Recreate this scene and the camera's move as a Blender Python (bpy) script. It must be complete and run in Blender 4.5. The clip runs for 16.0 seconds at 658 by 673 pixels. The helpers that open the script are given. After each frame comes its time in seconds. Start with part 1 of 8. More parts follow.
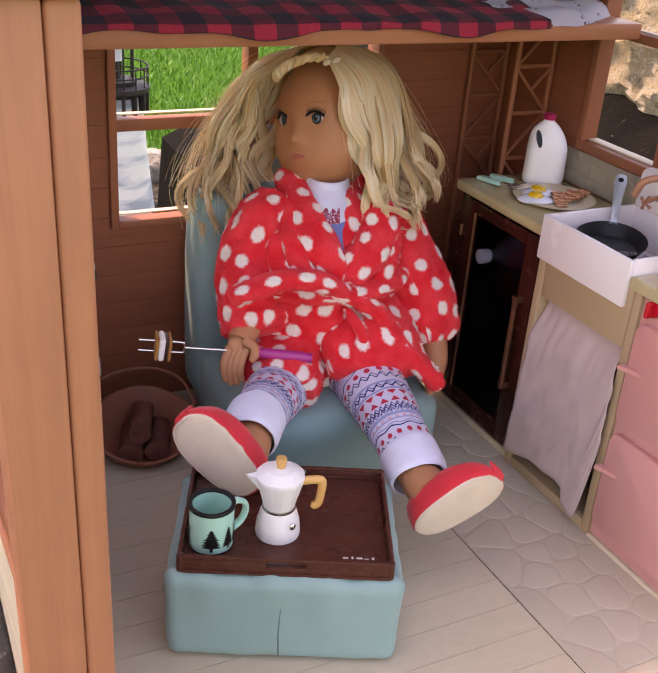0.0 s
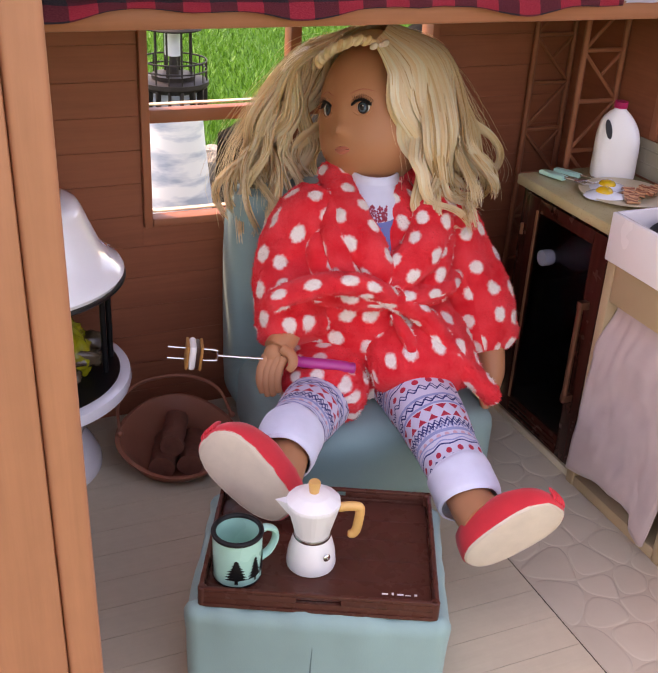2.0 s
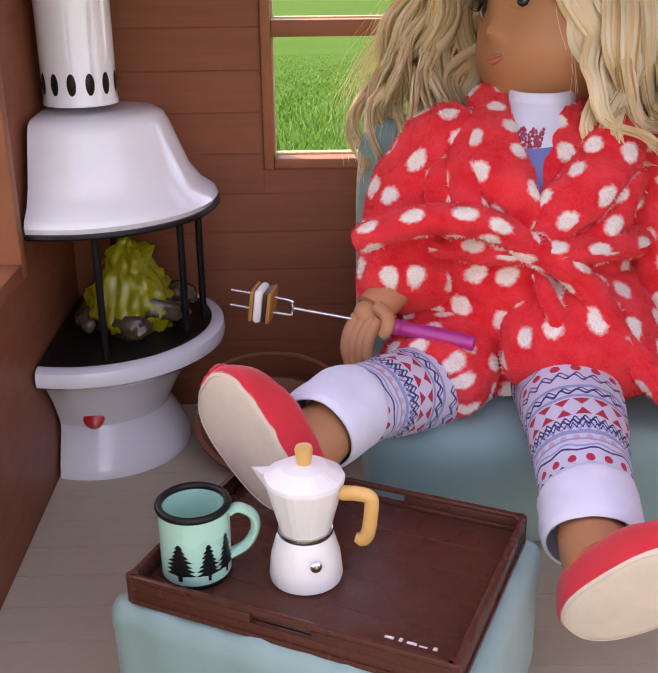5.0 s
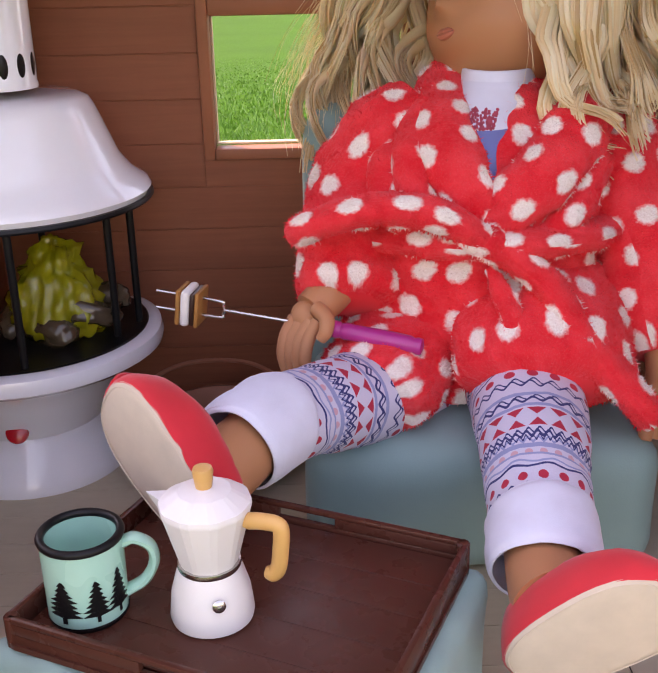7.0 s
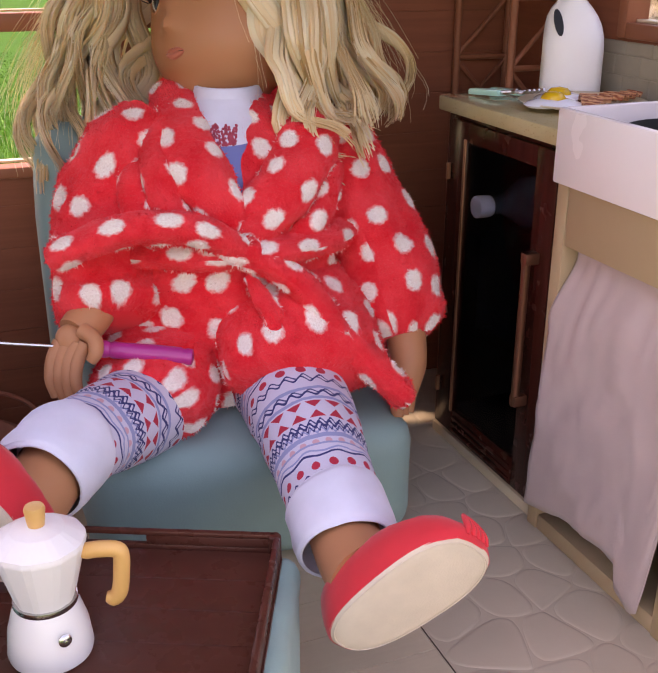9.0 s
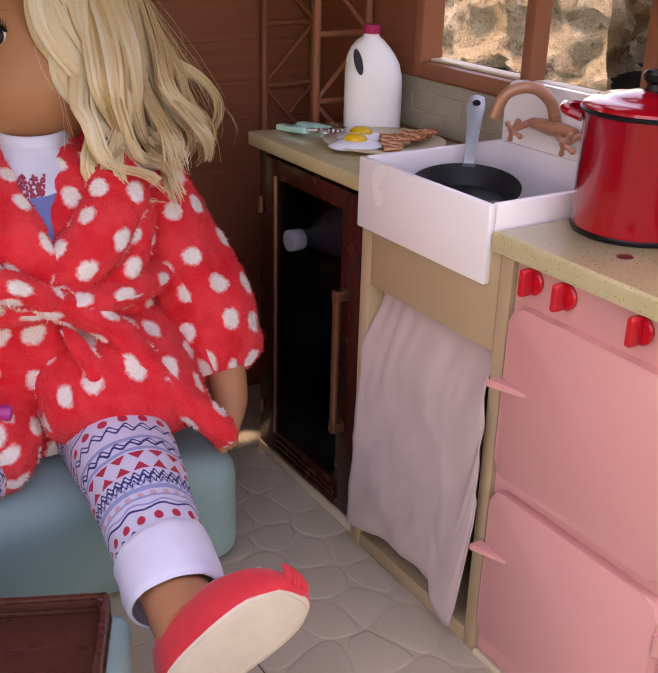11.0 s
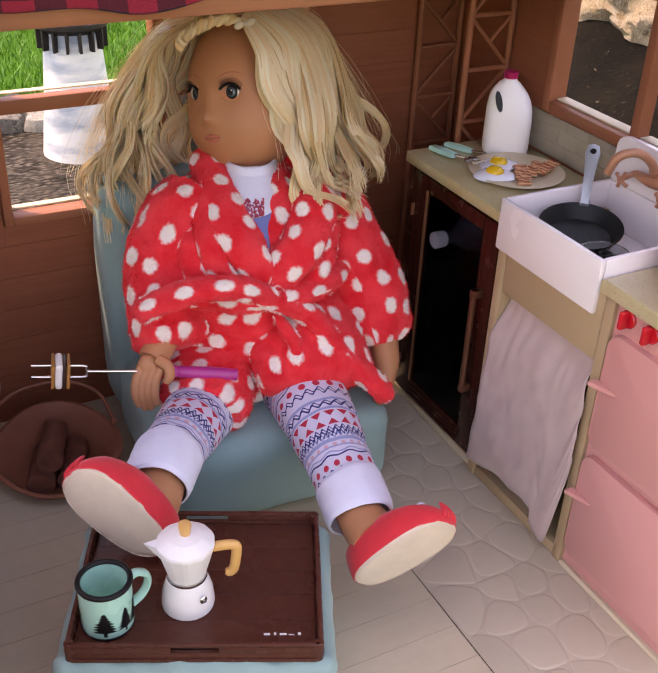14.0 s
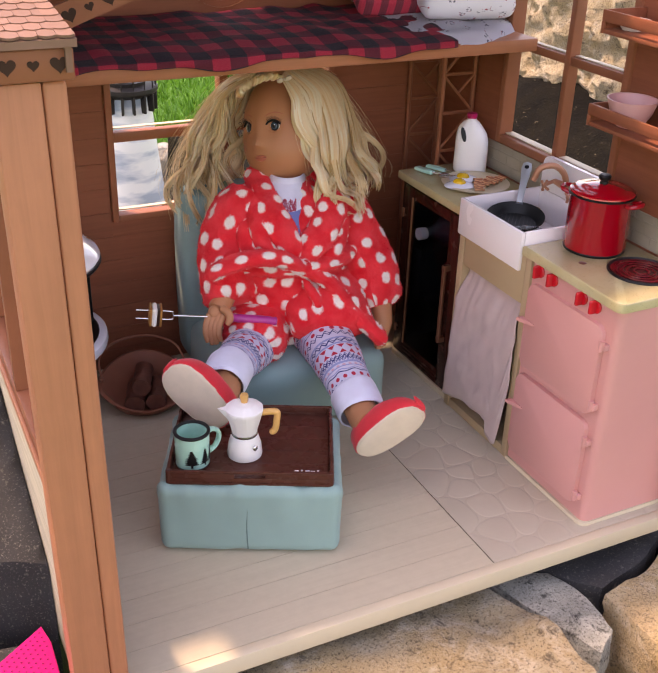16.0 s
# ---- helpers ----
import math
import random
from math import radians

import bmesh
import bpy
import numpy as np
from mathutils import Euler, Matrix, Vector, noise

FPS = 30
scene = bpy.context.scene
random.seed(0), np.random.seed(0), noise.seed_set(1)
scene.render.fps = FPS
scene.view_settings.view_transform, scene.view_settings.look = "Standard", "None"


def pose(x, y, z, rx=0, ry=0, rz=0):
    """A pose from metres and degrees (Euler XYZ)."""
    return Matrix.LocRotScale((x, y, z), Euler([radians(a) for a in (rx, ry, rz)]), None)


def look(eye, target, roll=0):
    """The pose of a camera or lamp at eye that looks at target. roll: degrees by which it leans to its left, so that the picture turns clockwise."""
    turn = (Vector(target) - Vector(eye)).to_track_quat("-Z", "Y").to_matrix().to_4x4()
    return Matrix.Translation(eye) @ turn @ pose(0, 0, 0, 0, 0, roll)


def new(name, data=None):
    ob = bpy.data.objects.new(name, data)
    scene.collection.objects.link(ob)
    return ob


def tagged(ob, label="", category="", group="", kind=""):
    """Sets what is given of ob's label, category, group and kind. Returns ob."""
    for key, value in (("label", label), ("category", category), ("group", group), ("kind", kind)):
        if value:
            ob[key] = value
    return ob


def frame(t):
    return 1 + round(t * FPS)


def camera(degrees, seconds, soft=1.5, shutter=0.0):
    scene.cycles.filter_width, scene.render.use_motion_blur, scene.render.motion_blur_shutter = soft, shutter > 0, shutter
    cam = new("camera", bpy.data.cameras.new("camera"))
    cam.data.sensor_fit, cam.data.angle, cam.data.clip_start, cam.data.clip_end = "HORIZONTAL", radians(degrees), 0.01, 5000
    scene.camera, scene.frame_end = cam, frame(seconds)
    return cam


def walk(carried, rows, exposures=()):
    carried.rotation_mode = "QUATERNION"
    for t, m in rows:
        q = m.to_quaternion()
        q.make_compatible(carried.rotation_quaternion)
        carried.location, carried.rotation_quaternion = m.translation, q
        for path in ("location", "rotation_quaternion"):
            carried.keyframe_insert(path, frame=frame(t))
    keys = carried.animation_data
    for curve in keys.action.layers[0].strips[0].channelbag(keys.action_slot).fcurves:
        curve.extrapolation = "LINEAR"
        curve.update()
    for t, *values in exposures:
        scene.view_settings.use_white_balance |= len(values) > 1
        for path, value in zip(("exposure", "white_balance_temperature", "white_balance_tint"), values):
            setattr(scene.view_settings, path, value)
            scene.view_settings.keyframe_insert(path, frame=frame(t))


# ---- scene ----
cam = camera(37.2, 16.0)
PATH = [
    (0, (-0.501, -0.982, 0.606), (0.351, 0.587, -0.296), 4.6),
    (0.5, (-0.503, -0.978, 0.602), (0.345, 0.592, -0.3), 4.5),
    (1, (-0.499, -0.974, 0.596), (0.327, 0.602, -0.317), 4.2),
    (1.5, (-0.483, -0.956, 0.593), (0.3, 0.639, -0.325), 3.7),
    (2, (-0.45, -0.924, 0.581), (0.281, 0.697, -0.334), 3.2),
    (2.5, (-0.4, -0.891, 0.562), (0.25, 0.771, -0.341), 2.4),
    (3, (-0.347, -0.868, 0.539), (0.187, 0.846, -0.34), 1.5),
    (3.5, (-0.297, -0.85, 0.496), (0.106, 0.917, -0.349), 0.7),
    (4, (-0.255, -0.842, 0.455), (0.009, 0.967, -0.355), 0.0),
    (4.2, (-0.245, -0.841, 0.439), (-0.031, 0.983, -0.353), -0.1),
    (6.3, (-0.179, -0.764, 0.363), (-0.247, 1.098, -0.362), -1.3),
    (6.5, (-0.175, -0.763, 0.363), (-0.226, 1.1, -0.365), -1.3),
    (7, (-0.17, -0.758, 0.366), (-0.127, 1.102, -0.368), -1.2),
    (7.5, (-0.176, -0.754, 0.369), (0.0, 1.095, -0.371), -1.0),
    (8, (-0.203, -0.758, 0.375), (0.132, 1.065, -0.375), -0.8),
    (8.5, (-0.229, -0.762, 0.378), (0.286, 1.019, -0.373), -0.3),
    (9, (-0.235, -0.767, 0.385), (0.465, 0.949, -0.366), 0.3),
    (9.5, (-0.23, -0.773, 0.391), (0.625, 0.87, -0.363), 0.8),
    (9.7, (-0.226, -0.776, 0.39), (0.685, 0.84, -0.357), 1.0),
    (11.8, (-0.229, -0.762, 0.506), (0.756, 0.729, -0.393), 2.6),
    (12, (-0.238, -0.758, 0.527), (0.736, 0.72, -0.403), 3.0),
    (12.5, (-0.269, -0.765, 0.569), (0.665, 0.701, -0.42), 3.3),
    (13, (-0.307, -0.778, 0.583), (0.587, 0.683, -0.45), 3.4),
    (13.5, (-0.344, -0.813, 0.599), (0.512, 0.658, -0.451), 3.1),
    (14, (-0.373, -0.868, 0.619), (0.449, 0.625, -0.429), 2.7),
    (14.5, (-0.399, -0.948, 0.639), (0.41, 0.563, -0.391), 2.6),
    (15, (-0.44, -1.049, 0.652), (0.357, 0.488, -0.348), 2.2),
    (15.5, (-0.486, -1.142, 0.675), (0.309, 0.42, -0.289), 2.0),
    (16, (-0.531, -1.206, 0.694), (0.268, 0.371, -0.24), 2.0),
]
walk(cam, [(t, look(eye, target, roll)) for t, eye, target, roll in PATH], exposures=[(0.0, 2.38, 10100, 35), (1.0, 2.38, 10100, 35), (2.5, 2.54, 10100, 35), (7.5, 2.52, 10100, 36), (9.5, 2.46, 10100, 38), (12.0, 2.40, 10100, 38), (13.5, 2.46, 10100, 36), (16.0, 2.34, 10100, 34)])

# ---- light ----
world = bpy.data.worlds.new("sky")
scene.world = world
world.use_nodes = True
wn = world.node_tree
sky = wn.nodes.new("ShaderNodeTexSky")
sky.sky_type = "NISHITA"
sky.sun_disc = False
SUN_WAY = Vector((-0.28, 0.31, 0.91)).normalized()
sky.sun_elevation = math.asin(SUN_WAY.z)
sky.sun_rotation = math.atan2(SUN_WAY.x, SUN_WAY.y)
wn.links.new(sky.outputs[0], wn.nodes["Background"].inputs[0])
wn.nodes["Background"].inputs[1].default_value = 0.14
sun = new("sun", bpy.data.lights.new("sun", "SUN"))
sun.data.energy, sun.data.angle, sun.data.color = 0.95, radians(3.0), (1.0, 0.94, 0.84)
sun.matrix_world = look(SUN_WAY * 5, (0, 0, 0))

# ---- node helpers ----


def material(name):
    m = bpy.data.materials.new(name)
    m.use_nodes = True
    return m, m.node_tree, m.node_tree.nodes["Principled BSDF"]


def node(nt, kind, **inputs):
    n = nt.nodes.new(kind)
    for key, value in inputs.items():
        sock = n.inputs[int(key[1:])] if key[0] == "i" and key[1:].isdigit() else n.inputs[key.replace("_", " ")]
        if isinstance(value, bpy.types.NodeSocket):
            nt.links.new(value, sock)
        else:
            sock.default_value = value
    return n


def calc(nt, op, a, b=0.0, c=0.0):
    n = nt.nodes.new("ShaderNodeMath")
    n.operation = op
    for k, v in enumerate((a, b, c)):
        if isinstance(v, bpy.types.NodeSocket):
            nt.links.new(v, n.inputs[k])
        else:
            n.inputs[k].default_value = v
    return n.outputs[0]


def mix(nt, fac, a, b, blend="MIX"):
    n = nt.nodes.new("ShaderNodeMix")
    n.data_type, n.blend_type = "RGBA", blend
    for k, v in ((0, fac), (6, a), (7, b)):
        if isinstance(v, bpy.types.NodeSocket):
            nt.links.new(v, n.inputs[k])
        else:
            n.inputs[k].default_value = (*v, 1) if isinstance(v, (tuple, list)) and len(v) == 3 else v
    return n.outputs[2]


def coords(nt, kind="Object", jitter=False, stretch=None):
    """Object or UV coordinates; jitter moves them by the object's random number."""
    out = nt.nodes.new("ShaderNodeTexCoord").outputs[kind]
    if stretch:
        out = node(nt, "ShaderNodeMapping", Vector=out, Scale=stretch).outputs[0]
    if jitter:
        r = nt.nodes.new("ShaderNodeObjectInfo").outputs["Random"]
        add = nt.nodes.new("ShaderNodeVectorMath")
        add.operation = "ADD"
        nt.links.new(out, add.inputs[0])
        nt.links.new(calc(nt, "MULTIPLY", r, 7.0), add.inputs[1])
        out = add.outputs[0]
    return out


def noise_tex(nt, vec, scale, detail=4.0, rough=0.55, distort=0.0):
    return node(nt, "ShaderNodeTexNoise", Vector=vec, Scale=scale, Detail=detail, Roughness=rough, Distortion=distort).outputs[0]


def ramp(nt, value, lo, hi):
    n = nt.nodes.new("ShaderNodeMapRange")
    nt.links.new(value, n.inputs[0])
    n.inputs[1].default_value, n.inputs[2].default_value = lo, hi
    return n.outputs[0]


def bump(nt, bsdf, height, strength, distance=0.001):
    n = node(nt, "ShaderNodeBump", Strength=strength, Distance=distance, Height=height)
    nt.links.new(n.outputs[0], bsdf.inputs["Normal"])


def simple(name, col, rough=0.5, metal=0.0, var=0.12, scale=25.0, grain=300.0, bmp=0.15, coat=0.0, sheen=0.0, stretch=None, jitter=True, dist=0.0006, trans=0.0, sss=0.0, spec=None):
    """A surface with stains at one scale, grain at another, and a fine relief."""
    m, nt, b = material(name)
    v = coords(nt, "Object", jitter, stretch)
    big, fine = noise_tex(nt, v, scale), noise_tex(nt, v, grain, 3.0)
    dark = tuple(c * (1 - var) for c in col)
    light = tuple(min(1.0, c * (1 + var * 0.6)) for c in col)
    c = mix(nt, ramp(nt, big, 0.3, 0.7), dark, light)
    c = mix(nt, calc(nt, "MULTIPLY", fine, var * 0.7), c, tuple(k * 0.6 for k in col))
    nt.links.new(c, b.inputs["Base Color"])
    nt.links.new(calc(nt, "MULTIPLY_ADD", big, 0.18, rough - 0.09), b.inputs["Roughness"])
    b.inputs["Specular IOR Level"].default_value = spec if spec is not None else (0.22 if rough >= 0.4 else 0.4)
    b.inputs["Metallic"].default_value = metal
    b.inputs["Coat Weight"].default_value = coat
    b.inputs["Coat Roughness"].default_value = 0.05
    b.inputs["Sheen Weight"].default_value = sheen
    b.inputs["Transmission Weight"].default_value = trans
    if sss:
        b.inputs["Subsurface Weight"].default_value = sss
        b.inputs["Subsurface Radius"].default_value = (0.01, 0.006, 0.004)
        b.inputs["Subsurface Scale"].default_value = 0.3
    if bmp:
        bump(nt, b, calc(nt, "ADD", fine, calc(nt, "MULTIPLY", big, 0.7)), bmp, dist)
    return m


def grained(name, col, axis="x", rough=0.5, var=0.18, spread=60.0, bmp=0.25):
    """Moulded wood grain that runs along an axis."""
    m, nt, b = material(name)
    st = {"x": (2, 40, 40), "y": (40, 2, 40), "z": (40, 40, 2)}[axis]
    v = coords(nt, "Object", True, st)
    g = noise_tex(nt, v, 4.0, 6.0, 0.6, 0.6)
    f = noise_tex(nt, coords(nt, "Object", True), spread, 4.0)
    c = mix(nt, ramp(nt, g, 0.25, 0.75), tuple(k * (1 - var) for k in col), tuple(min(1, k * (1 + var * 0.7)) for k in col))
    c = mix(nt, calc(nt, "MULTIPLY", ramp(nt, f, 0.35, 0.8), 0.22), c, tuple(k * 0.7 for k in col))
    nt.links.new(c, b.inputs["Base Color"])
    nt.links.new(calc(nt, "MULTIPLY_ADD", f, 0.2, rough - 0.1), b.inputs["Roughness"])
    b.inputs["Specular IOR Level"].default_value = 0.22
    bump(nt, b, g, bmp, 0.0006)
    return m


# ---- mesh helpers ----


def thing(name, label="", category="", group="", kind="", at=(0, 0, 0), rz=0.0):
    ob = new(name)
    ob.empty_display_size = 0.02
    ob.matrix_basis = pose(*at, 0, 0, rz)
    return tagged(ob, label, category, group, kind)


def part(name, bm, mat, parent=None, label="", smooth=True, **tags):
    me = bpy.data.meshes.new(name)
    bmesh.ops.recalc_face_normals(bm, faces=bm.faces)
    bm.to_mesh(me)
    bm.free()
    for m in mat if isinstance(mat, (list, tuple)) else [mat]:
        me.materials.append(m)
    if smooth:
        me.shade_smooth()
        me.set_sharp_from_angle(angle=radians(38))
    ob = new(name, me)
    if parent:
        ob.parent = parent
    return tagged(ob, label, **tags)


def box(x0, x1, y0, y1, z0, z1, bev=0.0, seg=2, bm=None, m=None):
    bm = bm or bmesh.new()
    got = bmesh.ops.create_cube(bm, size=1.0)
    vs = got["verts"]
    for v in vs:
        v.co = Vector((x0 if v.co.x < 0 else x1, y0 if v.co.y < 0 else y1, z0 if v.co.z < 0 else z1))
    if bev:
        edges = list({e for v in vs for e in v.link_edges})
        out = bmesh.ops.bevel(bm, geom=edges, offset=bev, segments=seg, affect="EDGES", profile=0.5)
        vs = out["verts"]
    if m is not None:
        bmesh.ops.transform(bm, matrix=m, verts=list({v for v in vs}))
    return bm


def skin_rings(bm, rings, close=False, cap0=True, cap1=True, mat=0, uv=None, wrap=True):
    """Faces between rings of points; uv: a list of (u, v) lists, one entry more than the ring when wrapped."""
    grid = [[bm.verts.new(p) for p in ring] for ring in rings]
    layer = bm.loops.layers.uv.verify() if uv else None
    n = len(grid[0])
    last = len(grid) if close else len(grid) - 1
    for i in range(last):
        a, b = grid[i], grid[(i + 1) % len(grid)]
        for j in range(n if wrap else n - 1):
            k = (j + 1) % n
            f = bm.faces.new((a[j], a[k], b[k], b[j]))
            f.material_index = mat
            if uv:
                i2 = i + 1
                for loop, co in zip(f.loops, (uv[i][j], uv[i][j + 1], uv[i2][j + 1], uv[i2][j])):
                    loop[layer].uv = co
    for want, ring, t in ((cap0, grid[0], 0), (cap1, grid[-1], -1)):
        if want and not close and wrap:
            f = bm.faces.new(ring)
            f.material_index = mat
            if uv:
                for loop in f.loops:
                    loop[layer].uv = uv[t][0]
    return grid


def spin(profile, n=32, bm=None, a0=0.0, a1=360.0, cx=0.0, cy=0.0, mat=0, cap=False):
    """A turned form: profile of (radius, z)."""
    bm = bm or bmesh.new()
    full = abs(a1 - a0) >= 359.9
    cnt = n if full else n + 1
    rings = []
    for r, z in profile:
        rings.append([(cx + max(r, 1e-5) * math.cos(radians(a0 + (a1 - a0) * k / n)), cy + max(r, 1e-5) * math.sin(radians(a0 + (a1 - a0) * k / n)), z) for k in range(cnt)])
    skin_rings(bm, rings, cap0=cap, cap1=cap, wrap=full, mat=mat)
    bmesh.ops.remove_doubles(bm, verts=bm.verts, dist=2e-5)
    return bm


def smooth_line(points, n):
    """Catmull-Rom through the points, n steps a span."""
    p = [Vector(q) for q in points]
    p = [p[0] * 2 - p[1], *p, p[-1] * 2 - p[-2]]
    out = []
    for i in range(1, len(p) - 2):
        a, b, c, d = p[i - 1 : i + 3]
        for k in range(n):
            t = k / n
            out.append(0.5 * (2 * b + (c - a) * t + (2 * a - 5 * b + 4 * c - d) * t * t + (3 * b - a - 3 * c + d) * t**3))
    return out + [p[-2]]


def tube(points, radius, n=8, bm=None, mat=0, up=(0, 0, 1), flat=1.0, uvscale=None, cap=True):
    """A tube along points; radius: one number or one for each point; flat squeezes it along its second axis."""
    bm = bm or bmesh.new()
    pts = [Vector(p) for p in points]
    rr = [radius] * len(pts) if isinstance(radius, (int, float)) else list(radius)
    rings, uvs, run = [], [], 0.0
    side = None
    for i, p in enumerate(pts):
        d = (pts[min(i + 1, len(pts) - 1)] - pts[max(i - 1, 0)]).normalized()
        if side is None:
            side = d.cross(Vector(up))
            side = side if side.length > 1e-4 else d.cross(Vector((1, 0.3, 0)))
        side = (side - d * side.dot(d)).normalized()
        other = d.cross(side)
        if i:
            run += (p - pts[i - 1]).length
        rings.append([p + (side * math.cos(2 * math.pi * k / n) + other * flat * math.sin(2 * math.pi * k / n)) * rr[i] for k in range(n)])
        if uvscale:
            uvs.append([(uvscale * k / n, run) for k in range(n + 1)])
    skin_rings(bm, rings, cap0=cap, cap1=cap, mat=mat, uv=uvs or None)
    return bm


def ball(bm, c, r, mat=0, seg=12, m=None):
    got = bmesh.ops.create_uvsphere(bm, u_segments=seg, v_segments=max(6, seg * 2 // 3), radius=1.0)
    s = Matrix.Diagonal((*((r,) * 3 if isinstance(r, (int, float)) else r), 1))
    bmesh.ops.transform(bm, matrix=Matrix.Translation(c) @ (m or Matrix()) @ s, verts=got["verts"])
    for f in {f for v in got["verts"] for f in v.link_faces}:
        f.material_index = mat
    return bm


def outline(points, depth, m=None, bm=None, mat=0, bev=0.0):
    """A plate: points (x, y) raised by depth along z, then placed by m."""
    bm = bm or bmesh.new()
    lo = [bm.verts.new((x, y, 0)) for x, y in points]
    hi = [bm.verts.new((x, y, depth)) for x, y in points]
    faces = [bm.faces.new(list(reversed(lo))), bm.faces.new(hi)]
    n = len(points)
    for k in range(n):
        faces.append(bm.faces.new((lo[k], lo[(k + 1) % n], hi[(k + 1) % n], hi[k])))
    vs = lo + hi
    if bev:
        edges = [e for e in faces[1].edges]
        out = bmesh.ops.bevel(bm, geom=edges, offset=bev, segments=2, affect="EDGES", profile=0.5)
        vs = list({v for v in out["verts"]} | {v for v in vs if v.is_valid})
        faces = [f for f in faces if f.is_valid] + out["faces"]
    for f in faces:
        f.material_index = mat
    if m is not None:
        bmesh.ops.transform(bm, matrix=m, verts=vs)
    return bm


def rrect(x0, x1, y0, y1, r, n=5):
    pts = []
    for cx, cy, a in ((x1 - r, y1 - r, 0), (x0 + r, y1 - r, 90), (x0 + r, y0 + r, 180), (x1 - r, y0 + r, 270)):
        pts += [(cx + r * math.cos(radians(a + 90 * k / n)), cy + r * math.sin(radians(a + 90 * k / n))) for k in range(n + 1)]
    return pts


# frames that turn a plate drawn in (x, y) to stand in a wall: across the back wall, and across the kitchen front
FACE_FRONT = Matrix(((1, 0, 0, 0), (0, 0, -1, 0), (0, 1, 0, 0), (0, 0, 0, 1)))
FACE_LEFT = Matrix(((0, 0, -1, 0), (-1, 0, 0, 0), (0, 1, 0, 0), (0, 0, 0, 1)))


def on_left(x, y=0.0, z=0.0):
    """Places a plate so that its x runs towards -y, its y up and its depth towards -x."""
    return Matrix.Translation((x, y, z)) @ FACE_LEFT



# ---- materials ----
BROWN = (0.285, 0.088, 0.047)
wall_mat = grained("brown_moulded_wood", BROWN, "x", 0.48, 0.16)
wall_side_mat = grained("brown_moulded_wood_side", BROWN, "y", 0.48, 0.16)
trim_mat = simple("brown_trim", (0.315, 0.108, 0.058), 0.42, var=0.12, scale=18, grain=220)
post_mat = grained("tan_post", (0.47, 0.180, 0.096), "z", 0.42, 0.14)
beam_mat = grained("tan_beam", (0.43, 0.156, 0.080), "x", 0.42, 0.14)
floor_mat = grained("beige_floor", (0.515, 0.440, 0.325), "x", 0.38, 0.045, 90, 0.07)
stonefloor_mat = simple("beige_stone_floor", (0.470, 0.405, 0.312), 0.35, var=0.07, scale=14, grain=160, bmp=0.12)
# also colours the window strips that stand for lit edges
cream_mat = simple("cream_plastic_and_lit_edges", (0.60, 0.50, 0.36), 0.45, var=0.06, scale=15, grain=150)
siding_mat = grained("cream_siding", (0.55, 0.46, 0.33), "y", 0.6, 0.34, 60, 0.7)

# ---- floor ----
floor = thing("floor", "beige moulded plastic cabin floor, planks beside cobbles", "floor", kind="structure")
part("slab", box(-0.4118, 0.262, -0.566, 0.016, -0.016, -0.0006), floor_mat, floor)
part("front_lip", box(-0.395, 0.262, -0.578, -0.5662, -0.020, -0.0003, 0.0006), cream_mat, floor, "cream floor edge")
# added filler block, coloured dark for the shadow beneath the floor edge
part("underframe", box(-0.40, 0.255, -0.50, 0.0, -0.07, -0.0165), simple("underfloor_shadow", (0.06, 0.03, 0.02), 0.7), floor)


def dome_plate(pts, z0, z1, inset):
    """A low pillow-edged plate over a polygon in the floor's plane."""
    bm = bmesh.new()
    cx, cy = sum(p[0] for p in pts) / len(pts), sum(p[1] for p in pts) / len(pts)
    rings = []
    for k, z in ((0.0, z0), (inset * 0.35, z0 + (z1 - z0) * 0.7), (inset, z1)):
        ring = []
        for x, y in pts:
            d = math.hypot(cx - x, cy - y) or 1
            ring.append((x + (cx - x) / d * k, y + (cy - y) / d * k, z))
        rings.append(ring)
    skin_rings(bm, rings, cap0=False)
    return bm


part("stone_bed", box(0.0008, 0.2455, -0.5657, 0.0, -0.0008, -0.0003), stonefloor_mat, floor)
part("seam", box(-0.0004, 0.0004, -0.5655, 0.0, -0.0011, -0.0004), simple("dark_joint", (0.06, 0.045, 0.035), 0.8), floor, "dark joint between planks and cobbles")


# ---- back wall with its window ----
WX0, WX1, WZ0, WZ1 = -0.237, 0.063, 0.226, 0.434
wall_back = thing("wall_north", "brown plastic log-cabin back wall with moulded planks", "wall", kind="structure")
core = bmesh.new()
E4 = 0.004
for x0, x1, z0, z1 in ((-0.44, WX0 - E4, -0.016, 0.466), (WX1 + E4, 0.266, -0.016, 0.466), (WX0 - E4, WX1 + E4, -0.016, WZ0 - E4), (WX0 - E4, WX1 + E4, WZ1 + E4, 0.466)):
    box(x0, x1, 0.0011, 0.018, z0, z1, bm=core)
part("core", core, wall_mat, wall_back)
gable = bmesh.new()
hole = [(-0.087 + 0.045 * math.cos(2 * math.pi * k / 32), 0.535 + 0.045 * math.sin(2 * math.pi * k / 32)) for k in range(32)]
window = thing("window_1", "four-pane brown window frame without glass", "window", kind="structure")


def bar(x0, x1, z0, z1, y0, y1, name, bev=0.0015):
    return part(name, box(x0, x1, y0, y1, z0, z1, bev), trim_mat, window)


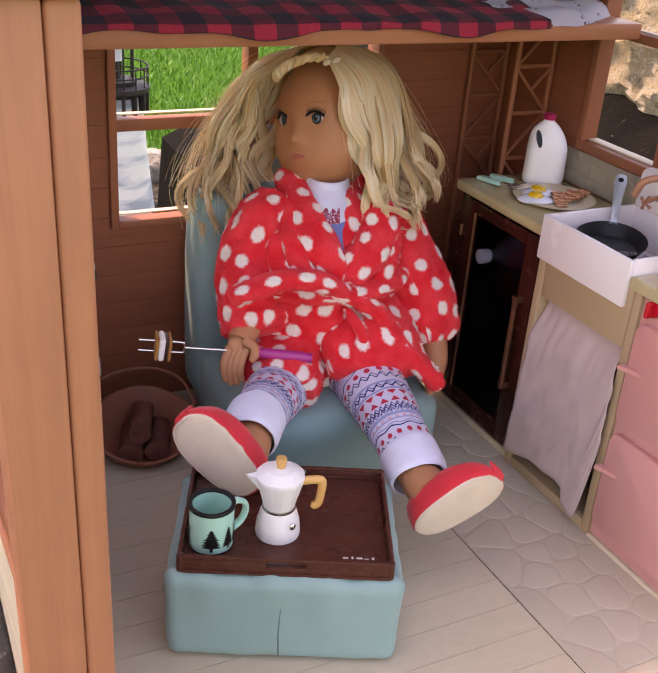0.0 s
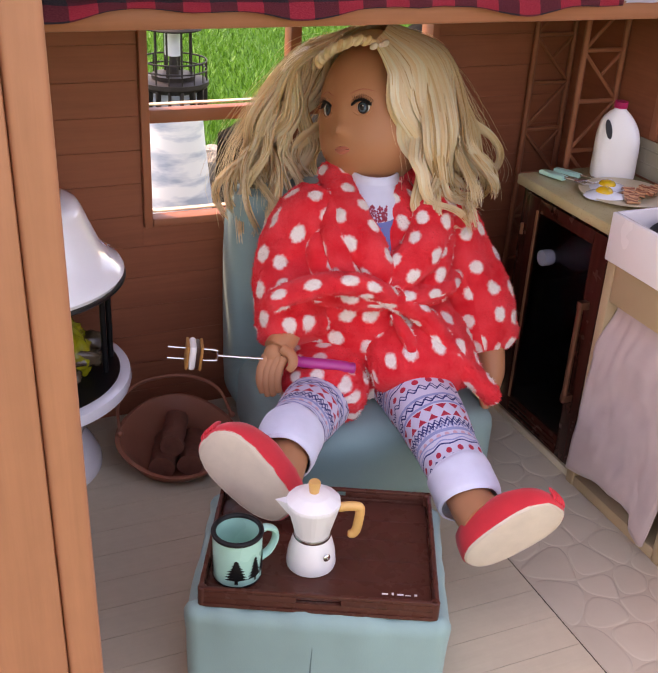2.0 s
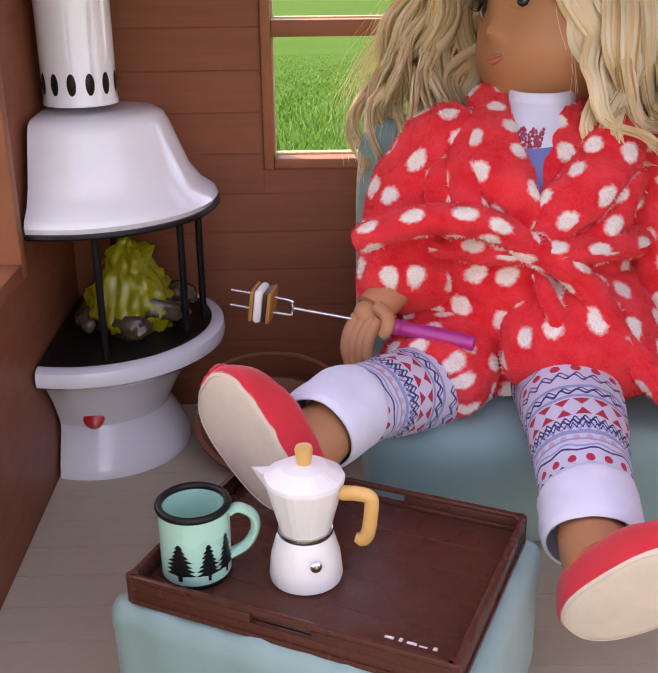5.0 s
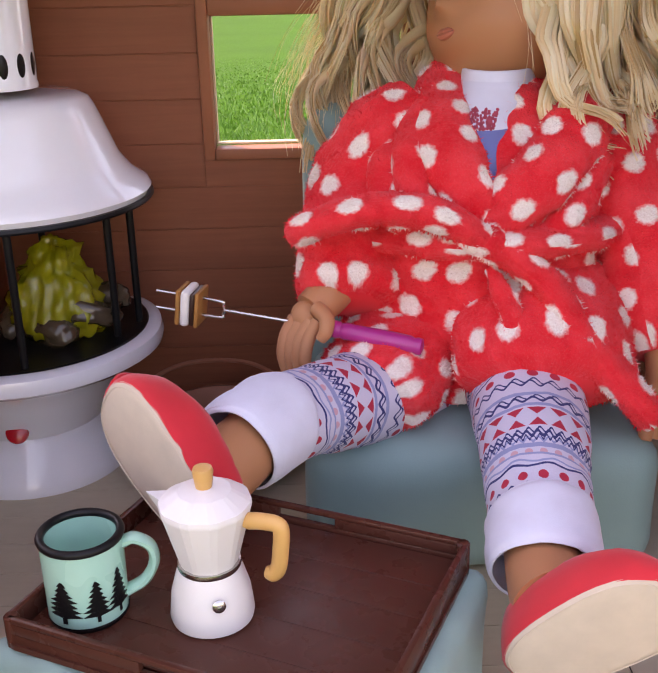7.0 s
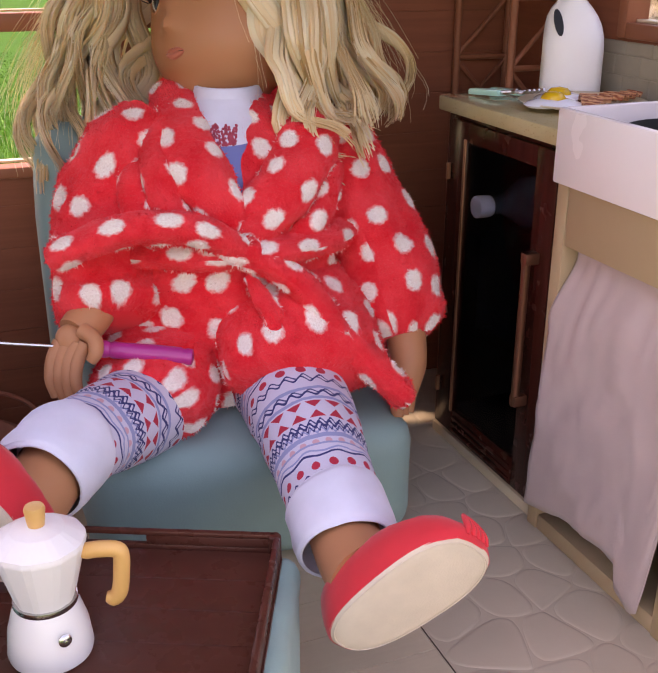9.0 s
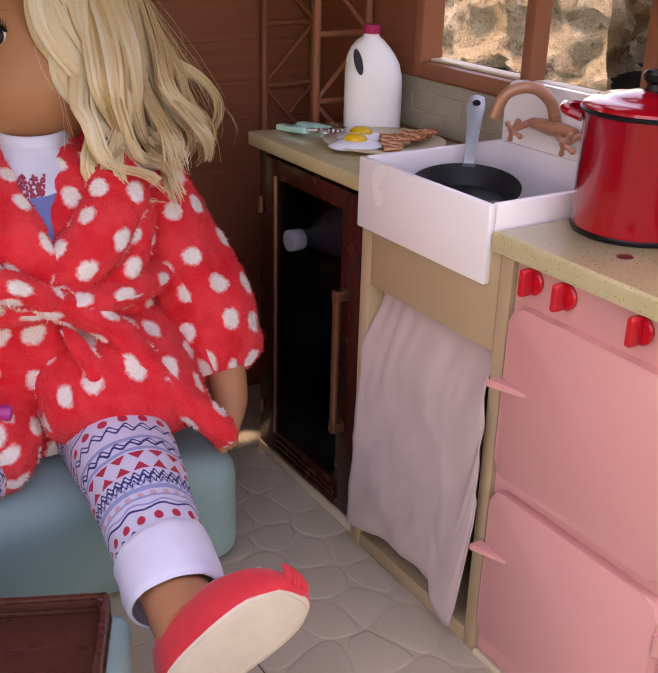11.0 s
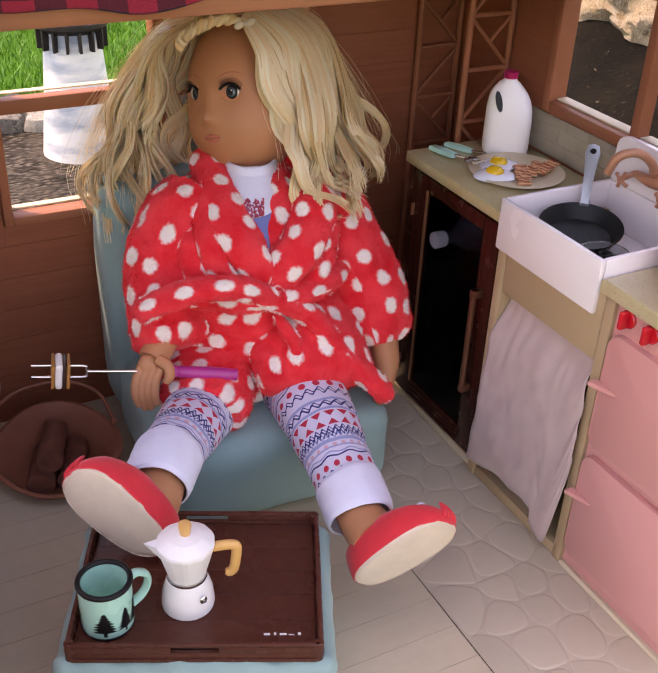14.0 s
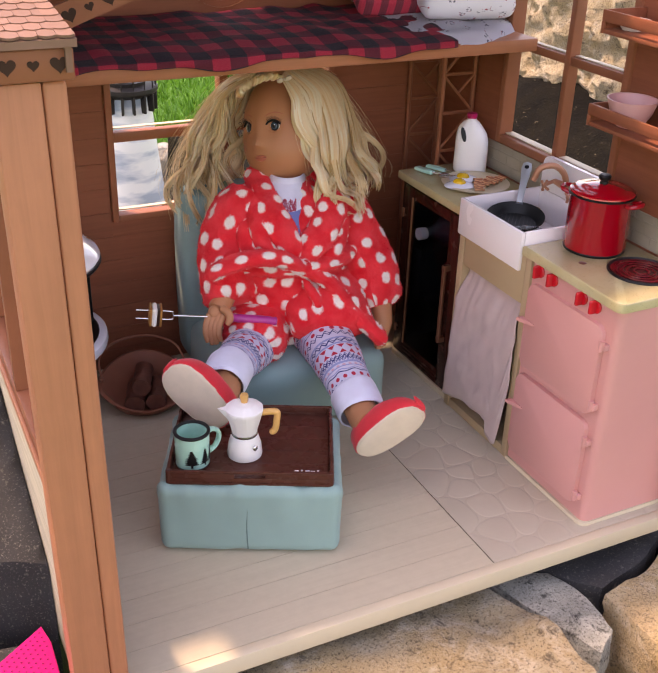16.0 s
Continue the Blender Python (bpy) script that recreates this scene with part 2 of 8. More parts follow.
T = 0.0085
bar(WX0 - T, WX0, WZ0 - T, WZ1 + T, -0.006, 0.02, "frame_side")
bar(WX1, WX1 + T, WZ0 - T, WZ1 + T, -0.006, 0.02, "frame_side")
bar(WX0 + 0.0002, WX1 - 0.0002, WZ0 - T, WZ0, -0.0058, 0.013, "sill")
bar(WX0 + 0.0002, WX1 - 0.0002, WZ1, WZ1 + T, -0.0058, 0.02, "frame_head")
bar(-0.093, -0.081, WZ0, WZ1, -0.002, 0.017, "mullion")
bar(WX0, -0.093, 0.323, 0.336, -0.0035, 0.010, "glazing_bar")
bar(-0.081, WX1, 0.323, 0.336, -0.0035, 0.010, "glazing_bar")

# sunlight on the frame's inner edges, put in as cream strips
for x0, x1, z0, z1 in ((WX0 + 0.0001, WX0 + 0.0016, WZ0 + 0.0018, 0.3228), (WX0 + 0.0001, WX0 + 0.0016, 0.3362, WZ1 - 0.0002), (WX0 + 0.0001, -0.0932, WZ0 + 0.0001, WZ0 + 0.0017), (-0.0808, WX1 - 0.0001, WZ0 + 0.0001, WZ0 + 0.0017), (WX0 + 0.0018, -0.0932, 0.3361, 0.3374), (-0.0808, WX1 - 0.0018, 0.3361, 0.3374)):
    part("pale_edge", box(x0, x1, 0.0135, 0.0215, z0, z1, 0.0003, 1), cream_mat, window, "cream strip standing for the sunlit inner edge")

# ---- left wall, with a wide window, and the corner post ----
wall_left = thing("wall_west", "brown plastic side wall with a wide window", "wall", kind="structure")
LW0, LW1, LZ0, LZ1 = -0.50, -0.17, 0.190, 0.43
lw = bmesh.new()
for y0, y1, z0, z1 in ((-0.545, LW0 - E4, -0.016, 0.56), (LW1 + E4, 0.018, -0.016, 0.56), (LW0 - E4, LW1 + E4, -0.016, LZ0 - E4), (LW0 - E4, LW1 + E4, LZ1 + E4, 0.56)):
    box(-0.431, -0.412, y0, y1, z0, z1, bm=lw)
part("core", lw, wall_side_mat, wall_left)
for y0, y1, z0, z1 in ((LW0 - 0.012, LW0, LZ0 - 0.012, LZ1 + 0.012), (LW1, LW1 + 0.012, LZ0 - 0.012, LZ1 + 0.012), (LW0, LW1, LZ0 - 0.012, LZ0), (LW0, LW1, LZ1, LZ1 + 0.012), ((LW0 + LW1) / 2 - 0.006, (LW0 + LW1) / 2 + 0.006, LZ0, LZ1)):
    part("window_trim", box(-0.4335, -0.407, y0, y1, z0, z1, 0.0012), trim_mat, wall_left)
part("ledge", box(-0.4370, -0.4312, -0.545, 0.018, 0.1665, 0.1760, 0.002), post_mat, wall_left, "light brown ledge")
part("lower_siding", box(-0.4345, -0.4312, -0.545, 0.018, -0.05, 0.166, 0.002), siding_mat, wall_left, "cream wood-grained lower siding")

post = thing("corner_post", "tan wood-grained plastic corner post of the cabin", "post", kind="structure", at=(-0.418, -0.56, 0))
post.matrix_basis = pose(-0.4205, -0.56, 0, 0, -0.65, 0)
part("post_face", box(-0.024, 0.0068, -0.016, 0.012, -0.05, 0.5434, 0.002), post_mat, post)
part("post_edge", box(0.0072, 0.023, -0.0155, 0.012, -0.05, 0.5434, 0.0035, 3), post_mat, post)

# ---- right wall with its window ----
RY0, RY1, RZ0, RZ1 = -0.374, -0.163, 0.331, 0.60
wall_right = thing("wall_east", "brown plastic kitchen wall with a tall window", "wall", kind="structure")
rw = bmesh.new()
for y0, y1, z0, z1 in ((-0.575, RY0 - E4, -0.016, 0.66), (RY1 + E4, 0.002, -0.016, 0.66), (RY0 - E4, RY1 + E4, -0.016, RZ0 - E4), (RY0 - E4, RY1 + E4, RZ1 + E4, 0.66)):
    box(0.246, 0.258, y0, y1, z0, z1, bm=rw)
part("core", rw, wall_side_mat, wall_right)
part("front_edge", box(0.2435, 0.268, -0.584, -0.5755, -0.016, 0.66, 0.002), post_mat, wall_right)
window2 = thing("window_2", "brown window with cream strips for lit ledges, four openings", "window", kind="structure")
for y0, y1, z0, z1, n in ((RY0 - 0.010, RY0, RZ0 - 0.011, RZ1 + 0.010, "frame_side"), (RY1, RY1 + 0.010, RZ0 - 0.011, RZ1 + 0.010, "frame_side"), (RY0, RY1, RZ0 - 0.011, RZ0, "sill"), (RY0, RY1, RZ1, RZ1 + 0.010, "frame_head")):
    part(n, box(0.2415, 0.262, y0, y1, z0, z1, 0.0015), trim_mat, window2)
part("mullion", box(0.246, 0.261, -0.2770, -0.2675, RZ0, RZ1, 0.0012), trim_mat, window2)
# bright sill and bar tops: skylight painted as thin cream strips
for y0, y1 in ((RY0, -0.2770), (-0.2675, RY1)):
    part("pale_ledge", box(0.250, 0.2625, y0 + 0.0005, y1 - 0.0005, RZ0 + 0.0001, RZ0 + 0.0022, 0.0006), cream_mat, window2, "cream strip standing for the sky-lit ledge top")
    for z in (0.450, 0.550):
        part("glazing_bar", box(0.247, 0.2605, y0, y1, z - 0.005, z + 0.005, 0.0012), trim_mat, window2)
        part("pale_ledge", box(0.253, 0.2612, y0 + 0.0005, y1 - 0.0005, z + 0.0051, z + 0.0066, 0.0005), cream_mat, window2, "cream strip standing for the sky-lit ledge top")

# ---- loft ----
loft = thing("loft_floor", "tan plastic loft shelf across the cabin", "loft", kind="structure")
part("board", box(-0.4115, 0.243, -0.217, 0.002, 0.450, 0.4655, 0.0015), beam_mat, loft)
gt = thing("wall_gable", "brown gable wall above the loft", "wall", kind="structure")
bmg = bmesh.new()
for k in range(32):
    a0, a1 = 2 * math.pi * k / 32, 2 * math.pi * (k + 1) / 32
    def out(a):
        c, s = math.cos(a), math.sin(a)
        f = min(0.30 / abs(c) if abs(c) > 1e-6 else 9, (0.26 if s > 0 else 0.07) / abs(s) if abs(s) > 1e-6 else 9)
        return (-0.087 + f * c, 0.535 + f * s)
    quad = [out(a0), out(a1), hole[(k + 1) % 32], hole[k]]
    f0 = [bmg.verts.new((x, 0.0, z)) for x, z in quad]
    f1 = [bmg.verts.new((x, 0.016, z)) for x, z in quad]
    bmg.faces.new(f0), bmg.faces.new(list(reversed(f1)))
    bmg.faces.new((f0[2], f0[3], f1[3], f1[2]))
bmesh.ops.remove_doubles(bmg, verts=bmg.verts, dist=1e-5)
part("gable_panel", bmg, wall_mat, gt)
part("round_trim", spin([(0.044, -0.003), (0.050, -0.004), (0.053, 0.0), (0.053, 0.004)], 32), trim_mat, gt).matrix_basis = Matrix.Translation((-0.087, 0, 0.535)) @ pose(0, 0, 0, 90, 0, 0)
roof_mat = simple("brown_roof", (0.24, 0.125, 0.085), 0.55, var=0.18, scale=20, grain=180)
roof = thing("roof", "brown plastic cabin roof with scalloped shingles", "roof", kind="structure")
# unseen slabs, added to keep the sun off the loft and floor
for sx, ex in ((-1, -0.47), (1, 0.30)):
    run = [(-0.087, 0.80), (ex, 0.60)]
    bmr = bmesh.new()
    vs = [bmr.verts.new((x, y, z + dz)) for dz in (0, 0.012) for x, z in run for y in (-0.37, 0.03)]
    for q in ((0, 1, 3, 2), (4, 6, 7, 5), (0, 4, 5, 1), (2, 3, 7, 6), (0, 2, 6, 4), (1, 5, 7, 3)):
        bmr.faces.new([vs[i] for i in q])
    part("slope", bmr, roof_mat, roof)
# another unseen slab; its front edge trims the sun patch on the floor
part("side_eave", box(-0.60, -0.438, -0.352, 0.03, 0.566, 0.576), roof_mat, roof)
# eave corner over the post
part("fascia", box(-0.60, -0.399, -0.581, -0.573, 0.5442, 0.5645, 0.0015), trim_mat, roof)
bme = bmesh.new()
hip = [(-0.70, -0.588, 0.566), (-0.398, -0.588, 0.566), (-0.404, -0.44, 0.592), (-0.70, -0.44, 0.592)]
lo = [bme.verts.new(p) for p in hip]
hi = [bme.verts.new((x, y, z + 0.005)) for x, y, z in hip]
bme.faces.new(list(reversed(lo))), bme.faces.new(hi)
for k in range(4):
    bme.faces.new((lo[k], lo[(k + 1) % 4], hi[(k + 1) % 4], hi[k]))
part("eave_slope", bme, roof_mat, roof)
part("hip_side", outline([(-0.585, 0.5655), (-0.44, 0.591), (-0.44, 0.55), (-0.585, 0.55)], 0.004, Matrix.Translation((-0.405, 0, 0)) @ Matrix(((0, 0, 1, 0), (1, 0, 0, 0), (0, 1, 0, 0), (0, 0, 0, 1)))), roof_mat, roof)


def heart(r):
    pts = []
    for k in range(24):
        a = 2 * math.pi * k / 24
        pts.append((r * 0.0625 * 16 * math.sin(a) ** 3, r * 0.0625 * (13 * math.cos(a) - 5 * math.cos(2 * a) - 2 * math.cos(3 * a) - math.cos(4 * a))))
    return pts


# boards stay whole; dark heart plates stand for the shade in their cutouts
cutout_shade_mat = simple("cutout_shade", (0.05, 0.022, 0.014), 0.7)
for x, r in ((-0.4085, 0.0058), (-0.4245, 0.0038), (-0.4405, 0.0058), (-0.4565, 0.0038), (-0.4725, 0.0058), (-0.4885, 0.0038)):
    part("heart_cutout", outline(heart(r), 0.0006, Matrix.Translation((x, -0.581, 0.5548)) @ FACE_FRONT), cutout_shade_mat, roof, smooth=False)
RK = Matrix.Translation((-0.345, -0.222, 0.502)) @ Matrix.Rotation(radians(-20), 4, "Y") @ FACE_FRONT
part("rake_board", outline([(-0.05, 0.0), (0.22, 0.0), (0.22, 0.024), (-0.05, 0.024)], 0.006, RK), trim_mat, roof)
for k in range(8):
    part("heart_cutout", outline(heart(0.0075 if k % 2 else 0.0048), 0.0006, RK @ Matrix.Translation((0.004 + 0.021 * k, 0.0115, 0.006))), cutout_shade_mat, roof, smooth=False)

# ---- more materials ----
teal_mat = simple("teal_fabric", (0.218, 0.365, 0.348), 0.62, var=0.08, scale=12, grain=900, bmp=0.2, sheen=0.15)
tray_mat = grained("dark_brown_tray", (0.092, 0.028, 0.019), "x", 0.28, 0.10, 60, 0.15)
white_gloss = simple("white_gloss_plastic", (0.83, 0.85, 0.90), 0.14, var=0.03, scale=8, grain=80, bmp=0.02, coat=0.7)
white_mat = simple("white_plastic", (0.80, 0.78, 0.77), 0.35, var=0.03, scale=10, grain=90, bmp=0.05)
black_mat = simple("black_plastic", (0.006, 0.006, 0.007), 0.38, var=0.1, bmp=0.05)
black_mat.node_tree.nodes["Principled BSDF"].inputs["Specular IOR Level"].default_value = 0.25
chrome_mat = simple("chrome", (0.56, 0.54, 0.53), 0.24, 1.0, var=0.05, bmp=0.05)
mint_mat = simple("mint_enamel", (0.34, 0.68, 0.57), 0.28, var=0.04, scale=10, grain=90, bmp=0.04, coat=0.3)
tan_knob_mat = simple("light_wood_plastic", (0.72, 0.385, 0.135), 0.35, var=0.1, scale=40, bmp=0.05, sss=0.0)
red_mat = simple("red_plastic", (0.62, 0.012, 0.022), 0.25, var=0.06, bmp=0.04, coat=0.4)
redpot_mat = simple("red_enamel", (0.38, 0.003, 0.010), 0.16, var=0.05, bmp=0.03, coat=0.6)
pink_mat = simple("pink_plastic", (0.63, 0.285, 0.265), 0.36, var=0.04, scale=9, grain=80, bmp=0.04, coat=0.15)
palepink_mat = simple("pale_pink_plastic", (0.70, 0.38, 0.36), 0.35, var=0.05, bmp=0.05)
sink_mat = simple("white_sink", (0.82, 0.765, 0.775), 0.25, var=0.03, scale=9, bmp=0.04, coat=0.3)
counter_mat, nt, b = material("speckled_worktop")
v = coords(nt)
sp = node(nt, "ShaderNodeTexVoronoi", Vector=v, Scale=420.0).outputs[0]
big = noise_tex(nt, v, 18.0)
c0 = mix(nt, ramp(nt, big, 0.3, 0.7), (0.40, 0.33, 0.17), (0.50, 0.43, 0.26))
c0 = mix(nt, calc(nt, "LESS_THAN", sp, 0.16), c0, (0.24, 0.18, 0.08))
nt.links.new(c0, b.inputs["Base Color"])
b.inputs["Roughness"].default_value = 0.22
b.inputs["Coat Weight"].default_value = 0.3
tan_cab_mat = simple("tan_cabinet", (0.42, 0.295, 0.18), 0.42, var=0.06, scale=14, bmp=0.06)
cherry_mat = grained("dark_cherry_wood", (0.042, 0.009, 0.006), "z", 0.25, 0.3)
glass_dark, nt, b = material("dark_glass")
b.inputs["Base Color"].default_value = (0.58, 0.58, 0.64, 1)
b.inputs["Transmission Weight"].default_value = 1.0
b.inputs["IOR"].default_value = 1.14
nt.links.new(calc(nt, "MULTIPLY_ADD", noise_tex(nt, coords(nt), 9.0), 0.04, 0.0), b.inputs["Roughness"])
brass_mat = simple("aged_copper", (0.36, 0.16, 0.09), 0.32, 0.7, var=0.2, bmp=0.1)
copper_mat = simple("rose_copper_plastic", (0.50, 0.22, 0.135), 0.30, 0.15, var=0.12, bmp=0.06)
curtain_mat = simple("pale_pink_cloth", (0.47, 0.355, 0.34), 0.7, var=0.05, scale=30, grain=1400, bmp=0.3, sheen=0.2, dist=0.0004)
tile_mat = simple("grey_splash_tile", (0.33, 0.285, 0.22), 0.4, var=0.1, scale=30, bmp=0.1)
pan_mat = simple("black_iron", (0.02, 0.022, 0.022), 0.42, 0.2, var=0.2, bmp=0.2)
handle_mat = simple("grey_metal_handle", (0.42, 0.47, 0.50), 0.35, 0.5, var=0.06)
bacon_mat, nt, b = material("bacon")
w = node(nt, "ShaderNodeTexWave", Vector=coords(nt, "Object", True), Scale=110.0, Distortion=6.0, Detail=3.0).outputs[1]
nt.links.new(mix(nt, w, (0.26, 0.05, 0.02), (0.74, 0.38, 0.2)), b.inputs["Base Color"])
b.inputs["Roughness"].default_value = 0.35
yolk_mat = simple("egg_yolk", (0.80, 0.45, 0.02), 0.2, var=0.05, coat=0.4)
plate_mat = simple("cream_plate", (0.66, 0.54, 0.36), 0.3, var=0.05)
log_mat = simple("dark_brown_log", (0.17, 0.062, 0.042), 0.6, var=0.35, scale=60, grain=350, bmp=0.5)
basket_mat = simple("brown_basket", (0.29, 0.104, 0.064), 0.42, var=0.15, scale=25)

# ---- armchair: teal cushions ----


def cushion(x0, x1, y0, y1, z0, z1, r=0.014, n=6, puff=0.004, seedv=0, gather=0.0):
    """A padded block with rounded edges and uneven, puckered sides."""
    bm = box(x0, x1, y0, y1, z0, z1, r, 4)
    bmesh.ops.subdivide_edges(bm, edges=[e for e in bm.edges if e.calc_length() > 0.03], cuts=n, use_grid_fill=True)
    cx, cy, cz = (x0 + x1) / 2, (y0 + y1) / 2, (z0 + z1) / 2
    hx, hy, hz = (x1 - x0) / 2, (y1 - y0) / 2, (z1 - z0) / 2
    bm.normal_update()
    for v in bm.verts:
        a, b2, c = (v.co.x - cx) / hx, (v.co.y - cy) / hy, (v.co.z - cz) / hz
        f = (1 - min(1, abs(a)) ** 4) * (1 - min(1, abs(b2)) ** 4) + (1 - min(1, abs(b2)) ** 4) * (1 - min(1, abs(c)) ** 4) + (1 - min(1, abs(a)) ** 4) * (1 - min(1, abs(c)) ** 4)
        w = noise.noise(Vector((v.co.x * 45 + seedv, v.co.y * 45, v.co.z * 14)))
        pull = gather * max(0.0, c) ** 3 * (abs(math.sin(v.co.x * 118)) + 0.6 * math.sin(v.co.x * 61 + 1)) if abs(b2) > 0.8 else 0.0
        v.co += v.normal * (puff * min(f, 1.0) + 0.0016 * w + pull)
    return bm


chair = thing("armless_chair", "teal padded fabric fold-out chair on the cabin floor", "chair", at=(-0.058, -0.12, 0), rz=-3)
part("seat", cushion(-0.108, 0.105, -0.125, 0.075, 0.001, 0.088, 0.018, 7, 0.004), teal_mat, chair)
part("backrest", cushion(-0.112, 0.105, 0.045, 0.105, 0.02, 0.262, 0.018, 7, 0.005, 3), teal_mat, chair)

# ---- footstool with a serving tray ----
OX, OY, ORZ = -0.2005, -0.3805, -25.2
stool = thing("footstool", "teal fabric footstool with a seam, standing before the chair", "footstool", at=(OX, OY, 0), rz=ORZ)
part("body", cushion(-0.095, 0.095, -0.072, 0.072, 0.0, 0.083, 0.010, 26, 0.0012, 7, 0.0024), teal_mat, stool)
seam = tube(smooth_line([(-0.002, -0.0728, 0.006), (-0.003, -0.0738, 0.035), (-0.002, -0.0732, 0.072)], 4), 0.0006, 6)
part("seam", seam, simple("dark_teal_thread", (0.10, 0.17, 0.17), 0.8), stool, "dark stitched seam")
tray = thing("serving_tray", "dark brown plastic tray with plank base, on the footstool", "tray", at=(OX, OY, 0.0846), rz=ORZ)
TW, TD = 0.0845, 0.0645
part("base", box(-TW + 0.0015, TW - 0.0015, -TD + 0.0015, TD - 0.0015, 0.0, 0.0046), tray_mat, tray)
for k in range(5):
    y0 = -TD + 0.004 + k * (2 * TD - 0.008) / 5
    part("plank", box(-TW + 0.003, TW - 0.003, y0 + 0.00008, y0 + (2 * TD - 0.008) / 5 - 0.00008, 0.0047, 0.0060, 0.0002, 1), tray_mat, tray)
part("flange", outline(rrect(-TW - 0.0028, TW + 0.0028, -TD - 0.0028, TD + 0.0028, 0.007), 0.0028), tray_mat, tray)
for s in (-1, 1):
    part("end_wall", box(s * TW - 0.0018, s * TW + 0.0018, -TD + 0.002, TD - 0.002, 0.0, 0.0155, 0.0014), tray_mat, tray)
    y = s * TD
    part("side_rail", box(-TW, TW, y - 0.0018, y + 0.0018, 0.0, 0.0075, 0.001), tray_mat, tray)
    part("side_rail", box(-TW, -0.016, y - 0.0018, y + 0.0018, 0.0074, 0.0128, 0.0004), tray_mat, tray)
    part("side_rail", box(0.016, TW, y - 0.0018, y + 0.0018, 0.0074, 0.0128, 0.0004), tray_mat, tray)
    part("grip", box(-TW, TW, y - 0.0018, y + 0.0018, 0.0126, 0.0155, 0.001), tray_mat, tray)
for sx, sy in ((-1, -1), (-1, 1), (1, -1), (1, 1)):
    part("corner", spin([(0.0, 0.0), (0.0034, 0.0), (0.0034, 0.0146), (0.0026, 0.0155), (0.0, 0.0155)], 14, cx=sx * (TW - 0.0012), cy=sy * (TD - 0.0012)), tray_mat, tray)
for k, (w_, h_) in enumerate(((0.0022, 0.0026), (0.0008, 0.0040), (0.0024, 0.0026), (0.0020, 0.0012), (0.0010, 0.0036))):
    x = 0.048 + k * 0.0056
    part("maker_mark", box(x - w_, x + w_, -TD + 0.0150, -TD + 0.0150 + h_ * 0.6, 0.0060, 0.0064), white_mat, tray, "small pale maker's mark")

# ---- mug ----
TZ = 0.0907


def local_to_world(x, y):
    a = radians(ORZ)
    return OX + x * math.cos(a) - y * math.sin(a), OY + x * math.sin(a) + y * math.cos(a)


mug = thing("mug", "mint enamel camping mug with black rim and pines on a tray", "mug", at=(-0.2722, -0.3885, TZ), rz=6)
mug.scale = (1.04, 1.04, 1.04)
part("cup", spin([(0.0, 0.0), (0.0145, 0.0), (0.0168, 0.0012), (0.0172, 0.004), (0.0175, 0.0385), (0.0160, 0.0385), (0.0157, 0.006), (0.0, 0.005)], 40), mint_mat, mug)
rimp = [(0.0167 + 0.0019 * math.cos(2 * math.pi * k / 10), 0.039 + 0.0019 * math.sin(2 * math.pi * k / 10)) for k in range(11)]
part("rim", spin(rimp, 40), black_mat, mug, "black rolled rim")
part("base_ring", spin([(0.0, 0.0002), (0.0152, 0.0002), (0.0166, 0.0004), (0.0172, 0.0022), (0.0174, 0.0024), (0.0172, 0.003)], 40), black_mat, mug, "black base ring")
hl = smooth_line([(0.0170, 0, 0.033), (0.022, 0, 0.0345), (0.0285, 0, 0.030), (0.0295, 0, 0.022), (0.025, 0, 0.0135), (0.0168, 0, 0.0085)], 5)
part("handle", tube(hl, 0.0024, 10, up=(0, 1, 0), flat=1.5), mint_mat, mug)


def pine_print(width, height, r, a0, z0, rnd):
    """A jagged pine laid on the cup's round side, row by row."""
    bm = bmesh.new()
    rows, tiers = [], 7
    for k in range(tiers):
        t0, t1 = k / tiers, (k + 1) / tiers
        w0 = width * 0.5 * (0.05 + 0.5 * t0)
        w1 = width * 0.5 * (0.15 + 0.85 * t1) * rnd.uniform(0.8, 1.15)
        w2 = width * 0.5 * (0.15 + 0.85 * t1) * rnd.uniform(0.8, 1.15)
        rows += [(height * (1 - 0.86 * t0), -w0, w0), (height * (1 - 0.86 * t1) + 0.0003, -w1, w2)]
    rows += [(height * 0.139, -width * 0.06, width * 0.06), (0.0, -width * 0.06, width * 0.06)]
    rings = []
    for z, x0, x1 in rows:
        rings.append([(r * math.sin(a0 + (x0 + (x1 - x0) * k / 6) / r), -r * math.cos(a0 + (x0 + (x1 - x0) * k / 6) / r), z0 + z) for k in range(7)])
    skin_rings(bm, rings, wrap=False)
    return bm


rnd = random.Random(4)
for a, wd, ht in ((-0.46, 0.0195, 0.0205), (0.36, 0.0130, 0.0200), (0.98, 0.0140, 0.0215), (2.2, 0.012, 0.018), (3.2, 0.009, 0.017), (4.4, 0.012, 0.016)):
    part("pine_print", pine_print(wd, ht, 0.01772, a, 0.0055, rnd), black_mat, mug, "black pine tree print", smooth=False)

# ---- moka pot ----
pot = thing("moka_pot", "white moka coffee pot with wood-coloured knob and handle, on the tray", "coffee pot", at=(-0.2160, -0.3945, TZ), rz=-20)
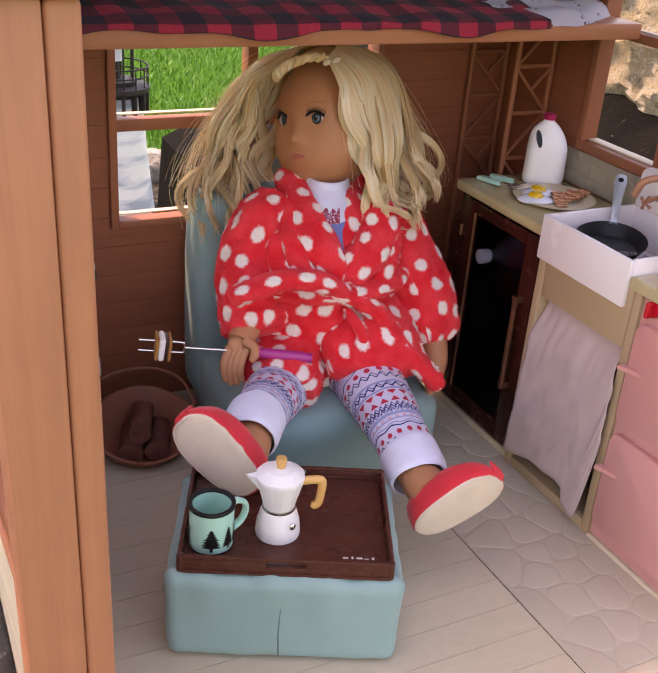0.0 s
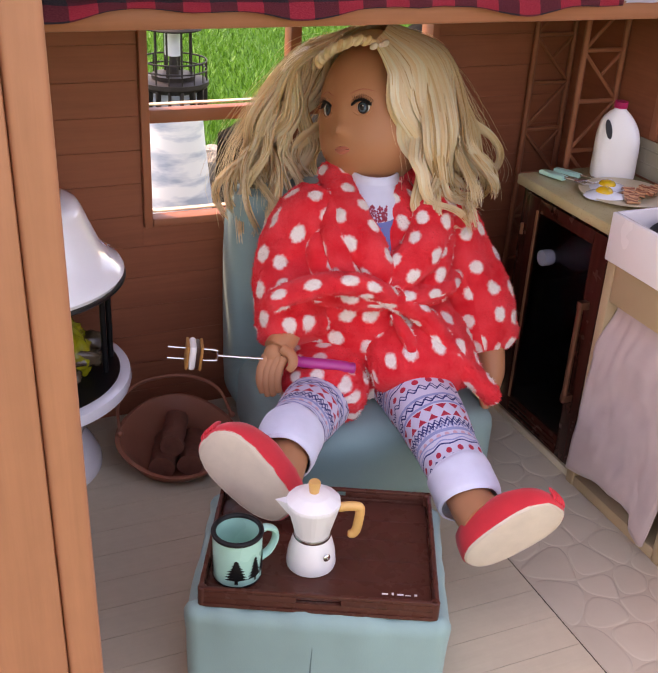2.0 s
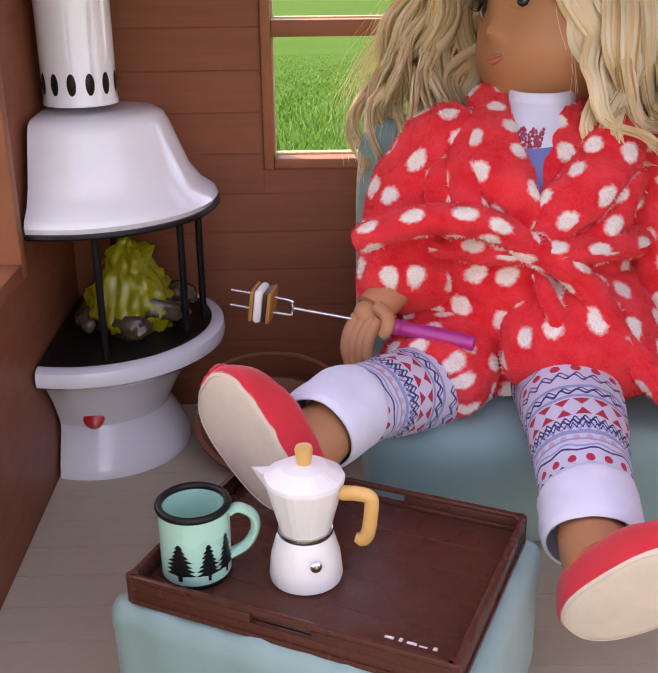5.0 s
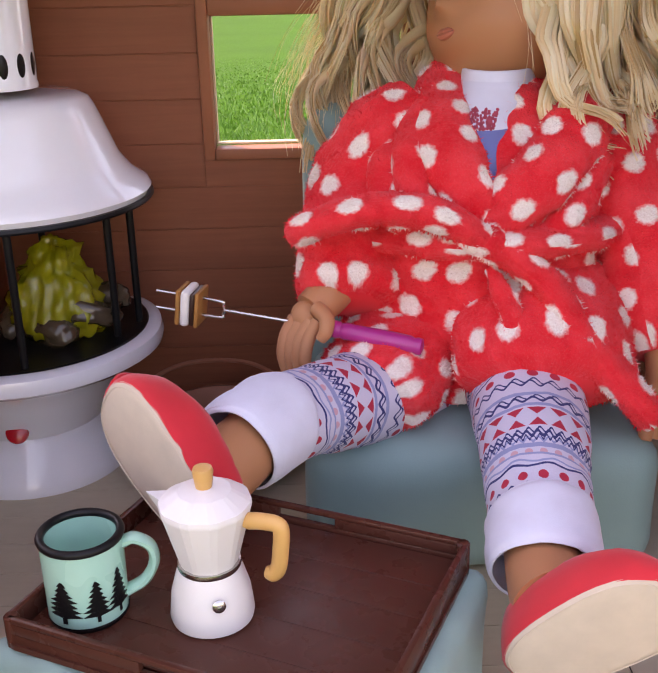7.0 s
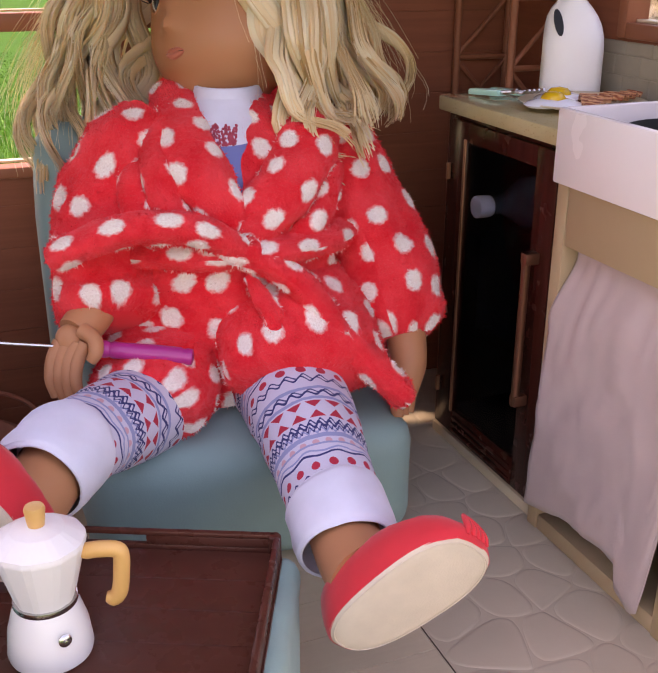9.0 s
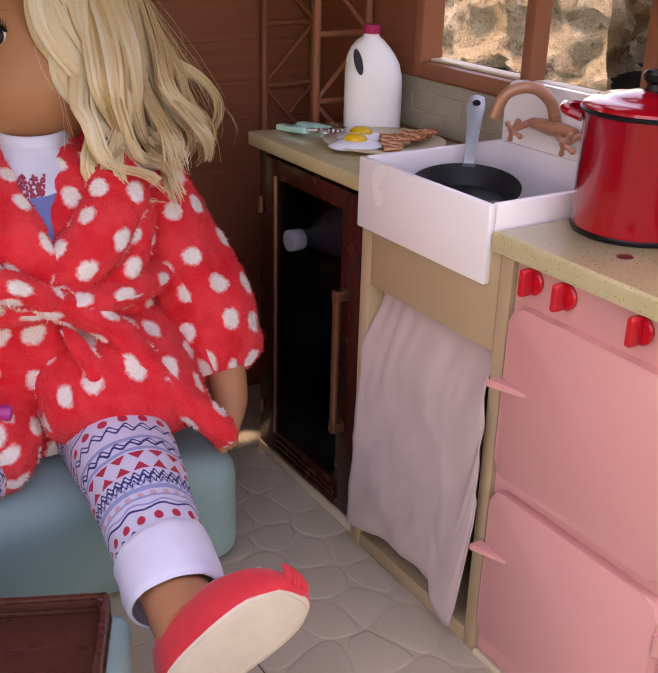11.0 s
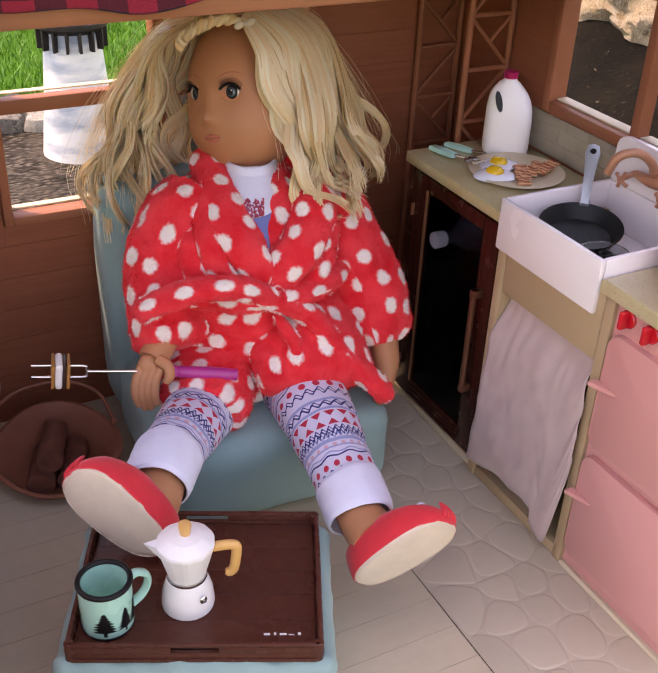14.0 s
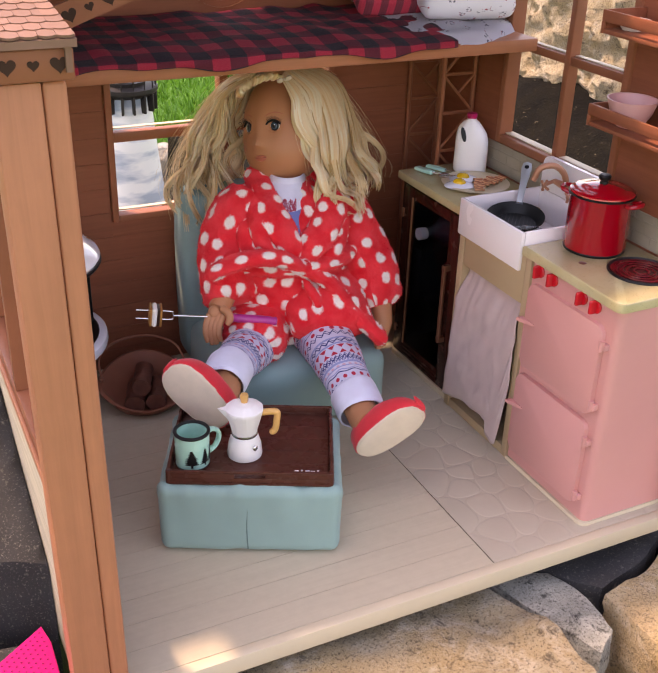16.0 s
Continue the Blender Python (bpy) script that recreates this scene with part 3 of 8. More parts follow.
pot.scale = (0.99, 0.99, 1.02)


def poly_spin(profile, n, turn=0.0, bm=None):
    bm = bm or bmesh.new()
    rings = []
    for r, z in profile:
        c = [Vector((r * math.cos(2 * math.pi * k / n + turn), r * math.sin(2 * math.pi * k / n + turn))) for k in range(n)]
        # softened corners: two points beside each
        rings.append([(*c[k].lerp(c[(k + d) % n], 0.16), z) for k in range(n) for d in (-1, 1)])
    skin_rings(bm, rings)
    return bm


part("boiler", spin([(0.0, 0.0), (0.0165, 0.0), (0.0185, 0.0008), (0.0190, 0.003), (0.0178, 0.014), (0.0150, 0.0235), (0.0138, 0.0265), (0.0, 0.0265)], 40), white_mat, pot)
part("band", spin([(0.0, 0.0262), (0.0140, 0.0262), (0.0143, 0.0272), (0.0140, 0.0285), (0.0, 0.0285)], 40), chrome_mat, pot, "chrome band")
part("jug", poly_spin([(0.0132, 0.0285), (0.0138, 0.030), (0.0205, 0.0545), (0.0205, 0.0555)], 10, 0.3), white_mat, pot, smooth=False)
part("lid", poly_spin([(0.0209, 0.0557), (0.0206, 0.0575), (0.0120, 0.0625), (0.004, 0.064)], 10, 0.3), white_mat, pot, smooth=False)
sp_ = bmesh.new()
vs = [sp_.verts.new(p) for p in ((-0.0165, -0.006, 0.0565), (-0.0165, 0.006, 0.0565), (-0.0285, 0.0, 0.0572), (-0.0150, -0.002, 0.041), (-0.0150, 0.002, 0.041))]
for q in ((0, 1, 2), (0, 2, 3), (1, 4, 2), (2, 4, 3), (0, 3, 4, 1)):
    sp_.faces.new([vs[i] for i in q])
part("spout", sp_, white_mat, pot, smooth=False)
part("knob", spin([(0.0, 0.063), (0.0034, 0.063), (0.0040, 0.0665), (0.0046, 0.0715), (0.0040, 0.073), (0.0, 0.0735)], 20), tan_knob_mat, pot, "yellowish knob")
hp = smooth_line([(0.018, 0, 0.0505), (0.0250, 0, 0.0516), (0.0325, 0, 0.0515), (0.0348, 0, 0.0488), (0.0343, 0, 0.0400), (0.0330, 0, 0.0310), (0.0305, 0, 0.0272), (0.0268, 0, 0.0275)], 4)
part("handle", tube(hp, [0.0030] + [0.0037] * (len(hp) - 4) + [0.0034, 0.0030, 0.0024], 14, up=(0, 1, 0), flat=0.9), tan_knob_mat, pot, "yellowish curved handle")
vb = spin([(0.0, 0.0), (0.0028, 0.0), (0.0030, 0.0008), (0.0022, 0.0014), (0.0011, 0.0016), (0.0010, 0.003), (0.0, 0.0032)], 12)
va = part("valve", vb, chrome_mat, pot, "small chrome valve")
va.matrix_basis = Matrix.Translation((0.0135 * 0.78, -0.0173 * 0.72 - 0.0022, 0.0165)) @ pose(0, 0, 0, 82, 0, 32)

# ---- fireplace in the corner ----
fire = thing("corner_fireplace", "glossy white retro fireplace with black rods against the wall", "fireplace", at=(-0.385, -0.064, 0))
FLAT = -0.0245


def cut_round(profile, n=48):
    """A turned body cut flat where it stands against the side wall."""
    bm = bmesh.new()
    rings = []
    for r, z in profile:
        lim = math.acos(max(-1.0, min(1.0, -FLAT / max(r, 1e-6)))) if r > -FLAT else 0.0
        ring = []
        for k in range(n + 1):
            a = -(math.pi - lim) + 2 * (math.pi - lim) * k / n
            ring.append((r * math.cos(a), r * math.sin(a), z))
        rings.append(ring)
    skin_rings(bm, rings)
    return bm


part("base", cut_round([(0.0715, 0.0), (0.072, 0.003), (0.0705, 0.010), (0.062, 0.026), (0.0565, 0.036), (0.0555, 0.0395)]), white_gloss, fire)
part("bowl", cut_round([(0.0558, 0.0397), (0.058, 0.046), (0.069, 0.066), (0.083, 0.084), (0.092, 0.0895), (0.100, 0.0915), (0.1045, 0.095), (0.1055, 0.1005), (0.104, 0.1055), (0.0995, 0.1075), (0.095, 0.1075)]), white_gloss, fire)
part("ash_bed", cut_round([(0.0945, 0.1076), (0.0935, 0.1084), (0.05, 0.1086)]), black_mat, fire, "black fire bed")
hood = part("hood", cut_round([(0.0995, 0.2105), (0.1015, 0.2145), (0.0985, 0.2195), (0.0885, 0.2265), (0.0800, 0.2385), (0.0665, 0.272), (0.0625, 0.2785), (0.055, 0.2815), (0.035, 0.2825)]), white_gloss, fire)
rim_ = part("hood_rim", cut_round([(0.1015, 0.2065), (0.1028, 0.2082), (0.102, 0.2104), (0.095, 0.2104)]), black_mat, fire, "black hood rim")
hood.location = rim_.location = (0.003, 0.006, -0.004)
R = 0.0275
part("chimney", spin([(R + 0.0005, 0.2826), (R + 0.0006, 0.2855), (R, 0.287), (R, 0.4495), (0.0, 0.4495)], 40, cx=0.006, cy=0.002), white_gloss, fire)
for k in range(13):
    a = radians(360 / 13 * k - 62)
    oval = spin([(0.0, 0.0004), (0.9, 0.0003), (1.0, 0.0)], 16)
    bmesh.ops.transform(oval, matrix=Matrix.Translation((0.006 + R * math.cos(a), 0.002 + R * math.sin(a), 0.2985)) @ Matrix.Rotation(a, 4, "Z") @ Matrix.Rotation(radians(90), 4, "Y") @ Matrix.Diagonal((0.0080, 0.0034, 1, 1)), verts=oval.verts)
    part("vent_hole", oval, black_mat, fire, "dark oval vent")
for x, y in ((0.024, -0.083), (0.077, -0.027), (0.088, 0.003), (0.010, 0.050)):
    part("rod", tube([(x, y, 0.1075), (x, y, 0.2085)], 0.0028, 10), black_mat, fire, "black rod")
kb = spin([(0.0, 0.0042), (0.005, 0.0038), (0.0078, 0.0026), (0.0084, 0.0)], 24)
kn = part("button", kb, red_mat, fire, "red button")
kn.matrix_basis = Matrix.Translation((0.0585 * math.sin(radians(4)), -0.0585 * math.cos(radians(4)), 0.0480)) @ Matrix.Rotation(radians(4), 4, "Z") @ Matrix.Rotation(radians(62), 4, "X")

flame_mat, nt, b = material("yellow_clear_plastic")
b.inputs["Base Color"].default_value = (0.62, 0.58, 0.02, 1)
b.inputs["Transmission Weight"].default_value = 0.55
b.inputs["Roughness"].default_value = 0.03
b.inputs["IOR"].default_value = 1.45
nt.links.new(mix(nt, noise_tex(nt, coords(nt), 60.0), (0.34, 0.32, 0.010), (0.66, 0.60, 0.04)), b.inputs["Base Color"])
smoky_mat, nt, b = material("smoky_clear_plastic")
nt.links.new(mix(nt, noise_tex(nt, coords(nt), 80.0), (0.03, 0.02, 0.012), (0.17, 0.115, 0.07)), b.inputs["Base Color"])
b.inputs["Transmission Weight"].default_value = 0.3
b.inputs["Roughness"].default_value = 0.06
flame = thing("toy_flame", "crumpled yellow clear plastic flame with smoky logs, in the fireplace", "toy fire", at=(-0.352, -0.072, 0.1087))


def crumple(bm, amount, freq, seedv):
    bm.normal_update()
    for v in bm.verts:
        n = noise.noise(v.co * freq + Vector((seedv, 0, 0)))
        n2 = noise.noise(v.co * freq * 2.3 + Vector((0, seedv, 0)))
        v.co += v.normal * amount * (n + 0.5 * n2)
    return bm


fb = spin([(0.0, 0.0), (0.032, 0.0), (0.037, 0.010), (0.034, 0.026), (0.025, 0.044), (0.015, 0.058), (0.006, 0.068), (0.0, 0.071)], 26)
bmesh.ops.subdivide_edges(fb, edges=fb.edges[:], cuts=3, use_grid_fill=True)
part("flame", crumple(crumple(fb, 0.0075, 75.0, 2.0), 0.0026, 190.0, 5.0), flame_mat, flame).data.set_sharp_from_angle(angle=radians(100))
for pts, r in (([(-0.030, -0.012, 0.010), (0.0, -0.030, 0.009), (0.018, -0.036, 0.008)], 0.0105), ([(0.006, -0.022, 0.022), (0.026, -0.018, 0.017), (0.045, -0.010, 0.010)], 0.0095), ([(-0.032, 0.02, 0.010), (-0.034, -0.006, 0.010), (-0.03, -0.03, 0.009)], 0.010), ([(0.02, 0.01, 0.02), (0.036, 0.006, 0.022), (0.05, 0.004, 0.02)], 0.010)):
    lp_ = smooth_line(pts, 12)
    lb = tube(lp_, [r * (0.45 + 0.55 * min(1.0, 4 * k / len(lp_), 4 * (len(lp_) - 1 - k) / len(lp_))) for k in range(len(lp_))], 22)
    way = (Vector(pts[2]) - Vector(pts[0])).normalized()
    lb.normal_update()
    for v in lb.verts:
        # bark ridges that run along the log
        flat_ = v.co - way * v.co.dot(way) * 0.82
        v.co += v.normal * (0.0030 * noise.noise(flat_ * 210 + Vector((r * 900, 0, 0))) + 0.0014 * noise.noise(v.co * 120))
    part("smoky_log", lb, smoky_mat, flame, "smoky clear plastic log").data.set_sharp_from_angle(angle=radians(100))

# ---- log basket ----
BX, BY = -0.243, -0.109
bk = thing("log_basket", "brown moulded plastic log carrier with a bail handle and split logs", "basket", at=(BX, BY, 0))


def basket_point(r, z, a):
    """A round bowl whose rim dips towards the front and rises at the back."""
    t = max(0.0, z) / 0.05
    rise = 0.34 + 0.74 * (0.5 + 0.5 * math.sin(a)) ** 1.2
    k = 1.0 + 0.03 * math.cos(4 * a + 0.6) * t
    return Vector((r * k * math.cos(a) * 1.02, r * k * math.sin(a) * 0.88 + 0.004 * t, z * rise))


bb = bmesh.new()
prof = [(0.001, 0.0002), (0.034, 0.0002), (0.041, 0.004), (0.049, 0.022), (0.0545, 0.040), (0.0590, 0.0420), (0.0596, 0.0455), (0.0552, 0.0462), (0.0520, 0.040), (0.0465, 0.022), (0.039, 0.006), (0.033, 0.003), (0.001, 0.003)]
skin_rings(bb, [[basket_point(r, z, 2 * math.pi * k / 48) for k in range(48)] for r, z in prof], cap0=True, cap1=True)
part("bucket", bb, basket_mat, bk)
hb = smooth_line([(-0.057, 0.006, 0.046), (-0.052, 0.034, 0.060), (-0.03, 0.052, 0.068), (0.0, 0.058, 0.070), (0.03, 0.052, 0.068), (0.052, 0.034, 0.060), (0.057, 0.002, 0.046)], 6)
part("bail", tube(hb, 0.0017, 8), basket_mat, bk, "thin bail handle")
for s in (-1, 1):
    pv = bmesh.new()
    ball(pv, Vector((s * 0.0575, 0.004, 0.045)), 0.0036, seg=10)
    part("pivot", pv, basket_mat, bk)
for (x, y, z), (dx, dy), r in (((-0.024, -0.026, 0.0150), (0.020, 0.052), 0.0130), ((0.004, -0.028, 0.0140), (0.018, 0.048), 0.0125), ((-0.012, -0.020, 0.0350), (0.018, 0.048), 0.0120)):
    lt = thing("firewood_log", "short dark brown log lying in the carrier", "log", "logs in the carrier", at=(BX, BY, 0))
    base = Vector((x, y, z))
    bml = tube([base + Vector((dx, dy, 0)) * (k / 8) for k in range(9)], r, 16)
    part("log", crumple(bml, 0.0022, 130.0, r * 900), log_mat, lt)

# ---- kitchen run along the right wall ----
KX = 0.1235
fr = thing("drinks_fridge", "dark cherry wood drinks fridge with a black glass door", "fridge")
for y0, y1, z0, z1 in ((-0.2635, -0.246, 0.009, 0.267), (-0.1300, -0.112, 0.009, 0.267), (-0.246, -0.130, 0.009, 0.030), (-0.246, -0.130, 0.256, 0.267)):
    part("carcass", box(KX + 0.006, 0.2435, y0, y1, z0, z1, 0.0008), cherry_mat, fr)
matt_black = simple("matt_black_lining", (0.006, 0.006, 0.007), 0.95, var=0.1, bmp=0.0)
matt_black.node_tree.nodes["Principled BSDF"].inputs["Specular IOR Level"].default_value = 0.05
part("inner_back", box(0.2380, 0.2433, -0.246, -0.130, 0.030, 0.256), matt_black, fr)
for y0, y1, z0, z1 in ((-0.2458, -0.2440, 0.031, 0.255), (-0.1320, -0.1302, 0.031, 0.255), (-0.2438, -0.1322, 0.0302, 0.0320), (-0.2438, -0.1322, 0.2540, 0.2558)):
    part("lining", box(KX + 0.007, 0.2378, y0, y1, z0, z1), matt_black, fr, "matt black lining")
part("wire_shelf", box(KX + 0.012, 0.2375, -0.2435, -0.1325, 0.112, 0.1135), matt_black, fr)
part("plinth", box(KX + 0.004, 0.2435, -0.264, -0.112, 0.0, 0.0085, 0.0008), cream_mat, fr, "cream plinth")
door = part("door", box(KX + 0.001, KX + 0.0055, -0.262, -0.238, 0.014, 0.264, 0.0012), cherry_mat, fr)
for y0, y1, z0, z1 in ((-0.149, -0.125, 0.014, 0.264), (-0.238, -0.149, 0.014, 0.036), (-0.238, -0.149, 0.250, 0.264)):
    part("door_frame", box(KX + 0.001, KX + 0.0055, y0, y1, z0, z1, 0.0008), cherry_mat, fr)
gl = part("glass", box(KX + 0.0018, KX + 0.0034, -0.2382, -0.1488, 0.0358, 0.2502), glass_dark, door, "dark tinted glass")
part("glass_trim", box(KX - 0.0008, KX + 0.0006, -0.1495, -0.1465, 0.034, 0.252, 0.0004), brass_mat, door, "thin copper edge")
hand = bmesh.new()
tube([(KX - 0.007, -0.2475, 0.085), (KX - 0.007, -0.2475, 0.196)], 0.0030, 10, hand)
for z in (0.089, 0.192):
    box(KX - 0.0095, KX + 0.001, -0.2512, -0.2438, z - 0.004, z + 0.004, 0.001, bm=hand)
part("handle", hand, simple("dark_aged_copper", (0.17, 0.065, 0.04), 0.32, 0.6, var=0.25, bmp=0.1), door, "dark aged copper bar handle")
for z in (0.05, 0.225):
    part("hinge", tube([(KX - 0.001, -0.1265, z - 0.006), (KX - 0.001, -0.1265, z + 0.006)], 0.0018, 8), brass_mat, fr)
for k in range(3):
    part("grille_bar", box(KX - 0.0005, KX + 0.002, -0.236, -0.150, 0.017 + k * 0.0055, 0.0195 + k * 0.0055, 0.0005), cherry_mat, fr)
bottle = thing("bottle", "clear bottle with a white cap lying in the fridge", "bottle", at=(0.1285, -0.1605, 0.2045))
bt = spin([(0.0, 0.0), (0.0080, 0.0), (0.0084, 0.001), (0.0084, 0.010), (0.0076, 0.0118), (0.0, 0.012)], 22)
cp = part("cap", bt, white_gloss, bottle, "ribbed white cap")
cp.matrix_basis = pose(0, 0, 0, 0, 90, 0)
bt = spin([(0.007, 0.012), (0.007, 0.020), (0.019, 0.036), (0.020, 0.085), (0.0, 0.086)], 24)
bo = part("glass_body", bt, simple("dull_clear_plastic", (0.06, 0.065, 0.075), 0.25, var=0.1), bottle)
bo.matrix_basis = pose(0, 0, 0, 0, 90, 0)
rk = part("cradle", box(0.0, 0.09, -0.010, 0.010, -0.0955, -0.0205), matt_black, bottle)

wt = thing("worktop", "olive speckled worktop with a rounded edge", "worktop")
part("slab", box(KX - 0.0015, 0.2435, -0.2625, -0.1065, 0.2675, 0.2785, 0.0018), counter_mat, wt)
wt2 = thing("worktop", "olive speckled worktop with a red burner, on the stove", "worktop")
top_plan = [(KX - 0.002, -0.392)] + [(KX + 0.007 - 0.009 * math.cos(radians(15 * k)), -0.5475 - 0.009 * math.sin(radians(15 * k))) for k in range(7)] + [(0.2435, -0.5565), (0.2435, -0.392)]
part("slab", outline(top_plan, 0.011, Matrix.Translation((0, 0, 0.2675)), bev=0.0022), counter_mat, wt2)
part("burner_ring", spin([(0.0, 0.2787), (0.028, 0.2787), (0.031, 0.2789), (0.0335, 0.2795), (0.035, 0.2787)], 40, cx=0.197, cy=-0.500), simple("dark_red_hob", (0.11, 0.005, 0.008), 0.25, coat=0.3), wt2, "dark red burner plate")
part("burner_rim", tube([(0.197 + 0.0345 * math.cos(2 * math.pi * k / 40), -0.500 + 0.0345 * math.sin(2 * math.pi * k / 40), 0.2793) for k in range(41)], 0.0019, 6), black_mat, wt2, "black burner rim")
for r in (0.008, 0.014, 0.020, 0.026):
    part("burner_coil", tube([(0.197 + r * math.cos(2 * math.pi * k / 28), -0.500 + r * math.sin(2 * math.pi * k / 28), 0.2792) for k in range(29)], 0.0012, 6, flat=0.5), simple("hob_coil", (0.15, 0.005, 0.009), 0.3), wt2, "dark red coil")
part("light_hole", spin([(0.0, 0.2789), (0.0035, 0.2789), (0.0045, 0.2786)], 16, cx=0.153, cy=-0.457), simple("dark_red_lens", (0.10, 0.012, 0.010), 0.3), wt2, "small dark red light")

cab = thing("sink_cabinet", "tan open-fronted cabinet under the white sink", "cabinet")
part("side", box(KX, 0.2435, -0.2755, -0.2645, 0.0, 0.2665, 0.001), tan_cab_mat, cab)
part("side", box(KX, 0.2435, -0.4085, -0.3985, 0.0, 0.2665, 0.001), tan_cab_mat, cab)
part("rail", box(KX + 0.0005, KX + 0.008, -0.398, -0.276, 0.208, 0.2665, 0.001), tan_cab_mat, cab)
part("bottom", box(KX + 0.001, 0.2435, -0.398, -0.276, 0.0, 0.012, 0.001), tan_cab_mat, cab)
part("back", box(0.238, 0.2433, -0.398, -0.276, 0.0125, 0.266), cherry_mat, cab)
# gathered cloth
cloth = bmesh.new()
NU, NV = 40, 36
grid = []
lay = []
for i in range(NV + 1):
    t = i / NV
    row = []
    for j in range(NU + 1):
        s = j / NU
        y = -0.2782 - s * 0.1185 + t * (0.009 - 0.012 * s) - 0.005 * s * min(1, max(0, (t - 0.2) / 0.2))
        bottom = 0.020 + 0.013 * math.sin(s * 2.6) * (s < 0.75) - 0.0 + (0.012 * (1 - abs(s - 0.86) / 0.14) * -1 if s > 0.72 else 0) + (0.080 * max(0, (s - 0.90) / 0.10) ** 1.2 if s > 0.90 else 0)
        z = 0.2150 - t * (0.2150 - bottom)
        tuck = 1 - min(1, max(0, (t - 0.06) / 0.22))
        x = KX - 0.0026 + 0.0135 * tuck * tuck * (3 - 2 * tuck) - 0.0008 * math.sin(s * 7.5 + 1.4 * t) * (0.2 + t) - 0.0008 * math.sin(s * 46 + 3 * math.sin(s * 5)) * (1 - t) ** 3 * (t > 0.05) - 0.003 * t - 0.0026 * noise.noise(Vector((s * 5, t * 6, 2))) - 0.0016 * abs(noise.noise(Vector((s * 11 + t * 3, t * 9, 5))))
        row.append(cloth.verts.new((x, y, z)))
    grid.append(row)
for i in range(NV):
    for j in range(NU):
        cloth.faces.new((grid[i][j], grid[i][j + 1], grid[i + 1][j + 1], grid[i + 1][j]))
cur = thing("sink_curtain", "pale pink cloth curtain hanging crookedly under the sink", "curtain")
cu = part("cloth", cloth, curtain_mat, cur)
sol = cu.modifiers.new("thickness", "SOLIDIFY")
sol.thickness, sol.offset = 0.0006, -1

sink = thing("farmhouse_sink", "white farmhouse sink with a raised splashback", "sink")
SX0, SX1, SY0, SY1, SZ0, SZ1 = KX - 0.004, 0.2435, -0.3905, -0.2635, 0.2505, 0.2925
sk = bmesh.new()
box(SX0, SX0 + 0.005, SY0, SY1, SZ0 - 0.004, SZ1, 0.0015, bm=sk)
part("apron", sk, sink_mat, sink)
part("side_wall", box(SX0 + 0.0052, SX1 - 0.0046, SY0, SY0 + 0.0045, SZ0 + 0.005, SZ1, 0.0012), sink_mat, sink)
part("side_wall", box(SX0 + 0.0052, SX1 - 0.0046, SY1 - 0.0045, SY1, SZ0 + 0.005, SZ1, 0.0012), sink_mat, sink)
part("basin", box(SX0 + 0.005, SX1 + 0.003, SY0 + 0.004, SY1 - 0.004, SZ0 - 0.002, SZ0 + 0.002), sink_mat, sink)
part("back_wall", box(SX1 - 0.0085, SX1 - 0.0048, SY0 + 0.0046, SY1 - 0.0046, SZ0 + 0.0022, SZ1 - 0.0004, 0.0008), sink_mat, sink)
part("splashback", outline(rrect(-SY1, -SY0, SZ0, 0.334, 0.012), 0.005, on_left(SX1 + 0.0005)), sink_mat, sink)

fau = thing("tap", "rose copper swan-neck tap with cross handles, on the sink splashback", "tap")
fb_ = bmesh.new()
tube(smooth_line([(0.234, -0.322, 0.303), (0.225, -0.323, 0.322), (0.212, -0.316, 0.332), (0.197, -0.306, 0.327), (0.191, -0.301, 0.309)], 6), 0.0045, 12, fb_)
part("spout", fb_, copper_mat, fau)
part("body", tube([(0.231, -0.300, 0.302), (0.231, -0.322, 0.302), (0.231, -0.346, 0.302)], [0.0040, 0.0062, 0.0040], 12), copper_mat, fau)
for y in (-0.297, -0.352):
    cr = bmesh.new()
    for a in range(4):
        d = Vector((0.25, math.cos(radians(90 * a + 25)), math.sin(radians(90 * a + 25))))
        c = Vector((0.214, y, 0.297))
        tube([c, c + d * 0.0075], [0.0021, 0.0017], 8, cr)
        ball(cr, c + d * 0.0080, 0.0023, seg=8)
    tube([(0.232, y * 0.98 - 0.0065, 0.302), (0.212, y, 0.297)], 0.0028, 8, cr)
    part("cross_handle", cr, copper_mat, fau)

fau.matrix_basis = Matrix.Translation((0.236, -0.318, 0.3165)) @ Matrix.Scale(0.86, 4) @ Matrix.Translation((-0.236, 0.322, -0.309))
pan = thing("frying_pan", "black ridged frying pan with a grey handle, leaning in the sink", "pan", at=(0.1705, -0.309, 0.2655))
pan.scale = (0.94, 0.94, 0.94)
PM = Matrix.Rotation(radians(47), 4, "Z") @ Matrix.Rotation(radians(-9), 4, "Y")
pb = spin([(0.0, 0.0), (0.029, 0.0), (0.0365, 0.014), (0.0375, 0.0145), (0.0375, 0.0135), (0.035, 0.0115), (0.028, 0.0022), (0.0, 0.002)], 44)
part("bowl", pb, pan_mat, pan).matrix_basis = PM
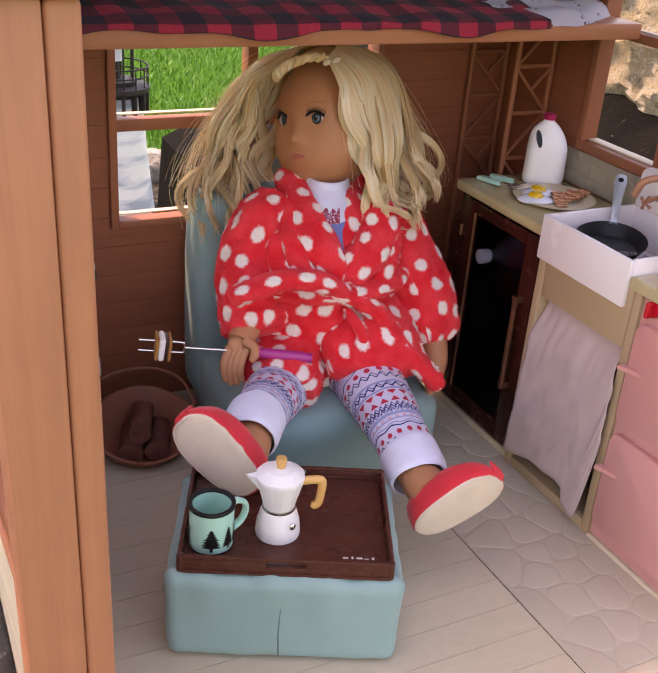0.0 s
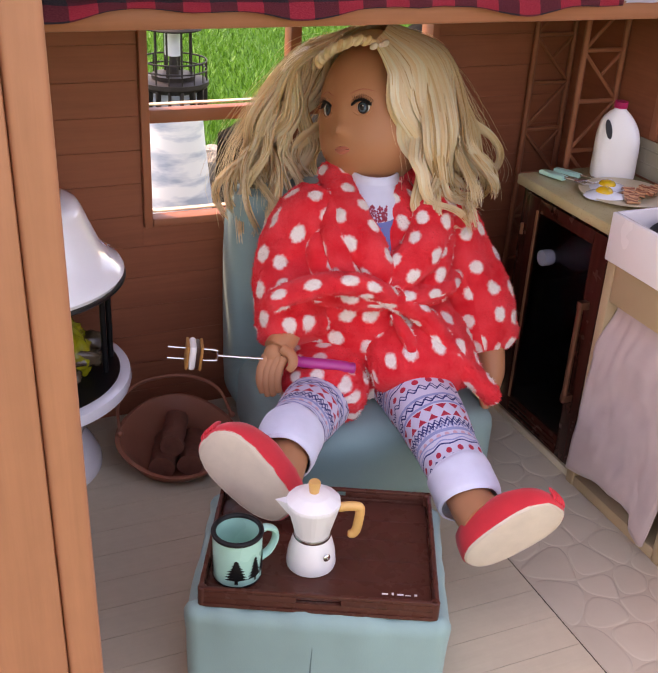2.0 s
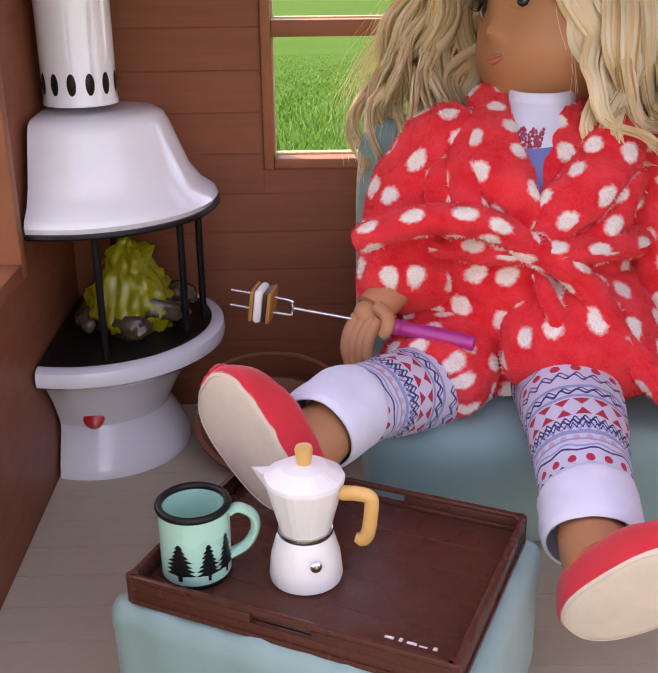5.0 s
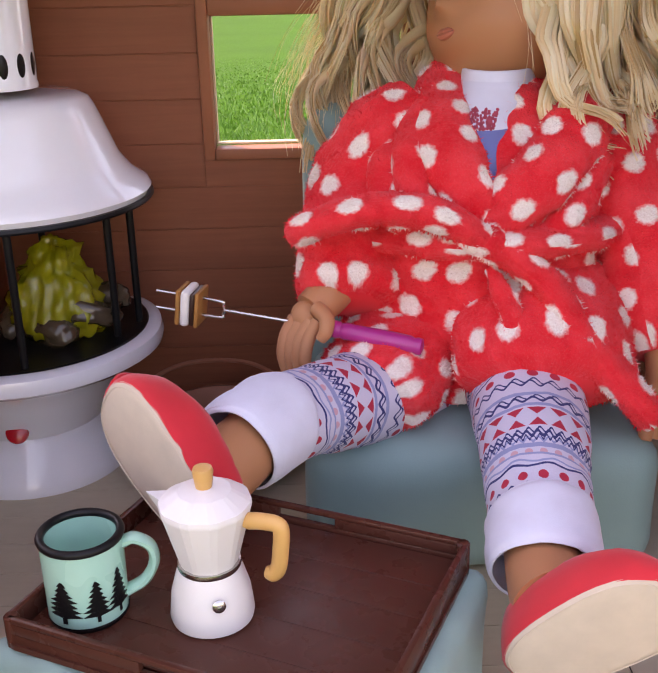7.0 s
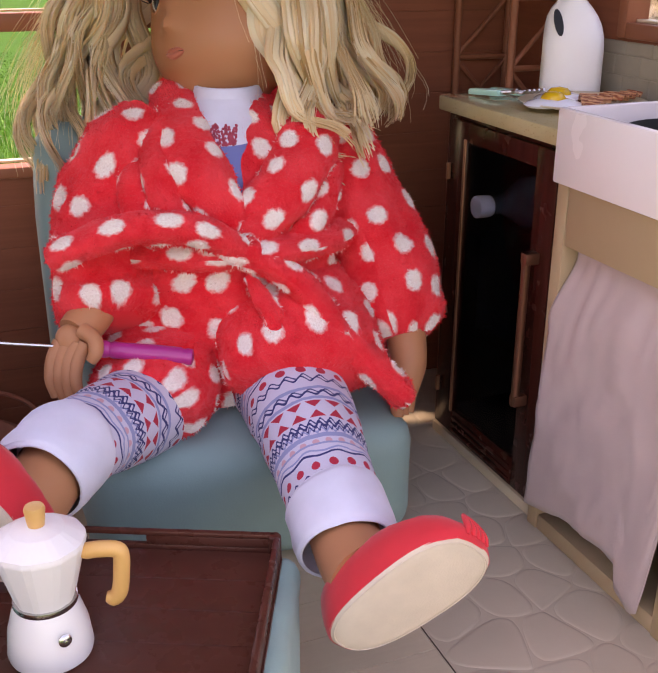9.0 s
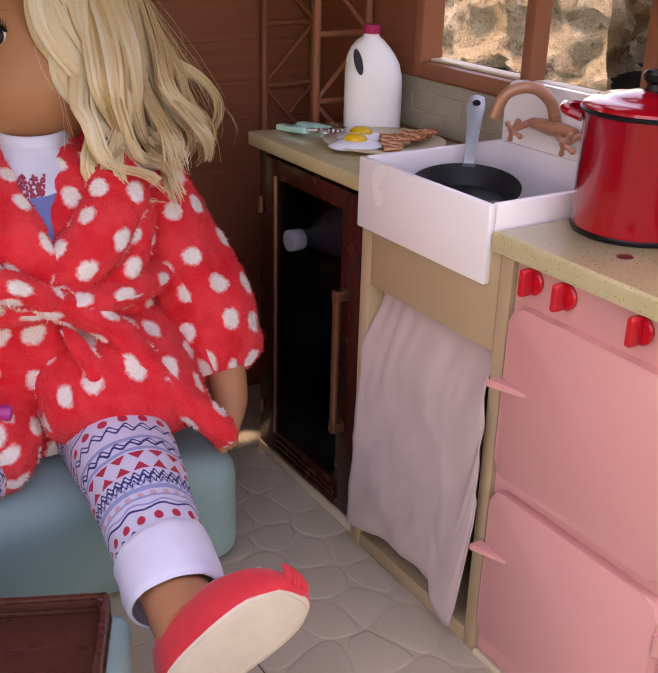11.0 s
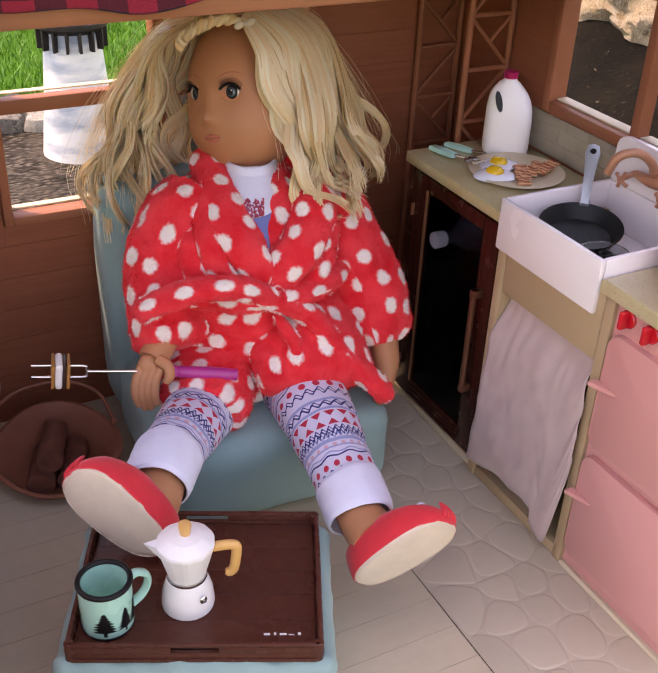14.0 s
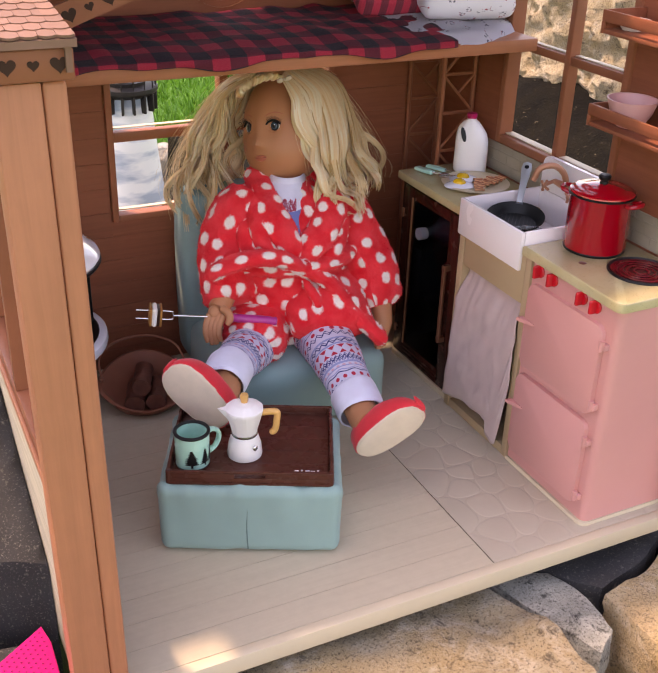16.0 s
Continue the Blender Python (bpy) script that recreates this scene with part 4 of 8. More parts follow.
for k in range(11):
    y = -0.024 + k * 0.0048
    h = math.sqrt(0.0265**2 - y * y)
    part("ridge", box(-h, h, y - 0.0009, y + 0.0009, 0.0018, 0.0032), pan_mat, pan).matrix_basis = PM
HM = PM @ Matrix.Translation((0.0355, 0, 0.0125)) @ Matrix.Rotation(radians(-26), 4, "Y")
hp = [(0.0, -0.0046), (0.012, -0.0032), (0.038, -0.0050), (0.057, -0.0070), (0.065, -0.0052), (0.067, 0.0), (0.065, 0.0052), (0.057, 0.0070), (0.038, 0.0050), (0.012, 0.0032), (0.0, 0.0046)]
part("handle", outline(hp, 0.004, bev=0.001), handle_mat, pan, "grey metal handle").matrix_basis = HM
part("eyelet", spin([(0.0, 0.0043), (0.0030, 0.0043), (0.0032, 0.0035)], 14), black_mat, pan, "dark eyelet").matrix_basis = HM @ Matrix.Translation((0.058, 0, 0))
jar_mat, nt, b = material("clear_glass")
b.inputs["Transmission Weight"].default_value, b.inputs["Roughness"].default_value = 0.85, 0.05
b.inputs["Base Color"].default_value = (0.75, 0.78, 0.78, 1)
gb = thing("glass_bowl", "small clear bowl with dark contents, in the sink", "bowl", at=(0.160, -0.352, 0.2535))
gb.scale = (1.0, 1.0, 0.78)
part("bowl", spin([(0.0, 0.0), (0.013, 0.0), (0.018, 0.012), (0.0205, 0.027), (0.0195, 0.027), (0.0165, 0.012), (0.0, 0.003)], 30), jar_mat, gb)
cb = bmesh.new()
for k in range(16):
    ball(cb, (0.010 * math.cos(k * 2.4) * (k / 16) ** 0.5, 0.010 * math.sin(k * 2.4) * (k / 16) ** 0.5, 0.017 + 0.002 * (k % 3)), 0.0042, seg=7)
part("filling", cb, black_mat, gb, "dark berries", kind="stuff")

# ---- stove ----
stove = thing("stove", "pink retro toy stove with two doors and red knobs", "stove")
def rounded_front(x0, y0, r):
    """The stove's plan: square against the wall, its free front corner rounded."""
    bend = [(x0 + r - r * math.cos(radians(15 * k)), y0 + r - r * math.sin(radians(15 * k))) for k in range(7)]
    return [(x0, -0.4095)] + bend + [(0.2435, y0), (0.2435, -0.4095)]


part("body", outline(rounded_front(KX + 0.003, -0.5545, 0.009), 0.2624, Matrix.Translation((0, 0, 0.0046))), pink_mat, stove)
part("plinth", outline(rounded_front(KX - 0.0005, -0.5565, 0.010), 0.0045, bev=0.0012), cream_mat, stove, "cream plinth")
d1 = part("door", outline(rrect(0.4125, 0.538, 0.137, 0.2435, 0.010), 0.0065, on_left(KX + 0.0035), bev=0.002), pink_mat, stove, "upper oven door")
d2 = part("door", outline(rrect(0.4125, 0.538, 0.020, 0.128, 0.010), 0.0065, on_left(KX + 0.0035), bev=0.002), pink_mat, stove, "lower oven door")
for d, zs in ((d1, (0.2235, 0.1515)), (d2, (0.106, 0.034))):
    for z in zs:
        hinge = part("hinge", tube([(KX - 0.002, -0.5395, z - 0.006), (KX - 0.002, -0.5395, z + 0.006)], 0.0030, 10), pink_mat, stove)
        part("hinge_leaf", box(KX - 0.003, KX + 0.004, -0.5455, -0.5385, z - 0.0035, z + 0.0035, 0.001), pink_mat, hinge)
for d, z in ((d1, 0.196), (d2, 0.086)):
    hb3 = bmesh.new()
    vs = [hb3.verts.new(p) for p in ((KX - 0.003, -0.432, z - 0.0018), (KX - 0.003, -0.432, z + 0.0018), (KX - 0.012, -0.4085, z + 0.0026), (KX - 0.012, -0.4085, z - 0.0018), (KX - 0.0025, -0.4085, z + 0.0026), (KX - 0.0025, -0.4085, z - 0.0018))]
    for q in ((0, 1, 2, 3), (1, 4, 2), (0, 3, 5), (2, 4, 5, 3), (0, 5, 4, 1)):
        hb3.faces.new([vs[i] for i in q])
    bmesh.ops.bevel(hb3, geom=hb3.edges[:], offset=0.0006, segments=2, affect="EDGES")
    part("pull", hb3, pink_mat, d, "pointed door pull")
for y in (-0.4225, -0.4465, -0.496, -0.518):
    kb = bmesh.new()
    m_ = Matrix.Translation((KX + 0.003, y, 0.2585)) @ Matrix.Rotation(radians(-90), 4, "Y")
    got = spin([(0.0, 0.0), (0.0070, 0.0), (0.0074, 0.0016), (0.0066, 0.0026), (0.0, 0.003)], 22)
    bmesh.ops.transform(got, matrix=m_, verts=got.verts)
    knob = part("knob", got, red_mat, stove, "red control knob")
    part("grip", box(KX - 0.0075, KX + 0.001, y - 0.0022, y + 0.0022, 0.2515, 0.2665, 0.0016, 3), red_mat, knob)

# ---- red stock pot ----
sp2 = thing("stock_pot", "red enamel stock pot with lid and black knob, on the worktop", "pot", at=(0.1925, -0.4265, 0.2788))
sp2.scale = (1.05, 1.05, 1.03)
part("body", spin([(0.0, 0.0), (0.029, 0.0), (0.0315, 0.0015), (0.0325, 0.005), (0.0325, 0.060), (0.0335, 0.0615), (0.0335, 0.0625), (0.0, 0.0625)], 48), redpot_mat, sp2)
part("foot_ring", spin([(0.0295, 0.0002), (0.0322, 0.0002), (0.0328, 0.0022), (0.0322, 0.003)], 40), black_mat, sp2, "black foot ring")
part("rim", spin([(0.0318, 0.0618), (0.0345, 0.062), (0.0348, 0.0635), (0.0330, 0.0642), (0.0, 0.0642)], 48), black_mat, sp2, "black rim")
lidp = part("lid", spin([(0.0338, 0.0643), (0.0335, 0.0658), (0.0285, 0.0685), (0.024, 0.0680), (0.020, 0.0700), (0.010, 0.0725), (0.0, 0.073)], 48), redpot_mat, sp2)
part("lid_knob", spin([(0.0, 0.073), (0.0045, 0.073), (0.0040, 0.076), (0.0062, 0.078), (0.0066, 0.081), (0.005, 0.083), (0.0, 0.0833)], 20), black_mat, lidp, "black knob")
for s in (0, 180):
    hm = Matrix.Rotation(radians(s + 113), 4, "Z")
    hb4 = bmesh.new()
    tube(smooth_line([(0.032, -0.0085, 0.0565), (0.0410, -0.008, 0.0590), (0.0445, 0.0, 0.0600), (0.0410, 0.008, 0.0590), (0.032, 0.0085, 0.0565)], 5), 0.0026, 8, hb4)
    part("side_handle", hb4, redpot_mat, sp2).matrix_basis = hm

# ---- breakfast and milk jug ----
jug = thing("milk_jug", "white plastic milk jug with a magenta cap, on the worktop", "jug", at=(0.2125, -0.1425, 0.2787), rz=150)
jb = bmesh.new()
rings, n = [], 28
for z, rx, ry, ox in ((0.0, 0.0200, 0.0160, 0), (0.0015, 0.0218, 0.0178, 0), (0.006, 0.0222, 0.0183, 0), (0.030, 0.0220, 0.0182, 0), (0.042, 0.0216, 0.0178, 0.0004), (0.050, 0.0205, 0.0166, 0.0012), (0.0565, 0.0182, 0.0146, 0.0024), (0.062, 0.0148, 0.0118, 0.0032), (0.067, 0.0104, 0.0088, 0.0034), (0.0695, 0.0066, 0.0064, 0.003), (0.072, 0.0058, 0.0058, 0.003)):
    ring = []
    for k in range(n):
        a = 2 * math.pi * k / n
        c, s = math.cos(a), math.sin(a)
        q = (abs(c) ** 3.2 + abs(s) ** 3.2) ** (-1 / 3.2) if z < 0.05 else 1.0
        ring.append((ox + rx * c * q, ry * s * q, z))
    rings.append(ring)
skin_rings(jb, rings)
part("body", jb, white_mat, jug)
part("cap", spin([(0.0, 0.072), (0.0066, 0.072), (0.0068, 0.0728), (0.0066, 0.0782), (0.0, 0.0788)], 20, cx=0.003), simple("magenta_plastic", (0.45, 0.01, 0.09), 0.35), jug, "magenta cap")
# no real hole: black ovals paint the shade of the grip opening
for s in (-1, 1):
    h2 = spin([(0.0, 0.0004), (0.95, 0.0003), (1.0, 0.0)], 18)
    bmesh.ops.transform(h2, matrix=Matrix.Translation((0.0130, s * 0.0139, 0.0525)) @ Matrix.Rotation(radians(14), 4, "Y") @ Matrix.Rotation(radians(-90 * s + s * 19), 4, "X") @ Matrix.Diagonal((0.0032, 0.0100, 3, 1)), verts=h2.verts)
    part("grip_hole", h2, black_mat, jug, "dark oval patch for the shade in the grip opening")

plate = thing("plate", "cream plate on the worktop", "plate", at=(0.185, -0.199, 0.2787))
part("dish", spin([(0.0, 0.0), (0.022, 0.0), (0.026, 0.0012), (0.043, 0.0042), (0.0445, 0.005), (0.043, 0.0056), (0.026, 0.003), (0.0, 0.0025)], 44), plate_mat, plate)
for (x, y), seedv in (((0.1755, -0.183), 1), ((0.1585, -0.201), 2)):
    eg = thing("fried_egg", "fried egg with a bright yolk on the plate", "egg", "fried eggs", at=(x, y, 0.2818))
    eg.scale = (1.32, 1.32, 1.2)
    eb = spin([(0.0, 0.0), (0.0125, 0.0), (0.0138, 0.0012), (0.012, 0.0026), (0.007, 0.0042), (0.0, 0.0044)], 26)
    for v in eb.verts:
        a = math.atan2(v.co.y, v.co.x)
        f = 1 + 0.13 * math.sin(2 * a + seedv) + 0.08 * math.sin(3 * a + seedv * 2)
        v.co.x *= f
        v.co.y *= f
    part("white", eb, white_gloss, eg)
    part("yolk", spin([(0.0064, 0.0036), (0.0062, 0.0052), (0.0045, 0.0072), (0.0, 0.0082)], 20), yolk_mat, eg, "glossy yellow yolk")
for k, (x, y, rz) in enumerate(((0.176, -0.219, 62), (0.184, -0.209, 66), (0.199, -0.208, 40), (0.208, -0.213, 30))):
    bc = thing("bacon_rasher", "wavy brown bacon rasher on the plate", "bacon", "bacon rashers", at=(x, y, 0.2826 + 0.0008 * k), rz=rz)
    bg = bmesh.new()
    rows = []
    for i in range(17):
        u = -0.016 + 0.032 * i / 16
        rows.append([(u, -0.0055 + 0.0008 * math.sin(u * 500 + k), 0.0022 + 0.0016 * math.sin(u * 620 + k)), (u, 0.0055 + 0.0008 * math.cos(u * 430 + k), 0.0022 + 0.0016 * math.sin(u * 620 + k + 0.7))])
    lo2, hi2 = [], []
    rings = [[(p[0][0], p[0][1], p[0][2]), (p[1][0], p[1][1], p[1][2]), (p[1][0], p[1][1], p[1][2] + 0.0014), (p[0][0], p[0][1], p[0][2] + 0.0014)] for p in rows]
    skin_rings(bg, rings)
    part("rasher", bg, bacon_mat, bc)


def cutlery(name, label, at, rz, fork):
    t = thing(name, label, name.split("_")[-1], "cutlery", at=at, rz=rz)
    part("handle", outline([(0, -0.0028), (0.012, -0.0034), (0.024, -0.0026), (0.024, 0.0026), (0.012, 0.0034), (0, 0.0028)], 0.0028, bev=0.0008), mint_mat, t, "mint handle")
    bm = bmesh.new()
    tube(smooth_line([(0.023, 0, 0.0016), (0.032, 0, 0.0022), (0.036, 0, 0.003)], 3), 0.0011, 8, bm)
    if fork:
        outline([(0.035, -0.0012), (0.038, -0.0048), (0.041, -0.0052), (0.041, 0.0052), (0.038, 0.0048), (0.035, 0.0012)], 0.0009, Matrix.Translation((0, 0, 0.0026)), bm)
        for q in range(4):
            y = -0.0044 + q * 0.00293
            tube(smooth_line([(0.0405, y, 0.003), (0.046, y, 0.0026), (0.051, y, 0.0042)], 3), 0.0007, 6, bm)
    else:
        outline([(0.032, -0.0012), (0.035, -0.003), (0.055, -0.0032), (0.060, 0.0), (0.058, 0.0018), (0.035, 0.0018)], 0.0008, Matrix.Translation((0, 0, 0.0022)), bm)
    part("metal", bm, chrome_mat, t, "shiny metal end")
    return t


fk = cutlery("table_fork", "fork with a mint handle resting on the plate edge", (0.1475, -0.113, 0.2787), -84, True)
fk.matrix_basis = pose(0.1475, -0.113, 0.2788, 0, -4.5, -84) @ Matrix.Scale(1.45, 4)
kn2 = cutlery("table_knife", "knife with a mint handle on the worktop", (0.166, -0.1095, 0.2787), -72, False)
kn2.matrix_basis = pose(0.166, -0.1095, 0.2788, 0, 0, -66) @ Matrix.Scale(1.25, 4)

# ---- wall shelves with a bowl ----
for z, lab in ((0.4085, "brown wall shelf with a low rail, holding a pink bowl"), (0.506, "brown wall shelf with a low rail")):
    sh = thing("wall_shelf", lab, "shelf", "wall shelves")
    part("board", box(0.190, 0.2455, -0.560, -0.388, z, z + 0.0045, 0.0008), wall_side_mat, sh)
    part("rail", box(0.1885, 0.1925, -0.561, -0.387, z + 0.012, z + 0.024, 0.001), wall_side_mat, sh)
    part("end_panel", box(0.1928, 0.2455, -0.3905, -0.387, z + 0.0046, z + 0.024, 0.0008), wall_side_mat, sh)
    part("end_panel", box(0.1885, 0.1925, -0.3905, -0.387, z, z + 0.0125, 0.0008), wall_side_mat, sh)
bw = thing("bowl", "pale pink bowl standing on the wall shelf", "bowl", at=(0.2185, -0.4205, 0.4131))
part("bowl", spin([(0.0, 0.0), (0.013, 0.0), (0.0145, 0.002), (0.022, 0.014), (0.0265, 0.028), (0.0272, 0.0295), (0.0258, 0.0295), (0.021, 0.015), (0.0, 0.004)], 44), palepink_mat, bw)
sd = thing("white_dish", "small white dish on the upper shelf", "dish", at=(0.215, -0.405, 0.5107))
part("dish", spin([(0.0, 0.0), (0.010, 0.0), (0.018, 0.010), (0.0185, 0.0105), (0.017, 0.010), (0.0, 0.002)], 26), white_mat, sd)

# ---- toasting fork with its s'more, in the doll's fist ----
tf = thing("toasting_fork", "steel toasting fork with a purple handle and a marshmallow biscuit", "toasting fork")
A, B = Vector((-0.157, -0.192, 0.1485)), Vector((-0.099, -0.2140, 0.1420))
d = (B - A).normalized()
purple = simple("purple_plastic", (0.46, 0.032, 0.215), 0.28, var=0.05, coat=0.2)
pts = [A + d * (0.0605 * t) for t in (0, 0.04, 0.1, 0.14, 0.18, 0.25, 0.6, 0.86, 0.9, 0.94, 0.985, 1.0)]
part("handle", tube(pts, [0.0034, 0.0054, 0.0056, 0.0047, 0.0056, 0.0052, 0.0058, 0.0056, 0.0047, 0.0054, 0.0050, 0.0025], 16), purple, tf, "purple turned handle")
N = Vector((-0.222, -0.177, 0.1568))
part("shaft", tube([A, N], 0.0012, 8), chrome_mat, tf, "shiny steel shaft")
back = (N - A).normalized()
upv = Vector((0.1, 0, 1)).normalized()
for s in (1, -1):
    part("prong", tube(smooth_line([N, N + back * 0.0012 + upv * s * 0.0030, N + back * 0.0045 + upv * s * 0.0054, N + back * 0.045 + upv * s * 0.0055], 5), 0.0011, 8), chrome_mat, tf, "shiny steel prong")
biscuit = simple("biscuit", (0.42, 0.175, 0.05), 0.6, var=0.2, scale=80, bmp=0.4)
choc = simple("chocolate", (0.045, 0.018, 0.012), 0.35)
marsh = simple("marshmallow", (0.78, 0.74, 0.70), 0.45, var=0.04, bmp=0.2)
MS = Matrix.Translation(N + back * 0.022) @ back.to_track_quat("X", "Z").to_matrix().to_4x4()
for x, w, m_, nm, hh in ((-0.0078, 0.0028, biscuit, "biscuit", 0.0115), (0.0045, 0.0028, biscuit, "biscuit", 0.0115), (-0.0049, 0.0030, choc, "chocolate", 0.0105)):
    part(nm, box(x, x + w, -0.0105, 0.0105, -hh, hh, 0.001, m=MS), m_, tf)
mb = box(-0.0018, 0.0044, -0.0112, 0.0112, -0.0120, 0.0120, 0.0028, 3, m=MS)
part("marshmallow", mb, marsh, tf)

# ---- doll ----
skin_mat = simple("doll_vinyl", (0.50, 0.212, 0.108), 0.42, var=0.05, scale=10, grain=120, bmp=0.04, sss=0.08)
hair_mat, nt, b = material("blond_doll_hair")
uvc = coords(nt, "UV")
ob_v = coords(nt)
streak = noise_tex(nt, node(nt, "ShaderNodeMapping", Vector=uvc, Scale=(900, 12, 1)).outputs[0], 1.0, 3.0)
isl = nt.nodes.new("ShaderNodeNewGeometry").outputs["Random Per Island"]
c0 = mix(nt, isl, (0.96, 0.72, 0.40), (1.0, 0.92, 0.70))
c0 = mix(nt, ramp(nt, isl, 0.10, 0.03), c0, (0.66, 0.42, 0.19))
c0 = mix(nt, ramp(nt, streak, 0.35, 0.7), mix(nt, 0.16, c0, (0.62, 0.42, 0.20)), c0)
nt.links.new(c0, b.inputs["Base Color"])
b.inputs["Roughness"].default_value = 0.26
b.inputs["Anisotropic"].default_value = 0.5
b.inputs["Specular IOR Level"].default_value = 0.8
bump(nt, b, streak, 0.35, 0.0005)
tl = node(nt, "ShaderNodeBsdfTranslucent", Color=c0)
ms = nt.nodes.new("ShaderNodeMixShader")
ms.inputs[0].default_value = 0.40
nt.links.new(b.outputs[0], ms.inputs[1])
nt.links.new(tl.outputs[0], ms.inputs[2])
nt.links.new(ms.outputs[0], nt.nodes["Material Output"].inputs[0])

robe_mat, nt, b = material("red_dotted_fleece")
uvc = coords(nt, "UV")
wob = noise_tex(nt, uvc, 260.0, 3.0)
fuzz = noise_tex(nt, uvc, 900.0, 2.0)
big = noise_tex(nt, uvc, 38.0, 3.0)
wv = nt.nodes.new("ShaderNodeVectorMath")
wv.operation = "MULTIPLY_ADD"
nt.links.new(node(nt, "ShaderNodeTexNoise", Vector=uvc, Scale=330.0, Detail=2.0).outputs[1], wv.inputs[0])
wv.inputs[1].default_value = (0.0045, 0.0045, 0)
nt.links.new(uvc, wv.inputs[2])
vor = nt.nodes.new("ShaderNodeTexVoronoi")
vor.voronoi_dimensions = "2D"
vor.inputs["Scale"].default_value = 35.0
vor.inputs["Randomness"].default_value = 0.42
nt.links.new(wv.outputs[0], vor.inputs["Vector"])
dot = ramp(nt, vor.outputs["Distance"], 0.300, 0.195)
# broad paler coral patches paint in the nap catching light on folds
red = mix(nt, ramp(nt, big, 0.3, 0.7), (0.84, 0.012, 0.022), (0.98, 0.060, 0.072))
red = mix(nt, calc(nt, "MULTIPLY", ramp(nt, fuzz, 0.5, 0.8), 0.30), red, (0.95, 0.17, 0.17))
wht = mix(nt, ramp(nt, fuzz, 0.3, 0.7), (0.80, 0.68, 0.62), (0.93, 0.86, 0.81))
nt.links.new(mix(nt, dot, red, wht), b.inputs["Base Color"])
b.inputs["Roughness"].default_value = 0.9
b.inputs["Specular IOR Level"].default_value = 0.08
b.inputs["Sheen Tint"].default_value = (1.0, 0.40, 0.40, 1)
b.inputs["Sheen Weight"].default_value = 0.32
b.inputs["Sheen Roughness"].default_value = 0.5
bump(nt, b, calc(nt, "ADD", calc(nt, "MULTIPLY", fuzz, 0.6), calc(nt, "ADD", wob, calc(nt, "MULTIPLY", big, 3.2))), 0.85, 0.0020)


